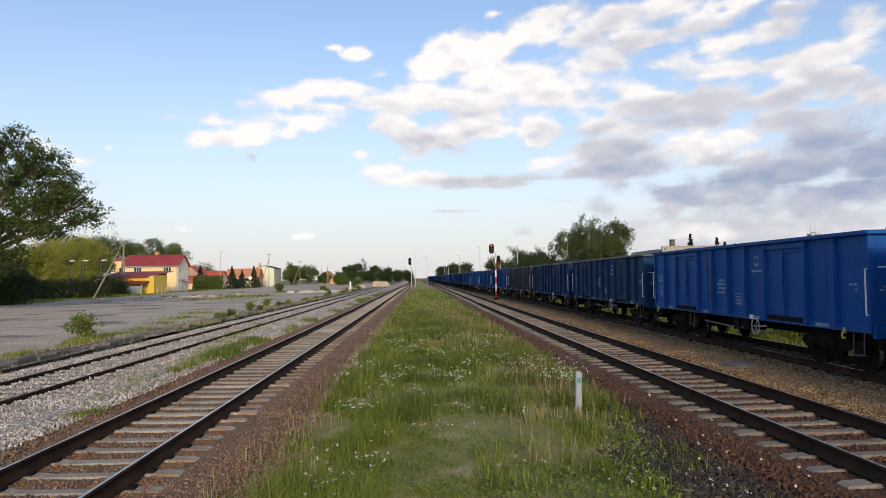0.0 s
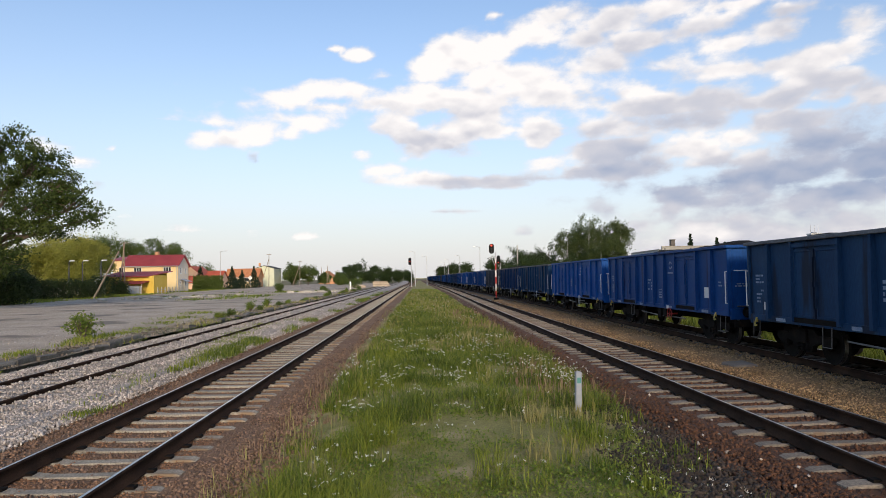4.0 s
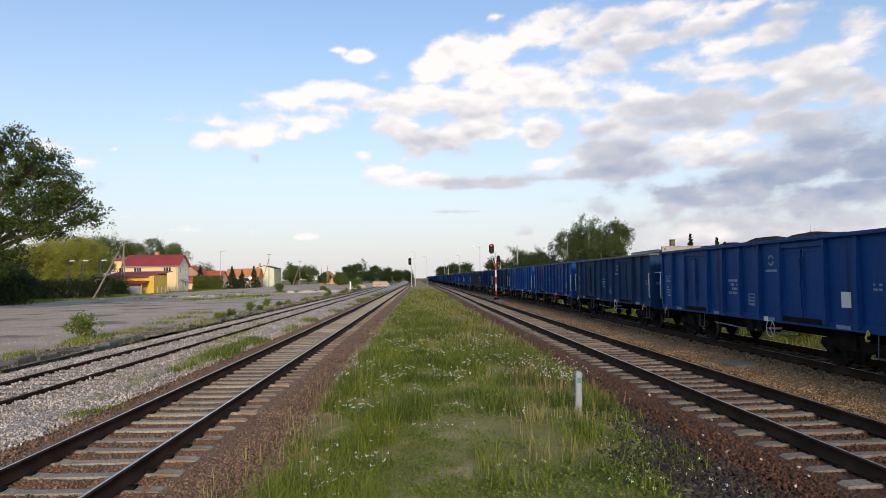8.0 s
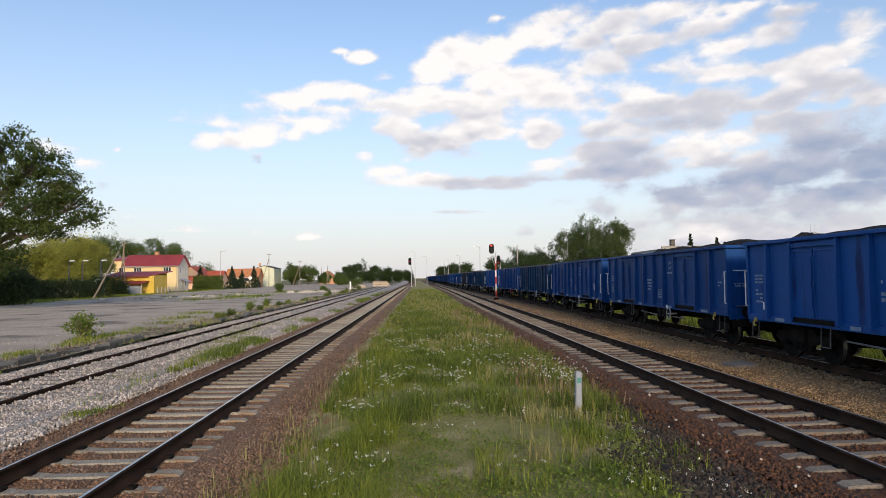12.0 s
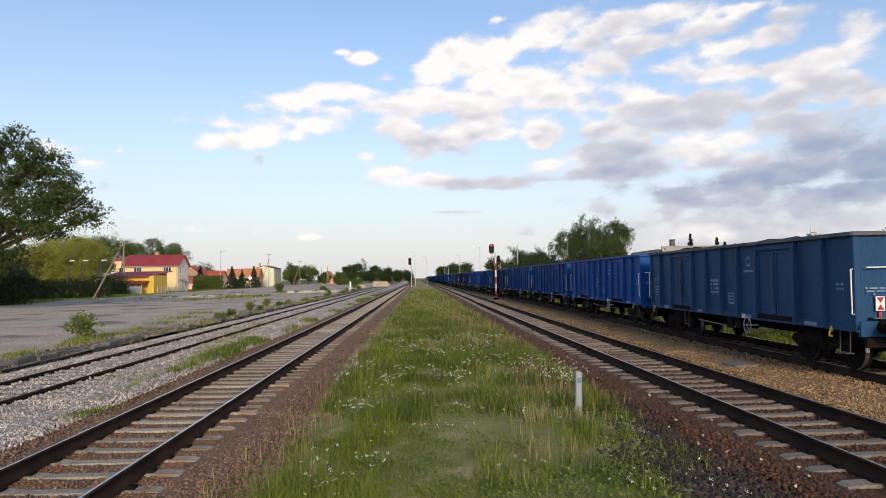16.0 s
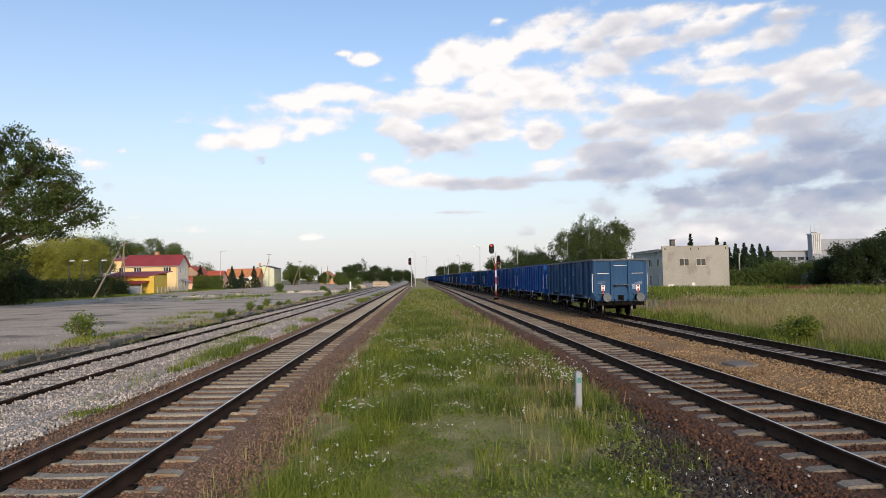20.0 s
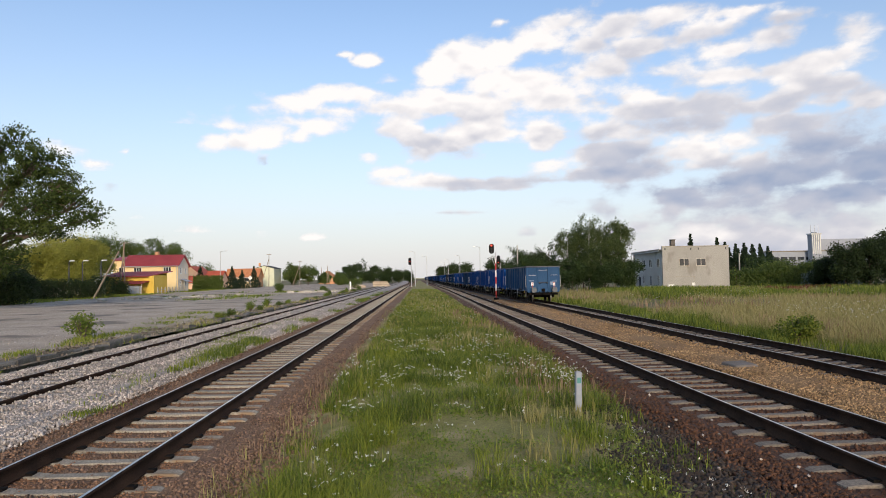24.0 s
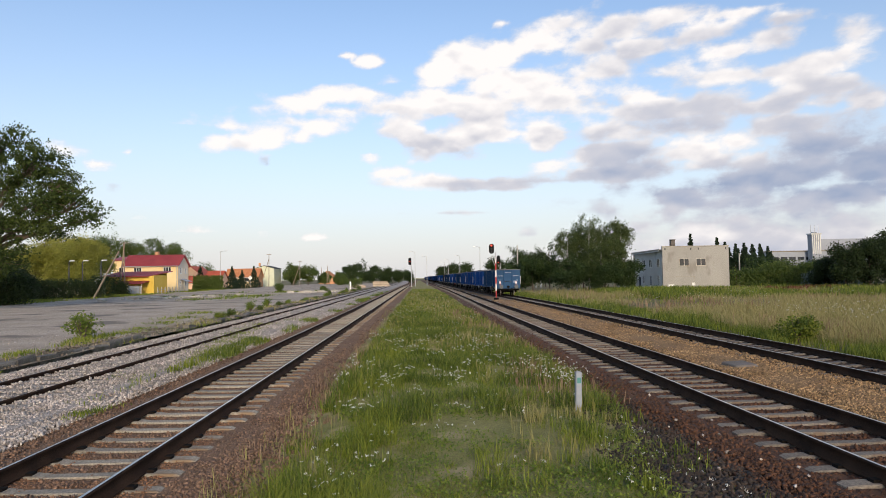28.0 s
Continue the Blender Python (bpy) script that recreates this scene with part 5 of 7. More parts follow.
def hedge(name, label, x0, y0, x1, y1, w, h, material, n, size, seed):
    rnd = random.Random(seed)
    t = thing(name, pose(0, 0, GROUND), label, "hedge")
    pts = []
    for i in range(n):
        u = rnd.random()
        hh = h * (0.8 + 0.35 * noise.noise((u * 9, seed, 0.5)))
        pts.append((x0 + (x1 - x0) * u + rnd.uniform(-w, w) * 0.5, y0 + (y1 - y0) * u + rnd.uniform(-w, w) * 0.5, rnd.uniform(0.02, 1) ** 0.8 * hh))
    bm = bmesh.new()
    for i in range(14):
        u = (i + 0.5) / 14
        p = (x0 + (x1 - x0) * u, y0 + (y1 - y0) * u)
        tube(bm, [(*p, 0), (p[0] + rnd.uniform(-0.3, 0.3), p[1], h * 0.7)], [0.06, 0.02], 5)
    part("stems", bm, BARK, t)
    hang("foliage", leaves_mesh("foliage", pts, size * 1.1, 10, size, seed), material, t)
    return t


def lobes_of(rnd, h, r, up, lift, n):
    """Overlapping uneven lobes that fill a crown of half width r and half height h * up."""
    out = [(0, 0, h * lift, r * 0.62, r * 0.62, h * up * 0.72)]
    for i in range(n):
        a, k = 2 * math.pi * (i + rnd.random()) / n, rnd.uniform(-0.8, 0.85)
        side = math.sqrt(1 - k * k) * rnd.uniform(0.45, 0.72) * r
        q = rnd.uniform(0.26, 0.44)
        out.append((side * math.cos(a), side * math.sin(a), h * (lift + k * up * 0.72), r * q * 1.15, r * q * 1.15, h * up * q * 0.8))
    return tuple(out)


def grove(name, label, group, material, spots, clumps, per, size, seed, clump=0.5, up=0.45, lift=0.55, low=0.2, bark=BARK, trunk=0.16, lobes=9, gaps=-0.2):
    for i, (x, y, h, r) in enumerate(spots):
        crown = lobes_of(random.Random(seed * 7 + i), h, r, up, lift, lobes)
        tree(name, label, x, y, h, (r, r, h * up), material, clumps, per, size, seed + i, bark, trunk, low, lift, clump=clump, group=group, lobes=crown, gaps=gaps, fine=3.0)


def oak():
    """A wide old oak: a forked trunk, sprays of leaves on crooked boughs, gaps between them."""
    rnd = random.Random(21)
    t = thing("oak_tree", pose(-42.5, 60.0, GROUND - 0.05), "large dark green oak with an uneven open crown by the yard", "tree")
    bm = bmesh.new()
    base = [Vector((0, 0, 0)), Vector((0.1, 0, 2.0)), Vector((0.5, 0, 4.2))]
    tube(bm, base, [0.72, 0.55, 0.5], 10)
    lobes = ((3.0, 0, 15.2, 2.9, 2.4, 1.7, 30), (0.5, 0, 14.0, 3.4, 2.8, 2.0, 36), (6.2, 0, 13.2, 3.0, 2.2, 1.8, 38), (9.0, -0.3, 11.4, 2.2, 1.8, 1.6, 26), (10.7, -0.5, 9.4, 2.0, 1.6, 1.1, 15), (11.3, -0.4, 8.2, 1.3, 1.2, 0.8, 7),
             (7.6, -0.5, 9.6, 2.6, 2.0, 1.5, 30), (3.6, 0, 11.0, 3.2, 2.6, 2.2, 44), (-1.5, 0, 11.6, 5.0, 3.2, 3.2, 60), (8.6, -0.8, 7.3, 2.3, 1.5, 0.9, 16),
             (4.4, -1, 7.6, 3.0, 2.0, 1.3, 30), (0.5, 0, 8.2, 3.4, 2.4, 1.8, 36), (-4.0, 0, 6.8, 4, 3, 2.4, 34), (3.7, -1, 4.6, 2.5, 2.0, 1.9, 34), (-3.0, -1, 3.4, 4.4, 3.5, 2.2, 40))
    sprays, inner = [], []
    for x, y, z, rx, ry, rz, n in lobes:
        heart = Vector((x, y, z))
        start = base[2] if z > 6 else base[1]
        mid = start.lerp(heart, 0.5) + Vector((rnd.uniform(-0.6, 0.6), rnd.uniform(-0.5, 0.5), rnd.uniform(0.2, 0.9)))
        tube(bm, [start, start.lerp(mid, 0.6) + Vector((0, 0, 0.25)), mid, heart], [0.30, 0.22, 0.16, 0.07], 6)
        for k in range(int(n * 1.15)):
            d = Vector((rnd.gauss(0, 1), rnd.gauss(0, 1), rnd.gauss(0, 1))).normalized() * rnd.uniform(0.35, 1.12)
            p = heart + Vector((d.x * rx, d.y * ry, d.z * rz))
            sprays.append(p)
            if k % 2 == 0:
                q = heart.lerp(p, 0.5) + Vector((rnd.uniform(-0.3, 0.3), rnd.uniform(-0.3, 0.3), rnd.uniform(-0.3, 0.2)))
                tube(bm, [mid.lerp(heart, 0.7), q, p], [0.06, 0.04, 0.012], 4)
    part("trunk", bm, BARK, t)
    pts = []
    for p in sprays:
        w = rnd.uniform(0.55, 1.0)
        for k in range(10):
            pts.append((p.x + rnd.gauss(0, 0.5) * w, p.y + rnd.gauss(0, 0.5) * w, p.z + rnd.gauss(0, 0.26) * w))
    hang("crown", leaves_mesh("crown", pts, 0.15, 12, 0.17, 21), OAK, t)


def trees():
    oak()
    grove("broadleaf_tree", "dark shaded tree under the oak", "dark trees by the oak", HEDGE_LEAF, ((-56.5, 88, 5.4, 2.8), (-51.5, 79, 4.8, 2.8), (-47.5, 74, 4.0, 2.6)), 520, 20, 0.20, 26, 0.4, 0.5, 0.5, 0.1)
    grove("willow_tree", "sunlit olive-yellow willow behind the yard", "willows behind the yard", OLIVE,
          ((-76, 118, 11.2, 6.0), (-68, 116, 11.0, 5.6), (-61.5, 114, 10.6, 5.2), (-84, 122, 11.6, 6.0), (-71, 127, 12.4, 5.6), (-64.5, 124, 11.4, 4.8)), 760, 24, 0.20, 40, 0.30, 0.48, 0.53)
    grove("broadleaf_tree", "green broadleaf tree behind the yellow house", "trees behind the house", MID_LEAF,
          ((-98, 190, 16.6, 7.0), (-91, 186, 16.6, 7.0), (-83, 188, 16.4, 7.0), (-76.5, 190, 14.4, 5.2), (-105, 186, 15.4, 7.0)), 520, 18, 0.27, 60, 0.36, 0.42, 0.62)
    grove("birch_tree", "tall birch with hanging grey-green twigs", "birch clump by the concrete building", BIRCH_LEAF,
          ((20.6, 112, 11.0, 2.6), (23.7, 110, 13.9, 2.6), (26.0, 112.5, 11.8, 2.6), (29.0, 111, 12.4, 2.5), (22.4, 114, 12.2, 2.6), (27.4, 109, 9.8, 2.6), (25, 108, 9.2, 2.8)), 420, 26, 0.15, 80, 0.22, 0.48, 0.53, 0.2, BIRCH_BARK, 0.14, 14, -0.35)
    grove("broadleaf_tree", "low dark bushy tree in the birch clump", "low trees in the birch clump", DARK_LEAF,
          ((15.4, 118, 6.4, 3.0), (18.0, 116, 8.6, 3.2), (29.4, 109.5, 5.4, 2.8), (25.5, 107.5, 5.4, 3.4), (20.5, 108, 5.6, 3.4), (13.4, 122, 4.8, 2.6), (23.0, 112, 7.0, 3.4)), 420, 18, 0.20, 90, 0.26, 0.48, 0.5, 0.12, BARK, 0.12)
    grove("broadleaf_tree", "dark green tree beyond the goods line", "trees beyond the goods line", DARK_LEAF,
          ((18.0, 165, 10.2, 3.6), (20.8, 168, 8.6, 3.2), (14.0, 178, 7.8, 3.2), (24.0, 160, 4.4, 2.2), (27.0, 155, 4.6, 2.0)), 420, 18, 0.24, 100, 0.3, 0.43, 0.57)
    grove("broadleaf_tree", "dark green tree far beyond the goods line", "far trees beyond the goods line", DARK_LEAF, ((5.5, 330, 9.5, 5.0), (12.0, 335, 10.5, 4.6), (-1.0, 345, 8.5, 3.0)), 320, 16, 0.36, 110, 0.5, 0.42, 0.58)
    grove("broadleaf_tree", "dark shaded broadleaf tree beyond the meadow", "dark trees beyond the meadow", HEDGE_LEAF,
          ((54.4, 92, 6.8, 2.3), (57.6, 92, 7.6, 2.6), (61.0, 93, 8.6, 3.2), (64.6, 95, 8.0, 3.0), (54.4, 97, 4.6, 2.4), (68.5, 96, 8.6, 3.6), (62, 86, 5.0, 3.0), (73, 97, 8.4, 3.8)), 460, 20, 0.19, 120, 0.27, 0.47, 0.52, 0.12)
    grove("broadleaf_tree", "dark green tree at the far end of the yard", "trees at the far end of the yard", DARK_LEAF,
          ((-41.0, 300, 9.5, 4.2), (-35.5, 296, 10.8, 4.4), (-30.5, 300, 8.8, 4.2), (-25.5, 305, 7.6, 3.6), (-20.5, 310, 6.6, 3.2), (-17.0, 330, 6.6, 3.2), (-46, 305, 5.6, 3.0)), 420, 16, 0.32, 140, 0.4, 0.45, 0.52, 0.1)
    grove("broadleaf_tree", "green garden tree among the houses", "garden trees among the houses", MID_LEAF,
          ((-88, 252, 9.0, 4.6), (-61, 278, 9.4, 4.2), (-51.0, 292, 5.4, 2.8), (-56, 282, 9.0, 4.2), (-64.5, 288, 8.0, 3.8), (-96, 258, 9.2, 4.6), (-101, 240, 8.6, 4.6), (-46, 302, 5.6, 2.6), (-38, 255, 4.4, 2.4)), 420, 16, 0.32, 160, 0.4, 0.42, 0.56, 0.12)
    shrub("young_elder_bush", "green bush growing at the yard's broken edge", -14.6, 27.6, 0.85, 1.15, HERB, 120, 0.09, 31, z=0.10)
    shrub("meadow_bush", "low green bush in the dry meadow", 12.9, 25.0, 0.85, 1.2, GRASS_DEEP, 320, 0.075, 32)
    for i, (x, y, r, h) in enumerate(((-31.5, 130, 0.9, 1.7), (-22.5, 128, 0.8, 0.9), (-22.0, 168, 2.4, 3.6), (-60, 200, 2.2, 3.4))):
        shrub("yard_bush", "green bush among rubble in the yard", x, y, r, h, MID_LEAF, 260, 0.17, 33 + i, z=0.10, group="bushes in the yard")
    rnd = random.Random(58)
    for i in range(18):
        y = 40 * (150 / 40) ** ((i + rnd.random()) / 18)
        shrub("edge_bush", "small ragged green weed bush on the yard's rubble edge", track_a(y) - 3.1 + rnd.uniform(-0.5, 0.4), y, rnd.uniform(0.22, 0.5), rnd.choice((0.25, 0.35, 0.5, 0.85)), (HERB, MID_LEAF)[i % 2], 60, 0.05 + 0.0005 * y, 500 + i, z=0.10, group="weed bushes along the yard")
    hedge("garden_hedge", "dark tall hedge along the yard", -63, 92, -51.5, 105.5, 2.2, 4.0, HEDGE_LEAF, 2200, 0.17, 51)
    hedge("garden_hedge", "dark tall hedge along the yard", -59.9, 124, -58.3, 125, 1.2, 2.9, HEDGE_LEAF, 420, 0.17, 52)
    hedge("boundary_thicket", "dark green thicket beyond the meadow", 46, 108, 60, 108, 3.0, 4.3, MID_LEAF, 1900, 0.19, 53)
    hedge("boundary_thicket", "dark green thicket beyond the meadow", 51, 112, 70, 110, 4.0, 5.0, DARK_LEAF, 2500, 0.2, 54)
    hedge("silver_willow_thicket", "silvery grey-green willow thicket", 54.5, 101, 61, 102, 2.5, 3.3, SILVER_LEAF, 600, 0.17, 55)
    for i, (x, h) in enumerate(((50.6, 9.4), (51.7, 8.4), (52.5, 9.0), (53.3, 8.2), (54.0, 9.2), (54.8, 8.4), (55.5, 8.9), (56.2, 8.2), (56.9, 9.0), (57.6, 8.0), (58.3, 8.5), (59.2, 7.6))):
        spruce("dark spruce behind the concrete building", x, 122 + 0.8 * (i % 2), h - 1.35, 2.0, 201 + i, group="spruces behind the concrete building")
    for i, (x, h) in enumerate(((45.2, 9.6), (50.4, 9.0))):
        spruce("spruce tip rising over the concrete roof", x, 124 + i, h, 2.2, 215 + i)
    for i, (x, y, h) in enumerate(((-60.6, 195, 6.6), (-58.6, 198, 5.6), (-59.6, 214, 7.0), (-76.5, 214, 7.6))):
        spruce("dark bluish spruce in a front garden", x, y, h, 2.7, 221 + i, group="garden spruces")
    for i in range(12):
        x = -65.2 + 0.62 * i
        tn = thing("thuja", pose(x, 178 + 0.1 * i, GROUND), "columnar green thuja in a garden row", "shrub", "row of thujas")
        rnd = random.Random(300 + i)
        pts = [(rnd.gauss(0, 0.22) * (1 - z / 4.4), rnd.gauss(0, 0.22) * (1 - z / 4.4), z) for z in (rnd.uniform(0.05, 3.9) for _ in range(150))]
        part("stem", tube(bmesh.new(), [(0, 0, 0), (0, 0, 3.2)], [0.06, 0.02], 5), BARK, tn)
        hang("foliage", leaves_mesh("foliage", pts, 0.12, 7, 0.24, 300 + i), THUJA, tn)


# ---- grass, herbs and flowers ----
BARE = ((-0.85, 9.60, 0.28), (-0.45, 14.34, 0.40), (0.78, 11.07, 0.42), (1.40, 10.31, 0.38), (0.96, 8.43, 0.30), (1.45, 7.93, 0.30), (2.21, 9.35, 0.25), (0.24, 9.68, 0.30), (-0.96, 13.14, 0.30), (0.52, 14.97, 0.50), (1.38, 18.05, 0.50), (-0.40, 17.72, 0.40))     # sandy spots in the turf: x, y, radius


def blades(name, left, right, y0, y1, n, h0, h1, material, label, seed, ground, fall=2.0, wide=0.006, patch=0.9, thresh=-0.2, bend=0.35, head=False, edge=None):
    """n curved blades, denser near; a noise keeps them in patches and sets their height."""
    rs = np.random.RandomState(seed)
    u = rs.rand(n)
    k = fall - 1
    y = (y0 ** -k + u * (y1 ** -k - y0 ** -k)) ** (-1 / k)
    lx = np.array([left(v) for v in y])
    rx = np.array([right(v) for v in y])
    uu = rs.rand(n)
    x = lx + (rx - lx) * uu
    p = np.array([noise.noise((a * patch, b * patch * 0.7, seed * 1.7)) for a, b in zip(x, y)])
    keep = p + rs.uniform(-0.15, 0.15, n) > thresh
    if edge is not None:
        keep &= rs.rand(n) < edge(uu)
    for bx, by, br in BARE:
        keep &= ((x - bx) / br) ** 2 + ((y - by) / (1.7 * br)) ** 2 > rs.uniform(0.3, 1.2, n)
    x, y, p = x[keep], y[keep], p[keep]
    n = len(x)
    h = rs.uniform(h0, h1, n) * np.clip(0.75 + 0.7 * p, 0.35, 1.4)
    w = wide * (1 + y / 9) * rs.uniform(0.7, 1.3, n)
    a = rs.uniform(0, 2 * np.pi, n)
    b = rs.uniform(0, bend, n) * h
    d = np.stack([np.cos(a), np.sin(a), np.zeros(n)], -1)
    s = np.stack([-np.sin(a), np.cos(a), np.zeros(n)], -1) * w[:, None] * 0.5
    z = np.array([ground(i, j) for i, j in zip(x, y)]) if callable(ground) else np.full(n, ground)
    o = np.stack([x, y, z - 0.01], -1)
    up = np.array([0, 0, 1.0])
    m1 = o + d * (b * 0.30)[:, None] + up * (h * 0.55)[:, None]
    tip = o + d * b[:, None] + up * h[:, None]
    ws = 1.5 if head else 0.8
    v = np.stack([o - s, o + s, m1 + s * ws, m1 - s * ws, tip], 1)
    f = (np.array([(0, 1, 2), (0, 2, 3), (3, 2, 4)])[None] + (np.arange(n) * 5)[:, None, None]).reshape(-1, 3)
    return tagged(hang(name, raw(name, v.reshape(-1, 3), f), material), label, "grass", kind="stuff")


def flower_heads(name, left, right, y0, y1, n, h0, h1, size, label, seed, ground, patch=0.7, thresh=0.1, material=None, fall=2.0):
    """Flat white heads of many small petals on thin stems."""
    rs = np.random.RandomState(seed)
    u = rs.rand(n)
    k = fall - 1
    y = (y0 ** -k + u * (y1 ** -k - y0 ** -k)) ** (-1 / k)
    lx = np.array([left(v) for v in y])
    rx = np.array([right(v) for v in y])
    x = lx + (rx - lx) * rs.rand(n)
    p = np.array([noise.noise((a * patch, b * patch * 0.6, seed * 2.3)) for a, b in zip(x, y)])
    keep = p > thresh
    x, y = x[keep], y[keep]
    n = len(x)
    z = np.full(n, ground) + rs.uniform(h0, h1, n)
    c = np.stack([x, y, z], -1)
    me = leaves_mesh(name, c, size * 0.9, 6, size, seed, 0.5)
    return tagged(hang(name, me, material or PETAL), label, "flowers", kind="stuff")


def strip_z(x, y):
    a, b = track_b(y) + 1.75, track_c(y) - 1.9
    return GROUND + 0.02 + 0.10 * math.sin(math.pi * min(1, max(0, (x - a) / (b - a))))


def yarrow(x, y, n, h, seed):
    """A clump of thin stems with flat white heads and feathery leaves."""
    rnd = random.Random(seed)
    t = thing("yarrow_clump", pose(x, y, strip_z(x, y)), "clump of white yarrow flowering in the grass", "flowers", "yarrow clumps")
    bm, heads, low = bmesh.new(), [], []
    for i in range(n):
        a, r = rnd.uniform(0, 6.28), 0.2 * rnd.random() ** 0.7
        top = (math.cos(a) * r * 1.8, math.sin(a) * r * 1.8, h * rnd.uniform(0.75, 1.1))
        tube(bm, [(math.cos(a) * r * 0.6, math.sin(a) * r * 0.6, -0.02), (top[0] * 0.8, top[1] * 0.8, top[2] * 0.6), top], [0.004, 0.0035, 0.002], 4)
        heads += [(top[0] + rnd.gauss(0, 0.018), top[1] + rnd.gauss(0, 0.018), top[2] + rnd.gauss(0, 0.004)) for _ in range(rnd.randrange(2, 6))]
        low += [(top[0] * 0.6 + rnd.gauss(0, 0.03), top[1] * 0.6 + rnd.gauss(0, 0.03), rnd.uniform(0.02, 0.6) * h) for _ in range(5)]
    tagged(part("stalk", bm, GRASS_DEEP, t), kind="stuff")
    tagged(hang("foliage", leaves_mesh("foliage", low, 0.02, 4, 0.04, seed), HERB, t), kind="stuff")
    tagged(hang("blossom", leaves_mesh("blossom", heads, 0.006, 4, 0.015, seed + 1, 0.6), PETAL, t), kind="stuff")


def spots_of(clumps, seed, share=0.75):
    """Blade places (x, y, height) for clumps given as (x, y, blades, radius, height)."""
    rs = random.Random(seed)
    out = []
    for x, y, n, r, h in clumps:
        for i in range(int(n * share)):
            q = rs.gauss(0, 1)
            out.append((x + rs.gauss(0, r * 0.5), y + q * r * 0.9, h * rs.uniform(0.3, 0.85) * math.exp(-0.25 * q * q)))
    return out


def tuft_mesh(name, places, material, label, seed, ground):
    rs = random.Random(seed)
    vs, fs = [], []
    for x, y, h in places:
        a, b, w = rs.uniform(0, 6.28), rs.uniform(0.1, 1.0) * h, 0.0022 + 0.00045 * y
        c, s, z = math.cos(a), math.sin(a), ground(x, y)
        k = len(vs)
        vs += [(x - s * w, y + c * w, z), (x + s * w, y - c * w, z), (x + c * b * 0.3 + s * w * 0.8, y + s * b * 0.3 - c * w * 0.8, z + h * 0.6),
               (x + c * b * 0.3 - s * w * 0.8, y + s * b * 0.3 + c * w * 0.8, z + h * 0.6), (x + c * b, y + s * b, z + h)]
        fs += [(k, k + 1, k + 2), (k, k + 2, k + 3), (k + 3, k + 2, k + 4)]
    return tagged(hang(name, raw(name, vs, fs), material), label, "grass", kind="stuff")


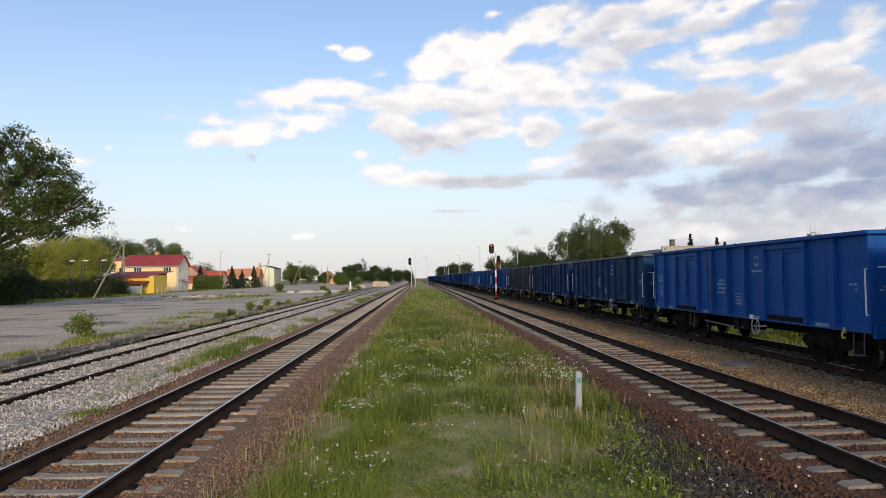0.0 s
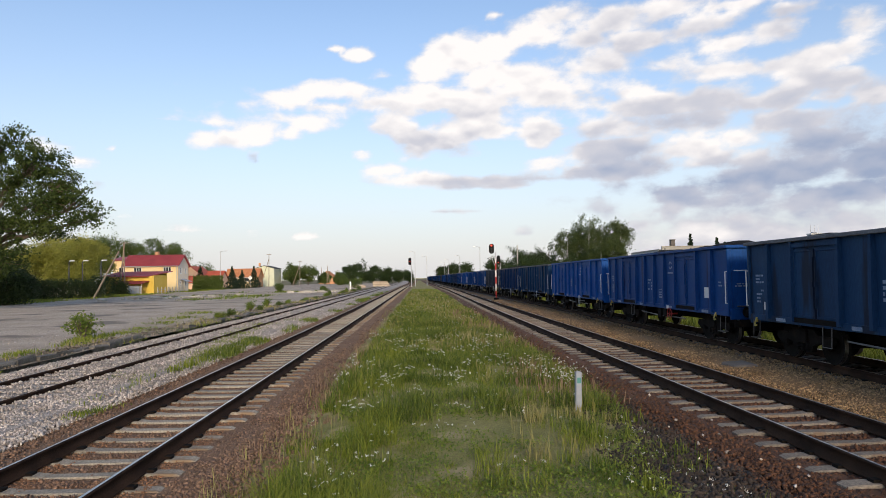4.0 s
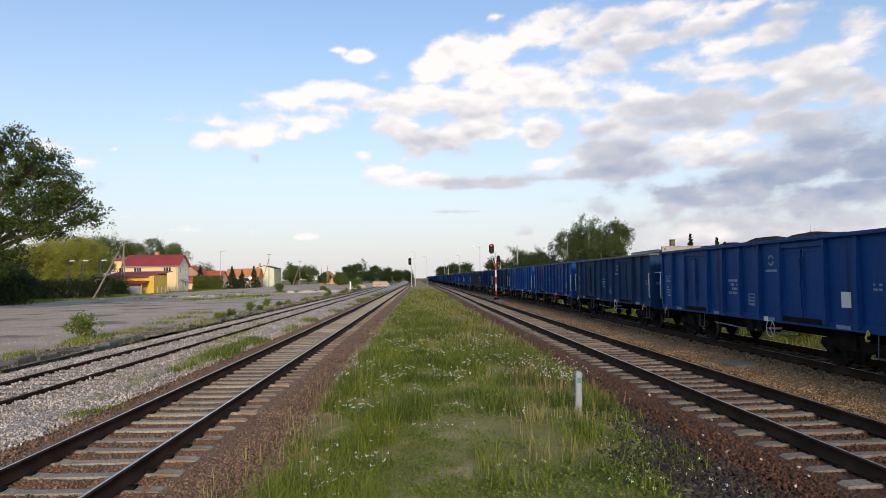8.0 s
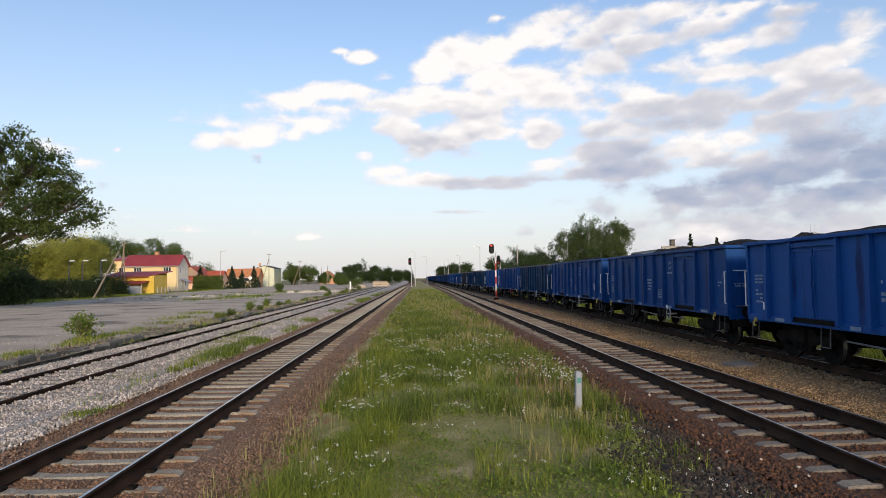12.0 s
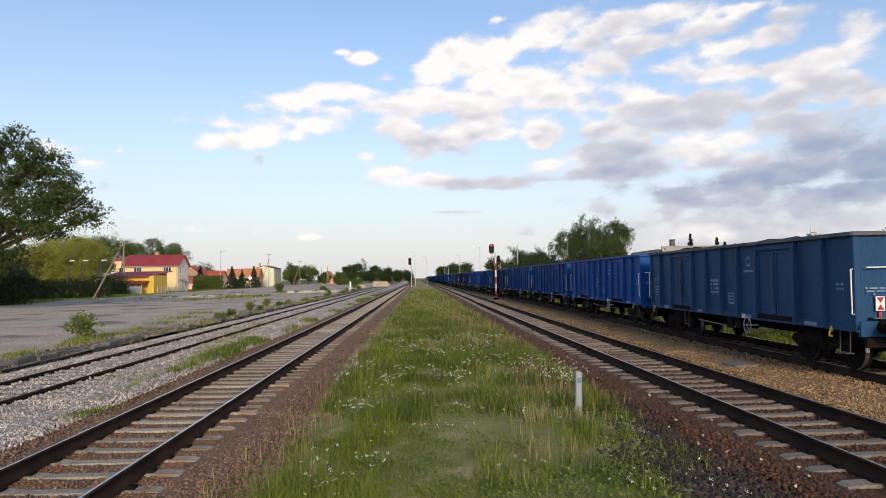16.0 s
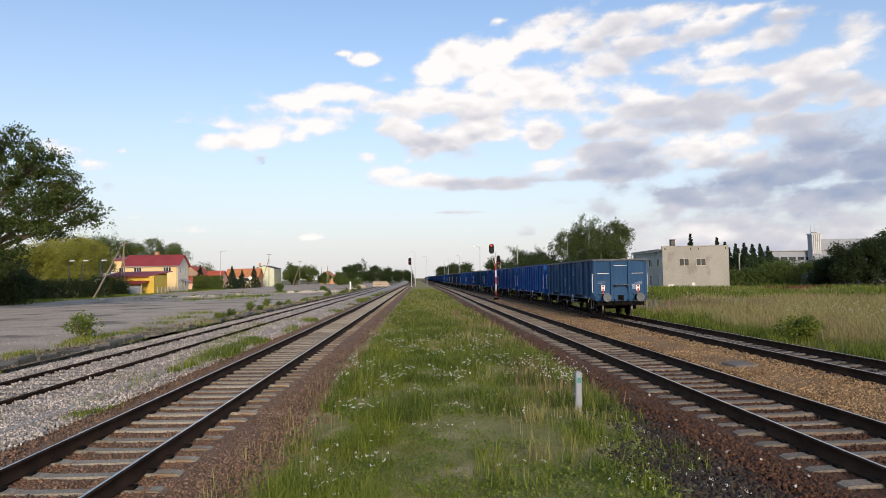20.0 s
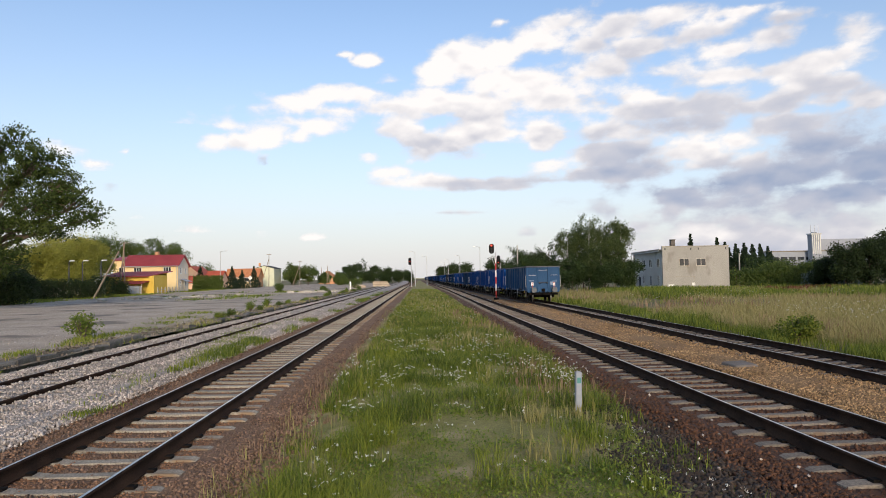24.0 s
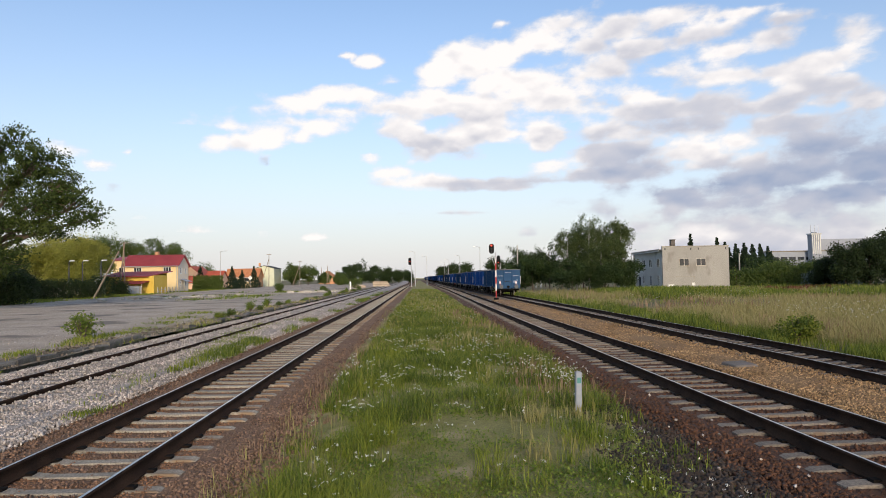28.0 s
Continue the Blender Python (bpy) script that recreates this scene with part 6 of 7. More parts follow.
def greenery():
    for i, (x, y, n, h) in enumerate(((-1.60, 11.9, 15, 0.28), (-1.78, 12.4, 6, 0.32), (0.18, 12.1, 8, 0.22), (-1.25, 15.6, 16, 0.30), (-0.85, 16.3, 13, 0.34), (-1.02, 8.6, 7, 0.24), (-0.15, 9.9, 5, 0.34),
                                      (-1.45, 8.8, 6, 0.26), (-1.2, 7.3, 6, 0.22), (1.75, 25.0, 20, 0.36), (1.1, 23.2, 16, 0.34), (-2.6, 26.5, 20, 0.36), (-1.7, 23.8, 15, 0.34), (-0.7, 23.4, 14, 0.34), (2.15, 7.9, 5, 0.14),
                                      (-0.55, 13.2, 7, 0.26), (0.6, 17.4, 9, 0.30), (1.5, 16.2, 7, 0.26), (-0.2, 19.5, 12, 0.32), (0.9, 8.6, 4, 0.16))):
        yarrow(x, y, n, h, 600 + 3 * i)
    L, R = (lambda y: track_b(y) + 2.35), (lambda y: track_c(y) - 2.1 - 0.16 * max(0, 14 - y))
    blades("turf_grass", L, R, 5.5, 17, 90000, 0.015, 0.07, GRASS, "short trodden grass between the tracks", 401, strip_z, 1.6, 0.004, 1.0, -0.12, 2.2)
    blades("turf_grass", L, R, 15, 150, 120000, 0.03, 0.13, GRASS, "short green grass between the tracks", 417, strip_z, 1.6, 0.0042, 1.1, -0.24, 1.5)
    blades("tall_grass", L, R, 11, 120, 40000, 0.10, 0.42, GRASS_DEEP, "tall green grass between the tracks", 402, strip_z, 1.7, 0.0045, 0.8, 0.10, 2.0)
    blades("tall_grass", L, lambda y: R(y) - 0.3, 17, 46, 26000, 0.16, 0.46, GRASS_DEEP, "rank green belt of grass and yarrow", 415, strip_z, 1.3, 0.0042, 0.45, -0.04, 1.9)
    blades("tall_grass", L, R, 5.5, 12, 3500, 0.06, 0.20, GRASS_DEEP, "loose green tussocks in the short turf", 416, strip_z, 1.5, 0.0042, 0.9, 0.2, 1.3)
    blades("tall_grass", lambda y: track_b(y) + 2.5, lambda y: track_b(y) + 3.9, 5.5, 60, 12000, 0.14, 0.44, GRASS, "tall green grass at the turf's edge", 403, strip_z, 1.9, 0.0045, 0.7, -0.02, 1.8)
    blades("dry_grass", lambda y: track_b(y) + 1.8, lambda y: track_b(y) + 3.2, 5.5, 50, 500, 0.2, 0.5, STRAW, "straw-coloured grass stems", 404, strip_z, 1.9, 0.004, 0.7, -0.05, 0.4, True)
    blades("dry_grass", lambda y: track_c(y) - 4.6, lambda y: track_c(y) - 2.3, 9, 60, 1200, 0.2, 0.5, STRAW, "straw-coloured grass stems", 405, strip_z, 1.9, 0.004, 0.7, 0.05, 0.4, True)
    blades("dry_grass", L, R, 22, 120, 5000, 0.15, 0.40, HAY, "pale seeding grass in the far turf", 418, strip_z, 1.5, 0.0035, 0.5, -0.15, 1.0, True)
    blades("reddish_grass", lambda y: track_c(y) - 3.9, lambda y: track_c(y) - 2.0, 13, 50, 1900, 0.16, 0.38, PINK_GRASS, "fine reddish seeding grass", 406, strip_z, 1.8, 0.004, 0.7, -0.1, 0.4, True)
    blades("tall_grass", lambda y: track_c(y) - 4.8 - 0.1 * max(0, 14 - y), lambda y: track_c(y) - 2.3 - 0.22 * max(0, 14 - y), 5.5, 40, 9000, 0.14, 0.40, GRASS, "tall green grass along the track", 407, strip_z, 1.9, 0.0045, 0.7, 0.02, 1.8)
    rs = random.Random(77)
    pts = []
    for i in range(5200):
        y = 5.6 * (40 / 5.6) ** rs.random()
        x = L(y) + (R(y) - L(y)) * rs.random()
        if noise.noise((x * 0.8, y * 0.6, 9.0)) > -0.08:
            pts.append((x, y, strip_z(x, y) + rs.uniform(0.01, 0.09)))
    tagged(hang("weeds", leaves_mesh("weeds", pts, 0.06, 10, 0.030, 78, 0.5), HERB), "low broad-leaved weeds in the turf", "weeds", kind="stuff")
    flower_heads("white_flowers", L, R, 6.5, 70, 1100, 0.16, 0.38, 0.014, "white yarrow flowers in the turf", 411, -0.08, 1.1, 0.32)
    flower_heads("white_flowers", L, R, 14, 110, 2600, 0.2, 0.40, 0.019, "white yarrow flowers in the turf", 412, -0.08, 0.9, 0.16)
    flower_heads("yellow_flowers", L, R, 20, 80, 120, 0.2, 0.4, 0.02, "small yellow flowers in the turf", 413, -0.08, 0.4, 0.1, YELLOW_PETAL)
    blades("edge_weeds", lambda y: track_c(y) - 3.6, lambda y: track_c(y) - 2.2, 5.5, 16, 1500, 0.06, 0.22, GRASS_DEEP, "sparse weeds on the dark stones", 408, -0.12, 1.9, 0.006, 1.2, 0.12, 0.8)
    flower_heads("white_flowers", lambda y: track_c(y) - 3.6, lambda y: track_c(y) - 2.4, 5.8, 12, 130, 0.02, 0.14, 0.016, "small white daisies on the dark stones", 414, -0.10, 1.3, 0.05)
    blades("edge_weeds", lambda y: track_b(y) + 1.6, lambda y: track_b(y) + 2.5, 5.5, 40, 700, 0.08, 0.33, PINK_GRASS, "thin reddish stems at the ballast edge", 409, strip_z, 1.9, 0.003, 0.8, 0.0, 0.5, True)
    # the meadow beyond the goods line
    ML, MR = (lambda y: track_d(y) + 2.3), (lambda y: track_d(y) + 8 + 0.75 * y)
    blades("meadow_grass", ML, MR, 12, 125, 62000, 0.16, 0.52, GRASS, "green meadow grass", 421, GROUND, 1.5, 0.0050, 0.16, -0.25, 1.3)
    blades("meadow_dry_grass", lambda y: track_d(y) + 3.4, MR, 16, 110, 105000, 0.32, 0.86, HAY, "tall dry straw-coloured meadow grass", 422, GROUND, 1.5, 0.0028, 0.16, -0.12, 1.2, True)
    blades("meadow_seed_heads", lambda y: track_d(y) + 4.2, MR, 18, 110, 13000, 0.45, 0.92, PINK_GRASS, "pinkish seeding grass in the meadow", 427, GROUND, 1.5, 0.0036, 0.13, 0.08, 0.8, True)
    blades("meadow_grass", lambda y: track_d(y) + 1.7, lambda y: track_d(y) + 5.2, 12, 110, 26000, 0.2, 0.66, GRASS_DEEP, "deep green grass along the goods line", 423, GROUND, 1.6, 0.006, 0.4, -0.1, 1.1)
    blades("meadow_weeds", lambda y: 22 + 0.0 * y, lambda y: 8 + 0.6 * y, 68, 112, 26000, 0.5, 1.15, GRASS_DEEP, "rank green weeds at the meadow's far side", 424, GROUND, 1.3, 0.009, 0.12, -0.25, 0.4)
    blades("dock_weeds", lambda y: 46, lambda y: 55, 90, 98, 1300, 0.5, 0.95, DOCK, "rust-red seeding dock plants at the meadow's far side", 426, GROUND, 1.3, 0.012, 0.3, -0.1, 0.4, True)
    flower_heads("meadow_flowers", ML, MR, 20, 100, 2600, 0.5, 0.85, 0.028, "pale flower heads in the meadow", 425, GROUND, 0.15, 0.12)
    tufts = spots_of(((-6.58, 12.3, 160, 0.22, 0.14), (-6.45, 12.7, 140, 0.25, 0.13), (-6.3, 13.2, 60, 0.2, 0.10), (-7.15, 18.1, 130, 0.25, 0.34), (-7.1, 19.0, 160, 0.35, 0.36), (-7.3, 20.2, 160, 0.4, 0.34), (-7.7, 22.0, 200, 0.5, 0.34),
                          (-7.9, 23.6, 200, 0.5, 0.32), (-8.3, 25.4, 260, 0.6, 0.32), (-8.6, 27.4, 260, 0.6, 0.3), (-8.9, 29.6, 260, 0.7, 0.3), (-9.2, 32.4, 240, 0.7, 0.3), (-9.6, 35.5, 220, 0.7, 0.3),
                          (-13.5, 19.9, 220, 0.6, 0.32), (-13.5, 21.2, 260, 0.55, 0.38), (-13.6, 22.3, 200, 0.5, 0.34), (-13.5, 24.8, 200, 0.6, 0.30), (-13.9, 26.0, 300, 0.6, 0.40), (-14.2, 27.2, 300, 0.6, 0.42), (-14.2, 28.6, 260, 0.6, 0.42),
                          (-14.2, 30.2, 240, 0.7, 0.34), (-14.6, 33.0, 160, 0.7, 0.3), (-15.3, 37.0, 200, 0.9, 0.34), (-16.2, 42.0, 240, 1.2, 0.4), (-17.4, 48.0, 240, 1.3, 0.4)), 91)
    tufts = [(x, y, h * (0.6 if x < track_a(y) - 2.3 else 0.85)) for x, y, h in tufts]
    tuft_mesh("grass_tufts", tufts, GRASS, "fresh green grass tufts in the stones and by the kerb", 91, lambda x, y: 0.12 if x < track_a(y) - 2.3 else 0.0)
    # denser clumps that give the turf its uneven top
    def scatter(n, y0, y1, left, right, size, h0, h1, seed, far=0.02):
        rnd = random.Random(seed)
        out = []
        for i in range(n):
            y = y0 * (y1 / y0) ** rnd.random()
            x = left(y) + (right(y) - left(y)) * rnd.random()
            if all(((x - bx) / br) ** 2 + ((y - by) / (1.7 * br)) ** 2 > 1.3 for bx, by, br in BARE):
                low = 0.45 if y < 13 and left(y) + 1.3 < x < right(y) - 1.3 else 1.0
                out.append((x, y, int(rnd.uniform(30, 110) * low), size * rnd.uniform(0.5, 1.4) * (1 + far * y), rnd.uniform(h0, h1) * low))
        return out
    tuft_mesh("grass_clumps", spots_of(scatter(150, 6, 60, L, R, 0.16, 0.18, 0.46, 92), 92), GRASS_DEEP, "dark green grass clumps in the turf", 92, strip_z)
    tuft_mesh("grass_clumps", spots_of(scatter(90, 6, 60, L, R, 0.14, 0.14, 0.36, 93), 93), GRASS, "bright green grass clumps in the turf", 93, strip_z)
    tuft_mesh("grass_clumps", spots_of(scatter(26, 9, 40, lambda y: track_c(y) - 4.4, lambda y: track_c(y) - 2.6, 0.12, 0.25, 0.5, 94), 94), STRAW, "yellowing grass clumps by the track", 94, strip_z)
    tuft_mesh("dry_weeds", spots_of(scatter(22, 8, 30, lambda y: track_b(y) + 1.9, lambda y: track_b(y) + 2.7, 0.10, 0.3, 0.6, 95), 95, 0.25), PINK_GRASS, "thin brown weeds on the ballast shoulder", 95, strip_z)
    # tufts on the grey stone, along the siding and the yard
    G = lambda x, y: -0.05
    blades("stone_tufts", lambda y: track_b(y) - 2.6, lambda y: track_b(y) - 1.7, 8, 130, 26000, 0.08, 0.30, GRASS_DEEP, "grass tufts between the tracks' stones", 431, G, 1.6, 0.006, 0.4, 0.1, 0.8)
    blades("stone_tufts", lambda y: track_a(y) + 1.0, lambda y: track_b(y) - 2.2, 8, 120, 9000, 0.06, 0.22, GRASS, "grass tufts in grey stone", 432, G, 1.6, 0.008, 0.5, 0.30, 0.7)
    blades("yard_edge_grass", lambda y: track_a(y) - 4.4, lambda y: track_a(y) - 2.0, 12, 160, 9000, 0.04, 0.13, GRASS_DEEP, "weedy grass along the yard's broken edge", 433, 0.12, 1.6, 0.008, 0.45, 0.12, 0.7)
    blades("yard_edge_grass", lambda y: track_a(y) - 4.0, lambda y: track_a(y) - 2.2, 14, 130, 3500, 0.12, 0.35, STRAW, "dry weeds along the yard's broken edge", 434, 0.12, 1.6, 0.005, 0.35, 0.1, 0.5, True)
    blades("verge_grass", lambda y: -62 - 0.05 * (y - 60), lambda y: -46.5 - 0.10 * max(0, y - 66), 62, 190, 9000, 0.15, 0.4, GRASS, "mown grass verge behind the yard", 435, 0.11, 1.5, 0.012, 0.2, -0.4, 0.5)
    blades("island_grass", lambda y: -42, lambda y: -24, 78, 135, 5000, 0.1, 0.32, GRASS_DEEP, "weeds on broken islands in the yard", 436, 0.10, 1.4, 0.012, 0.16, 0.22, 0.5)


# ---- buildings ----
def window(parent, face, u, z, w, h, panes=2, base=0.0, frame_mat=None, sill=True, glass=None):
    """A framed window on a wall. face: 'front' (looks to -y, at y=base), 'left' (-x, at x=base), 'right' (+x)."""
    def put(a0, a1, d0, d1, z0, z1, bm):
        if face == "front":
            return box(bm, a0, a1, base - d1, base - d0, z0, z1)
        s = -1 if face == "left" else 1
        return box(bm, min(base + s * d0, base + s * d1), max(base + s * d0, base + s * d1), a0, a1, z0, z1)
    fm = frame_mat or WHITE
    bm = bmesh.new()
    t = 0.065
    put(u - w / 2, u + w / 2, -0.02, 0.05, z - h / 2, z - h / 2 + t, bm)
    put(u - w / 2, u + w / 2, -0.02, 0.05, z + h / 2 - t, z + h / 2, bm)
    put(u - w / 2, u - w / 2 + t, -0.02, 0.05, z - h / 2, z + h / 2, bm)
    put(u + w / 2 - t, u + w / 2, -0.02, 0.05, z - h / 2, z + h / 2, bm)
    for i in range(1, panes):
        c = u - w / 2 + w * i / panes
        put(c - 0.05, c + 0.05, -0.02, 0.045, z - h / 2, z + h / 2, bm)
    win = part("window", bm, fm, parent)
    for i in range(panes):
        a, b = u - w / 2 + w * i / panes, u - w / 2 + w * (i + 1) / panes
        part("pane", put(a + 0.05, b - 0.05, -0.02, 0.012, z - h / 2 + t, z + h / 2 - t, bmesh.new()), glass or GLASS, win)
    if sill:
        part("sill", put(u - w / 2 - 0.08, u + w / 2 + 0.08, 0.0, 0.14, z - h / 2 - 0.06, z - h / 2, bmesh.new()), fm, win)
    return win


def roof_slab(pts, thick):
    """A sloped slab on four corners, thickened downwards."""
    bm = bmesh.new()
    a = [bm.verts.new(p) for p in pts]
    b = [bm.verts.new((p[0], p[1], p[2] - thick)) for p in pts]
    bm.faces.new(a)
    bm.faces.new(b[::-1])
    for i in range(4):
        bm.faces.new((a[i], b[i], b[(i + 1) % 4], a[(i + 1) % 4]))
    bmesh.ops.recalc_face_normals(bm, faces=bm.faces[:])
    return bm


def gabled(name, label, x0, x1, y0, y1, eave, ridge, wall_mat, gable_mat, roof_mat, over=0.5, seams=0, along="x"):
    """A house with its ridge along x or y; the walls are shells with thickness."""
    h = thing(name, pose(0, 0, GROUND), label, "house")
    t = 0.3
    part("wall", boxed(x0, x1, y0, y0 + t, 0, eave), wall_mat, h)
    part("wall", boxed(x0, x1, y1 - t, y1, 0, eave), wall_mat, h)
    if along == "x":
        ym = (y0 + y1) / 2
        for a, b in ((x0, x0 + t), (x1 - t, x1)):
            bm = prism(bmesh.new(), [(y0 + t, 0), (y1 - t, 0), (y1 - t, eave), (ym, ridge - 0.2), (y0 + t, eave)], a, b, "x")
            part("gable_wall", bm, gable_mat, h)
        k = (ridge - eave) / (ym - y0)
        part("roof", roof_slab([(x0 - over, y0 - over, eave - over * k), (x1 + over, y0 - over, eave - over * k), (x1 + over, ym, ridge), (x0 - over, ym, ridge)], 0.16), roof_mat, h)
        part("roof", roof_slab([(x0 - over, ym, ridge), (x1 + over, ym, ridge), (x1 + over, y1 + over, eave - over * k), (x0 - over, y1 + over, eave - over * k)], 0.16), roof_mat, h)
        if seams:
            bm = bmesh.new()
            for i in range(seams + 1):
                x = x0 - over + (x1 - x0 + 2 * over) * i / seams
                tube(bm, [(x, y0 - over, eave - over * k + 0.02), (x, ym, ridge + 0.02)], 0.035, 4)
            part("roof_seams", bm, roof_mat, h)
        part("gutter", tube(bmesh.new(), [(x0 - over, y0 - over - 0.06, eave - over * k - 0.06), (x1 + over, y0 - over - 0.06, eave - over * k - 0.06)], 0.07, 6), GALV, h)
    else:
        xm = (x0 + x1) / 2
        for a, b in ((y0 + 0.001, y0 + t), (y1 - t, y1 - 0.001)):
            part("gable_wall", prism(bmesh.new(), [(x0, eave), (x1, eave), (xm, ridge - 0.2)], a, b, "y"), gable_mat, h)
        for a, b in ((x0, x0 + t), (x1 - t, x1)):
            part("wall", boxed(a, b, y0 + t, y1 - t, 0, eave), wall_mat, h)
        k = (ridge - eave) / (xm - x0)
        part("roof", roof_slab([(x0 - over, y0 - over, eave - over * k), (xm, y0 - over, ridge), (xm, y1 + over, ridge), (x0 - over, y1 + over, eave - over * k)], 0.16), roof_mat, h)
        part("roof", roof_slab([(xm, y0 - over, ridge), (x1 + over, y0 - over, eave - over * k), (x1 + over, y1 + over, eave - over * k), (xm, y1 + over, ridge)], 0.16), roof_mat, h)
    return h


def yellow_house():
    h = gabled("yellow_house", "cream-yellow two-storey house with a red metal roof", -70.4, -58.6, 150, 156.4, 6.4, 8.65, CREAM_WALL, PALE_WALL, RED_ROOF, 0.45, 24)
    for u in (-67.4, -60.9):
        window(h, "front", u + 0.0, 5.2, 1.7, 1.25, 3, 150.0)
    for v in (151.7, 154.6):
        window(h, "right", v, 5.0, 0.9, 1.3, 2, -58.6)
        window(h, "right", v, 2.2, 0.9, 1.3, 2, -58.6)
    part("downpipe", tube(bmesh.new(), [(-58.85, 149.9, 6.1), (-58.85, 149.9, 0)], 0.06, 6), GALV, h)
    part("wall_plinth", boxed(-70.5, -58.5, 149.92, 149.99, 0, 0.5), CONCRETE, h)
    ch = part("chimney", boxed(-65.0, -64.2, 153.2, 154.0, 8.3, 9.3, bevel=0.03), ORANGE_WALL, h)
    part("chimney_cap", boxed(-65.1, -64.1, 153.1, 154.1, 9.3, 9.4), CONCRETE, ch)
    part("awning", roof_slab([(-58.6, 151.2, 3.2), (-56.9, 151.2, 2.6), (-56.9, 154.2, 2.6), (-58.6, 154.2, 3.2)], 0.06), BOARD, h, "pale blue sloped porch awning")
    part("awning_post", tube(bmesh.new(), [(-57.0, 151.3, 0), (-57.0, 151.3, 2.6)], 0.05, 6), GALV, h)
    # the set-back wing
    w = thing("house_wing", pose(0, 0, GROUND), "cream-yellow set-back house wing with a red roof", "house")
    part("wall", boxed(-74.0, -70.45, 152.5, 157.0, 0, 7.5), CREAM_WALL, w)
    part("roof", roof_slab([(-74.3, 152.0, 7.6), (-70.4, 152.0, 7.6), (-70.4, 157.2, 8.5), (-74.3, 157.2, 8.5)], 0.16), RED_ROOF, w)
    window(w, "front", -72.2, 5.3, 1.0, 1.3, 2, 152.5)


def garage():
    g = thing("garage", pose(0, 0, GROUND), "bright yellow garage with a dark red sheet roof", "garage")
    part("wall", boxed(-66.0, -56.6, 133.0, 133.3, 0, 3.75), BRIGHT_WALL, g)
    part("wall", boxed(-56.9, -56.6, 133.3, 139.0, 0, 3.9), BRIGHT_WALL, g)
    part("wall", boxed(-66.0, -65.7, 133.3, 139.0, 0, 3.9), BRIGHT_WALL, g)
    part("wall", boxed(-66.0, -56.6, 139.0, 139.3, 0, 4.4), BRIGHT_WALL, g)
    part("roof", roof_slab([(-66.6, 132.2, 3.75), (-57.6, 132.2, 3.75), (-55.6, 139.8, 4.75), (-66.6, 139.8, 4.75)], 0.14), RED_ROOF, g)
    bm = bmesh.new()
    for i in range(18):
        x = -66.4 + 0.5 * i
        tube(bm, [(x, 132.2, 3.77), (x + 0.06, 139.8, 4.77)], 0.03, 4)
    part("roof_seams", bm, RED_ROOF, g)
    part("canopy", roof_slab([(-63.6, 130.2, 2.35), (-57.6, 130.2, 2.35), (-57.4, 133.0, 2.85), (-63.6, 133.0, 2.85)], 0.1), RED_ROOF, g, "lower dark red canopy")
    for x in (-63.4, -60.5, -57.8):
        part("canopy_post", boxed(x - 0.06, x + 0.06, 130.3, 130.42, 0, 2.3), WOOD, g)
    for i in range(11):
        x = -63.3 + 0.5 * i
        part("board", boxed(x, x + 0.46, 130.55, 130.6, 0.05, 1.9), BOARD, g)


def fence():
    f = thing("garden_fence", pose(0, 0, GROUND), "low garden fence with pale posts before the yellow house", "fence")
    me = mesh_of("post", boxed(-0.09, 0.09, -0.09, 0.09, 0, 1.5, bevel=0.02))
    y = 132.0
    for i in range(9):
        hang("post", me, PALE_CONCRETE if i < 6 else WOOD, f, pose(-55.4 - 0.22 * i, y + 2.3 * i, 0))
    for i in range(8):
        a = Vector((-55.4 - 0.22 * i, y + 2.3 * i, 0))
        b = Vector((-55.4 - 0.22 * (i + 1), y + 2.3 * (i + 1), 0))
        for z in (0.35, 0.7, 1.05):
            part("rail_wire", rod(a + Vector((0, 0, z)), b + Vector((0, 0, z)), 0.02, 4), GALV, f)


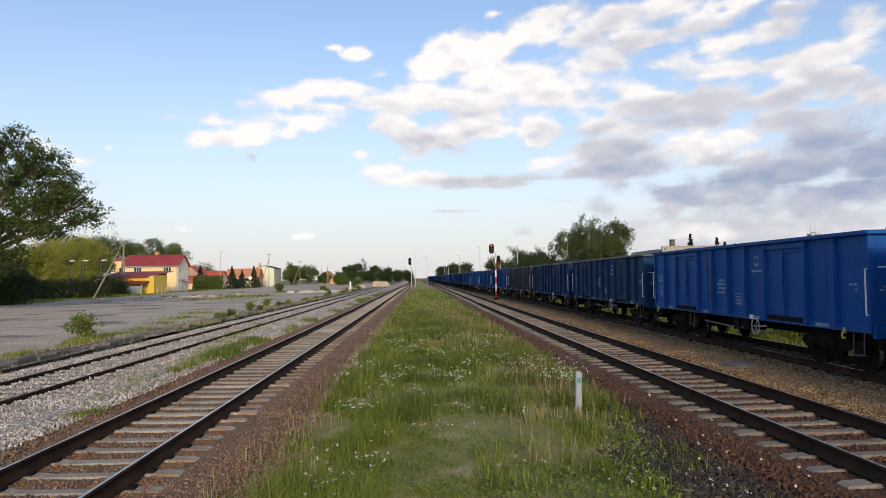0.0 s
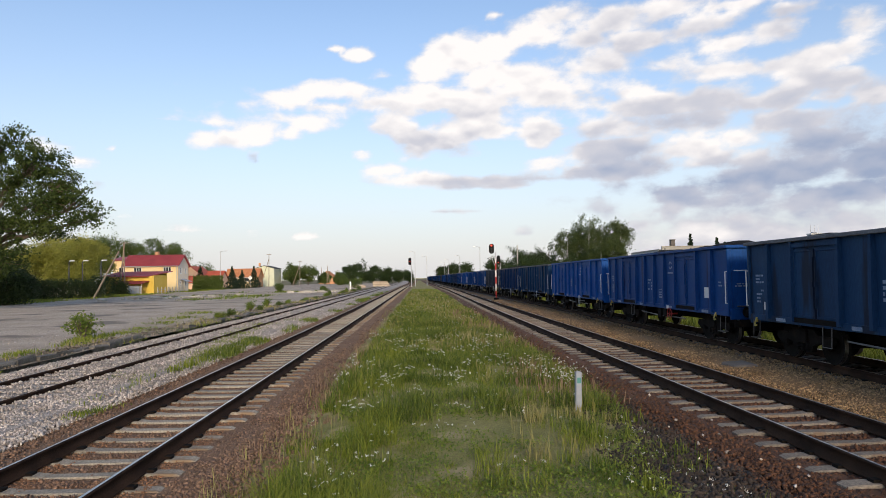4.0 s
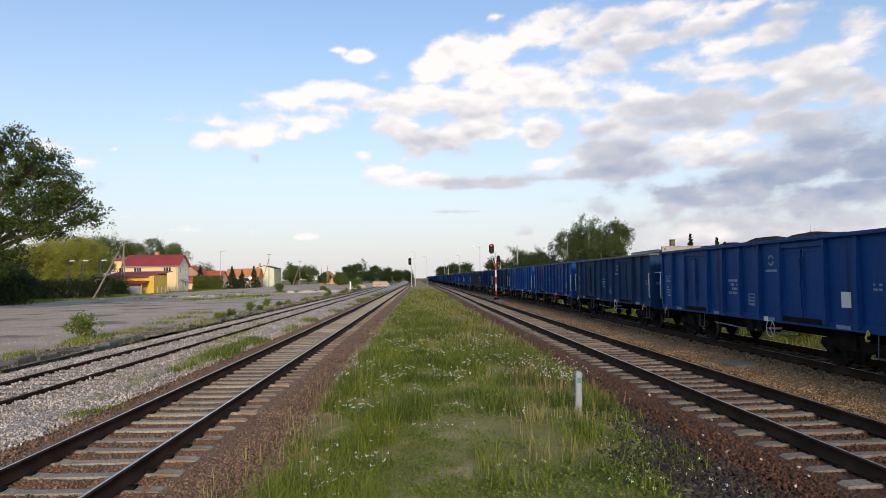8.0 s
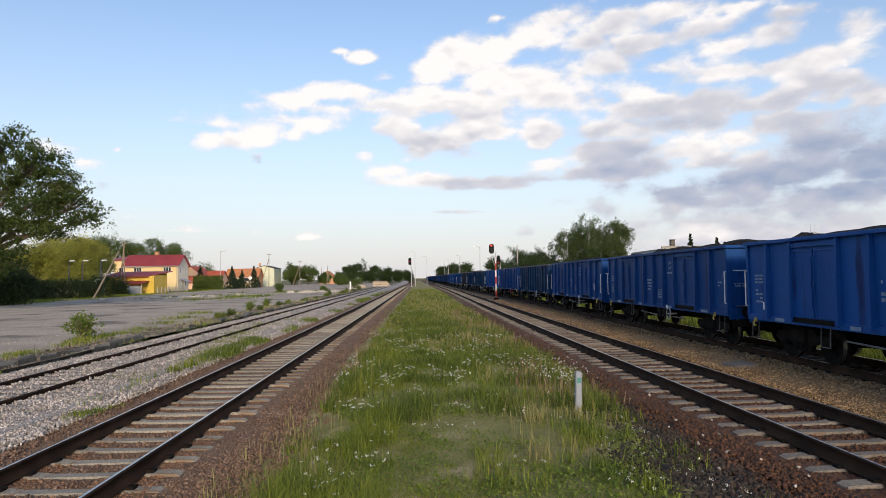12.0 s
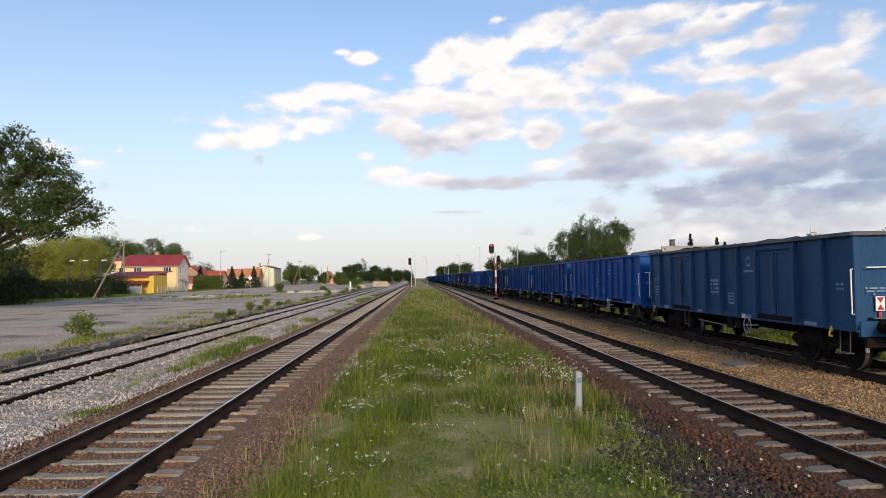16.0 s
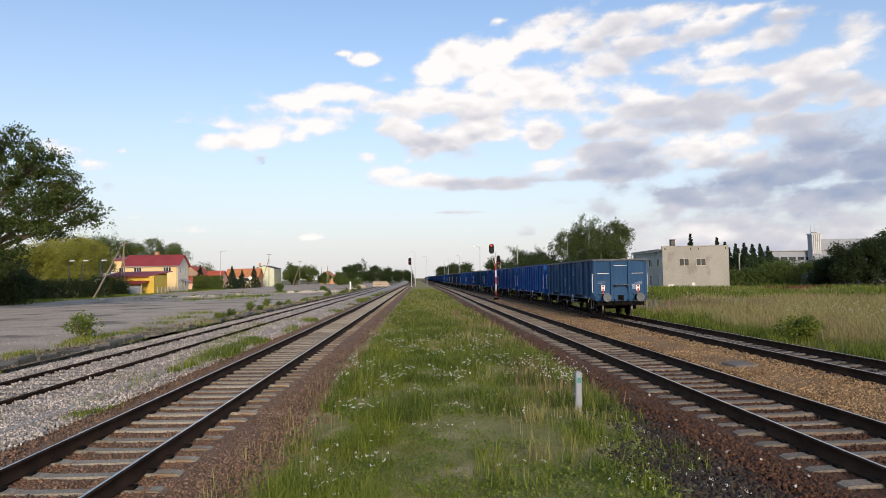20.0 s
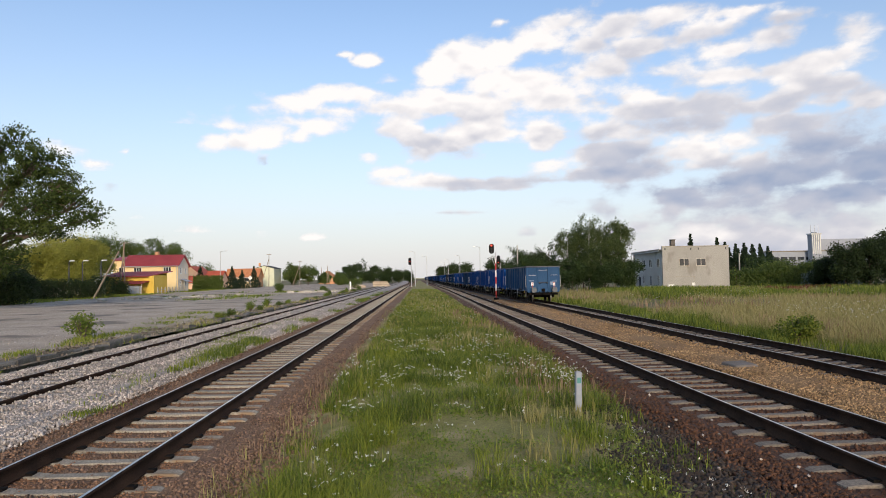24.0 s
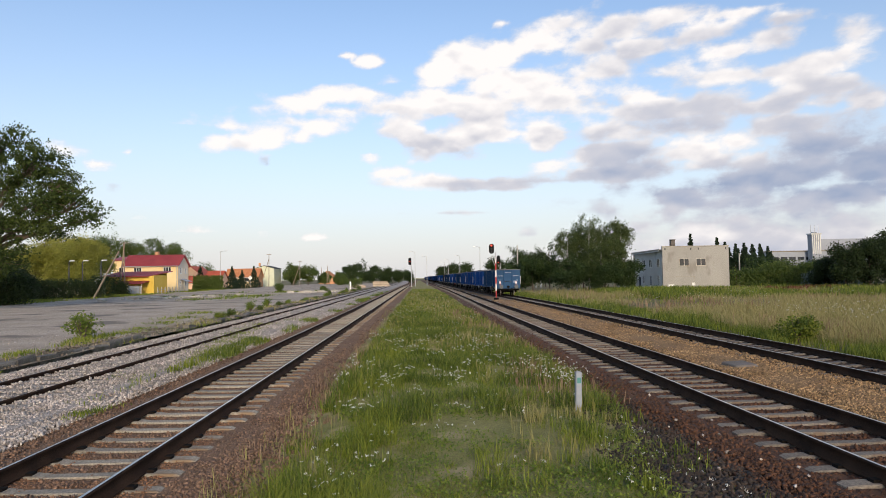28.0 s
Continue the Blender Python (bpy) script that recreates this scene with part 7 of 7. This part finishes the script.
def other_houses():
    h = gabled("peach_house", "peach bungalow with red tiled roofs", -83.5, -75.5, 214, 224, 4.2, 7.4, PEACH_WALL, PEACH_WALL, SCARLET_ROOF, 0.5, 0, "y")
    window(h, "front", -80.6, 4.6, 0.9, 1.4, 2, 214.0)
    h = gabled("peach_house_wing", "red-roofed wing of a peach bungalow", -75.4, -70.6, 215, 223, 3.2, 5.9, PEACH_WALL, PEACH_WALL, SCARLET_ROOF, 0.4, 12)
    window(h, "front", -72.4, 2.2, 1.4, 1.2, 2, 215.0)
    h = gabled("low_red_roof_shed", "low shed with a red hipped roof", -76.5, -71.5, 198, 203, 2.4, 4.2, PEACH_WALL, PEACH_WALL, SCARLET_ROOF, 0.4, 8)
    h = gabled("ochre_house", "ochre bungalow with an orange tiled roof", -82.5, -70.5, 258, 266, 4.2, 7.2, CREAM_WALL, ORANGE_WALL, ORANGE_ROOF, 0.5, 10)
    window(h, "front", -79.0, 2.9, 1.6, 1.4, 2, 258.0)
    window(h, "front", -74.5, 2.9, 1.6, 1.4, 2, 258.0)
    h = gabled("pale_green_house", "pale green two-storey house with a low roof", -77.0, -68.6, 276, 288, 7.4, 8.6, GREEN_WALL, GREEN_WALL, DARK_ROOF, 0.3, 0, "y")
    part("chimney", boxed(-75.5, -74.8, 278, 278.8, 8.3, 9.7), ORANGE_WALL, h)
    h = gabled("brick_house", "orange brick house with an orange roof", -60.5, -53.0, 330, 340, 3.6, 6.6, ORANGE_WALL, ORANGE_WALL, ORANGE_ROOF, 0.5, 0, "y")
    window(h, "front", -57.8, 2.6, 1.3, 1.5, 2, 330.0)
    window(h, "front", -55.6, 2.6, 1.3, 1.5, 2, 330.0)


def concrete_building():
    b = thing("concrete_building", pose(0, 0, GROUND), "stained flat-roofed two-storey concrete building", "building")
    X0, X1, Y0 = 34.5, 44.95, 107.0
    t = 0.35
    part("front_wall", boxed(X0, X1, Y0, Y0 + t, 0, 6.85), PANEL_WALL, b)
    part("side_wall", boxed(X1 - t, X1, Y0 + t, 123.0, 0, 6.75), PANEL_WALL, b)
    part("side_wall", boxed(X0, X0 + t, Y0 + t, 123.0, 0, 6.25), GREY_WALL, b)
    part("back_wall", boxed(X0 + t, X1 - t, 123.0 - t, 123.0, 0, 6.25), GREY_WALL, b)
    part("roof", boxed(X0 - 0.35, X1 - t, Y0 + t, 123.3, 6.25, 6.45), DARK_ROOF, b)
    part("parapet", boxed(X0 - 0.03, X1 + 0.06, Y0 - 0.08, Y0 + t + 0.02, 6.851, 6.94), PALE_CONCRETE, b)
    part("eaves_trim", boxed(X0 - 0.4, X0 - 0.33, Y0 + t, 123.3, 6.18, 6.50), PALE_CONCRETE, b)
    part("gutter", tube(bmesh.new(), [(X0 - 0.42, Y0 + 0.6, 6.16), (X0 - 0.42, 123.2, 6.05)], 0.08, 6), GALV, b)
    part("downpipe", tube(bmesh.new(), [(X0 - 0.1, 122.6, 6.05), (X0 - 0.1, 122.6, 0)], 0.07, 6), DARK_ROOF, b)
    part("downpipe", tube(bmesh.new(), [(X1 + 0.08, Y0 + 0.3, 6.5), (X1 + 0.08, Y0 + 0.3, 0)], 0.07, 6), DARK_ROOF, b)
    for u in (37.9, 40.55):
        window(b, "front", u, 4.35, 1.55, 1.15, 2, Y0, frame_mat=PALE_CONCRETE, glass=DARK_ROOF)
    for u in (34.95, 39.0, 40.2, 44.5):
        part("vent", boxed(u - 0.09, u + 0.09, Y0 - 0.01, Y0 + 0.02, 6.3, 6.62), DARK_ROOF, b)
    bm = bmesh.new()
    box(bm, X0 + 0.2, 39.5, Y0 - 0.012, Y0 - 0.002, 2.06, 2.10)
    box(bm, 39.46, 39.5, Y0 - 0.012, Y0 - 0.002, 0.0, 2.06)
    part("render_joint", bm, CONCRETE, b)
    for u, z, w, h in ((35.8, 0.65, 0.9, 0.5), (39.3, 0.9, 0.5, 0.5)):
        part("paint_patch", boxed(u - w / 2, u + w / 2, Y0 - 0.006, Y0 - 0.001, z - h / 2, z + h / 2), WHITE, b, "whitewashed patch")
    for v in (109.2, 113.2, 117.0, 120.6):
        window(b, "left", v, 4.35, 1.5, 1.35, 2, X0, sill=True)
    for v, h, z in ((109.2, 1.7, 1.5), (113.2, 1.7, 1.5), (117.3, 1.4, 1.7), (121.0, 1.2, 1.7)):
        window(b, "left", v, z, 1.0, h, 2, X0)
    part("door", boxed(X0 - 0.03, X0 + 0.01, 118.9, 120.0, 0.05, 2.1), DARK_ROOF, b)
    c = part("chimney", boxed(38.1, 38.8, 113.5, 114.3, 6.4, 8.2, bevel=0.03), DARK_CONCRETE, b)
    part("chimney_cap", boxed(38.04, 38.86, 113.44, 114.36, 8.2, 8.32), DARK_CONCRETE, c)
    a = thing("annex_shed", pose(0, 0, GROUND), "low grey shed behind the concrete building", "shed")
    part("wall", boxed(32.5, 35.5, 123.5, 128, 0, 2.9), GREY_WALL, a)
    part("roof", boxed(32.3, 35.7, 123.35, 128.2, 2.9, 3.05), DARK_ROOF, a)


def warehouse():
    w = thing("warehouse", pose(0, 0, GROUND), "long white flat-roofed warehouse in the distance", "warehouse")
    part("wall", boxed(119.4, 152, 250, 254, 0, 10.0), FAR_WHITE, w)
    part("roof_edge", boxed(119.2, 152.2, 249.8, 254.2, 10.0, 10.4), CONCRETE, w)
    for i in range(10):
        part("window_band", boxed(121 + 3.1 * i, 123.4 + 3.1 * i, 249.93, 250.0, 7.0, 8.1), GLASS, w)
    part("wall", boxed(137.6, 175, 252, 254, 10.4, 14.6), FAR_WHITE, w)
    t = thing("silo_tower", pose(0, 0, GROUND), "white ribbed tower with aerials on its top", "tower")
    part("shaft", boxed(133.6, 136.9, 246.0, 249.0, 0, 16.0, bevel=0.1), FAR_WHITE, t)
    for i in range(5):
        x = 133.7 + 0.7 * i
        part("rib", boxed(x, x + 0.3, 245.8, 246.0, 9, 16.4), GREY_WALL, t)
    part("cap", boxed(133.4, 137.1, 245.8, 249.2, 16.0, 16.5), GREY_WALL, t)
    part("lantern", boxed(134.6, 136.0, 247.0, 248.6, 16.5, 17.0), FAR_WHITE, t)
    for x in (133.5, 134.9, 136.3):
        part("aerial", rod((x, 246.4, 16.5), (x, 246.4, 19.6), 0.07, 5), GALV, t)


# ---- signals, lamps, poles, posts ----
def signal(label, x, y, height, head_w, head_h, lit, striped, side=-1, group=""):
    """A colour-light signal: striped mast, bracket, black head with hooded lamps."""
    s = thing("railway_signal", pose(x, y, -0.05), label, "railway signal", group)
    part("base", boxed(-0.25, 0.25, -0.25, 0.25, 0, 0.2, bevel=0.04), PALE_CONCRETE if not striped else SHADED_GRIME, s)
    top = height - head_h - 0.5
    z, i = 0.22, 0
    if striped:
        while z < top - 0.02:
            z1 = min(z + 0.72, top)
            part("mast_band", rod((0, 0, z), (0, 0, z1), 0.075, 10), (RED, WHITE)[i % 2], s)
            z, i = z1, i + 1
    else:
        part("mast", rod((0, 0, z), (0, 0, top), 0.085, 10), GALV, s)
    hx = side * 0.42
    bm = bmesh.new()
    tube(bm, [(0, 0, top - 0.9), (hx * 0.9, -0.05, top - 0.05), (hx, -0.05, top + 0.25)], 0.035, 6)
    tube(bm, [(0, 0, top), (0, 0, top + 0.55), (-side * 0.05, 0, top + 0.7)], 0.04, 6)
    tube(bm, [(0, 0, top + 0.2), (hx, 0, top + 0.3)], 0.035, 6)
    part("bracket", bm, GALV, s)
    z0 = height - head_h
    bm = bmesh.new()
    prof = []
    for k in range(24):
        a = 2 * math.pi * k / 24
        r = head_w / 2
        prof.append((hx + r * math.cos(a), (z0 + r if math.sin(a) < 0 else height - r) + r * math.sin(a)))
    prism(bm, prof, -0.10, -0.04)
    head = part("signal_head", bm, BLACK, s, "black oval backboard")
    part("lamp_case", boxed(hx - 0.13, hx + 0.13, -0.04, 0.22, z0 + 0.12, height - 0.12, bevel=0.03), BLACK, head)
    n = 3
    for k in range(n):
        z = z0 + head_h * (k + 0.55) / (n + 0.1)
        bm = tube(bmesh.new(), [(hx, -0.101, z), (hx, -0.125, z)], 0.085, 12)
        part("lens", bm, RED_LIGHT if k == lit else GLASS, head, "lit red lens" if k == lit else "dark lens")
        bm = bmesh.new()
        for q in range(7):
            a0, a1 = radians(20 + 20 * q), radians(40 + 20 * q)
            v = [bm.verts.new((hx + 0.11 * math.cos(a), yy, z + 0.11 * math.sin(a))) for a, yy in ((a0, -0.10), (a1, -0.10), (a1, -0.30), (a0, -0.30))]
            bm.faces.new(v)
        part("hood", bm, BLACK, head)
    return s


def lamp_post(label, x, y, h, arm, group="", mat=None):
    l = thing("street_lamp", pose(x, y, GROUND), label, "street lamp", group)
    part("post", tube(bmesh.new(), [(0, 0, 0), (0, 0, h * 0.3), (0, 0, h)], [0.12, 0.10, 0.07], 8), mat or GALV, l)
    part("arm", tube(bmesh.new(), [(0, 0, h - 0.05), (arm * 0.6, 0, h + 0.12), (arm, 0, h + 0.12)], 0.05, 6), GALV, l)
    part("lamp_head", boxed(arm - 0.35, arm + 0.35, -0.16, 0.16, h + 0.04, h + 0.2, bevel=0.04), WHITE, l)
    return l


def wood_pole(label, x, y, h, lean=(0, 0), brace=None, arms=0, group="", mat=None):
    p = thing("utility_pole", pose(x, y, GROUND), label, "utility pole", group)
    part("shaft", tube(bmesh.new(), [(0, 0, 0), (lean[0] * 0.5, lean[1] * 0.5, h * 0.5), (lean[0], lean[1], h)], [0.15, 0.13, 0.10], 8), mat or POLE_WOOD, p)
    if brace:
        part("brace", tube(bmesh.new(), [(brace, 0, 0), (lean[0] * 0.85, 0, h * 0.85)], [0.13, 0.10], 8), mat or POLE_WOOD, p)
    for i in range(arms):
        z = h - 0.3 - 0.5 * i
        a = part("crossarm", boxed(lean[0] - 0.9, lean[0] + 0.9, -0.06, 0.06, z, z + 0.12), POLE_WOOD, p)
        for dx in (-0.8, 0.0, 0.8):
            part("insulator", rod((lean[0] + dx, 0, z + 0.12), (lean[0] + dx, 0, z + 0.32), 0.05, 6), WHITE, a)
    return p


def line_side():
    signal("red-and-white striped signal mast showing a red light", 5.55, 72.0, 5.9, 0.56, 1.05, 2, True, -1)
    signal("grey-masted signal showing a red light beside the running line", -8.9, 190.0, 8.1, 0.85, 2.1, 1, False, -1)
    signal("signal beyond the goods line showing a red light", 12.6, 150.0, 7.1, 0.75, 1.9, 0, False, -1)
    for i, (x, y, h, arm) in enumerate(((-8.3, 200, 10.2, -1.3), (-5.2, 215, 9.3, -1.3), (9.2, 170, 10.0, -1.3), (5.0, 205, 9.0, -1.2), (1.9, 260, 9.4, -1.2), (0.6, 290, 9.0, -1.2))):
        lamp_post("grey platform lamp post with a single arm", x, y, h, arm, "platform lamp posts")
    wood_pole("grey concrete mast beyond the goods line", 16.4, 150, 9.4, mat=PALE_CONCRETE)
    f = thing("portal_frame", pose(20.9, 150, GROUND), "grey steel portal frame beyond the goods line", "portal frame")
    for x in (-0.55, 0.55):
        part("upright", boxed(x - 0.09, x + 0.09, -0.09, 0.09, 0, 6.6), GALV, f)
    part("crossbar", boxed(-0.95, 0.95, -0.1, 0.1, 6.6, 6.78), GALV, f)
    wood_pole("pale concrete pole beside the concrete building", 50.3, 115.5, 5.9, mat=PALE_CONCRETE)
    # left side
    wood_pole("leaning grey timber pole at the yard's edge", -52.0, 100.9, 7.2, (3.7, 0.3))
    wood_pole("twin timber pole before the yellow house", -62.5, 131.0, 10.4, (1.1, 0), None, 1, "twin poles")
    wood_pole("twin timber pole before the yellow house", -61.3, 131.0, 10.2, (-0.3, 0), None, 0, "twin poles")
    lamp_post("tall street lamp on a concrete pole by the gardens", -63.6, 194, 11.0, 1.6)
    wood_pole("braced timber pole by the road", -66.2, 258, 12.6, (0.1, 0), -3.2, 1, "braced poles")
    wood_pole("braced timber pole by the road", -57.0, 270, 10.0, (0.1, 0), -3.0, 1, "braced poles")
    wood_pole("timber pole by the road", -55.5, 310, 8.0, (0.0, 0))
    wood_pole("twin timber pole at the yard's far end", -42.8, 250, 7.6, (0.2, 0), 1.2, 0)
    for i, (x, y) in enumerate(((-57.8, 105.0), (-55.7, 105.0), (-52.6, 104.5))):
        lamp_post("small garden lamp post with a white head", x, y, 5.9, 0.5, "garden lamp posts", DARK_ROOF)
    m = thing("marker_post", pose(-18.6, 136, 0.10), "short white concrete marker post in the yard", "marker post")
    part("post", boxed(-0.16, 0.16, -0.14, 0.14, 0, 1.75, bevel=0.04), WHITE, m)
    part("foot", boxed(-0.4, 0.4, -0.3, 0.3, 0, 0.2, bevel=0.03), CONCRETE, m)
    m = thing("distance_post", pose(2.38, 12.3, GROUND + 0.02, 0, 1.0, 8), "short white concrete distance post in the grass", "marker post")
    part("post", boxed(-0.055, 0.055, -0.045, 0.045, -0.1, 0.80, bevel=0.012), FAR_WHITE, m)
    part("plate", boxed(-0.035, 0.035, -0.056, -0.05, 0.60, 0.70), TEAL, m, "small faded green plate")
    s = thing("warning_sign", pose(-60.2, 212, GROUND), "white diamond road sign on a post", "road sign")
    part("post", rod((0, 0, 0), (0, 0, 3.0), 0.05, 6), GALV, s)
    bm = bmesh.new()
    prism(bm, [(-0.75, 3.4), (0, 2.65), (0.75, 3.4), (0, 4.15)], -0.08, -0.05)
    part("board", bm, WHITE, s)
    # cover slab on the gravel
    c = thing("cover_slab", pose(7.62, 17.7, -0.06, 2, -2, 6), "cracked concrete cover slab lying in the gravel", "concrete slab")
    part("slab", boxed(-0.30, 0.30, -0.36, 0.36, -0.04, 0.10, bevel=0.03), DARK_CONCRETE, c)
    part("slab_edge", boxed(-0.36, -0.31, -0.33, 0.3, -0.04, 0.06, bevel=0.02), DARK_CONCRETE, c)
    # platform edge and stacked timber at the yard's far end
    for i, (x, y, w, h) in enumerate(((-21.8, 176, 3.6, 0.9), (-17.8, 196, 5.0, 1.6))):
        t = thing("timber_stack", pose(x, y, 0.10), "stack of pale sawn timber beside the siding", "timber stack", "timber stacks")
        for r in range(int(h / 0.25)):
            for q in range(4):
                k = (r % 2) * 0.12
                part("beam", boxed(-w / 2 + k, w / 2 - 0.2 * r + k, -0.6 + 0.3 * q, -0.34 + 0.3 * q, 0.25 * r, 0.25 * r + 0.22), WOOD, t)


def yard_edge():
    """The broken kerb along the yard, and rubble islands."""
    rnd = random.Random(61)
    k = thing("kerb", pose(0, 0, 0), "broken mossy stone kerb along the yard", "kerb", kind="structure")
    meshes = []
    for i in range(5):
        bm = boxed(-0.53, 0.53, -0.14, 0.14, -0.20, 0.12, bevel=0.03)
        for v in bm.verts:
            v.co += Vector((rnd.uniform(-0.02, 0.02), rnd.uniform(-0.025, 0.025), rnd.uniform(-0.03, 0.01)))
        meshes.append(mesh_of("kerb_stone", bm))
    y = 14.0
    while y < 110:
        if rnd.random() < (0.95 if y < 27 else 0.22 if y < 36 else 0.6 if y < 48 else 0.4):
            hang("kerb_stone", meshes[rnd.randrange(5)], KERB, k, pose(track_a(y) - 2.45 + rnd.uniform(-0.12, 0.12), y, 0.145 + rnd.uniform(-0.07, 0.04), rnd.uniform(-6, 6), rnd.uniform(-3, 3), 92 + rnd.uniform(-4, 4)))
        y += 1.06
    for i in range(34):
        u = rnd.random()
        x, yy = -43 + 24 * u + rnd.uniform(-1, 1), 84 + 46 * u + rnd.uniform(-3, 3)
        s = rnd.uniform(0.3, 1.1)
        t = thing("rubble_slab", pose(x, yy, 0.12, rnd.uniform(-8, 8), rnd.uniform(-8, 8), rnd.uniform(0, 180)), "broken pale concrete slab lying in the yard", "rubble", "rubble in the yard")
        bm = boxed(-s, s, -s * 0.6, s * 0.6, -0.08, rnd.uniform(0.1, 0.3), bevel=0.03)
        for v in bm.verts:
            v.co += Vector((rnd.uniform(-0.1, 0.1), rnd.uniform(-0.1, 0.1), rnd.uniform(-0.04, 0.04)))
        part("slab", bm, PALE_CONCRETE, t)


yellow_house()
garage()
fence()
other_houses()
concrete_building()
warehouse()
line_side()
trees()
train()
yard_edge()
loose_stone()
greenery()
tracks()
motions()
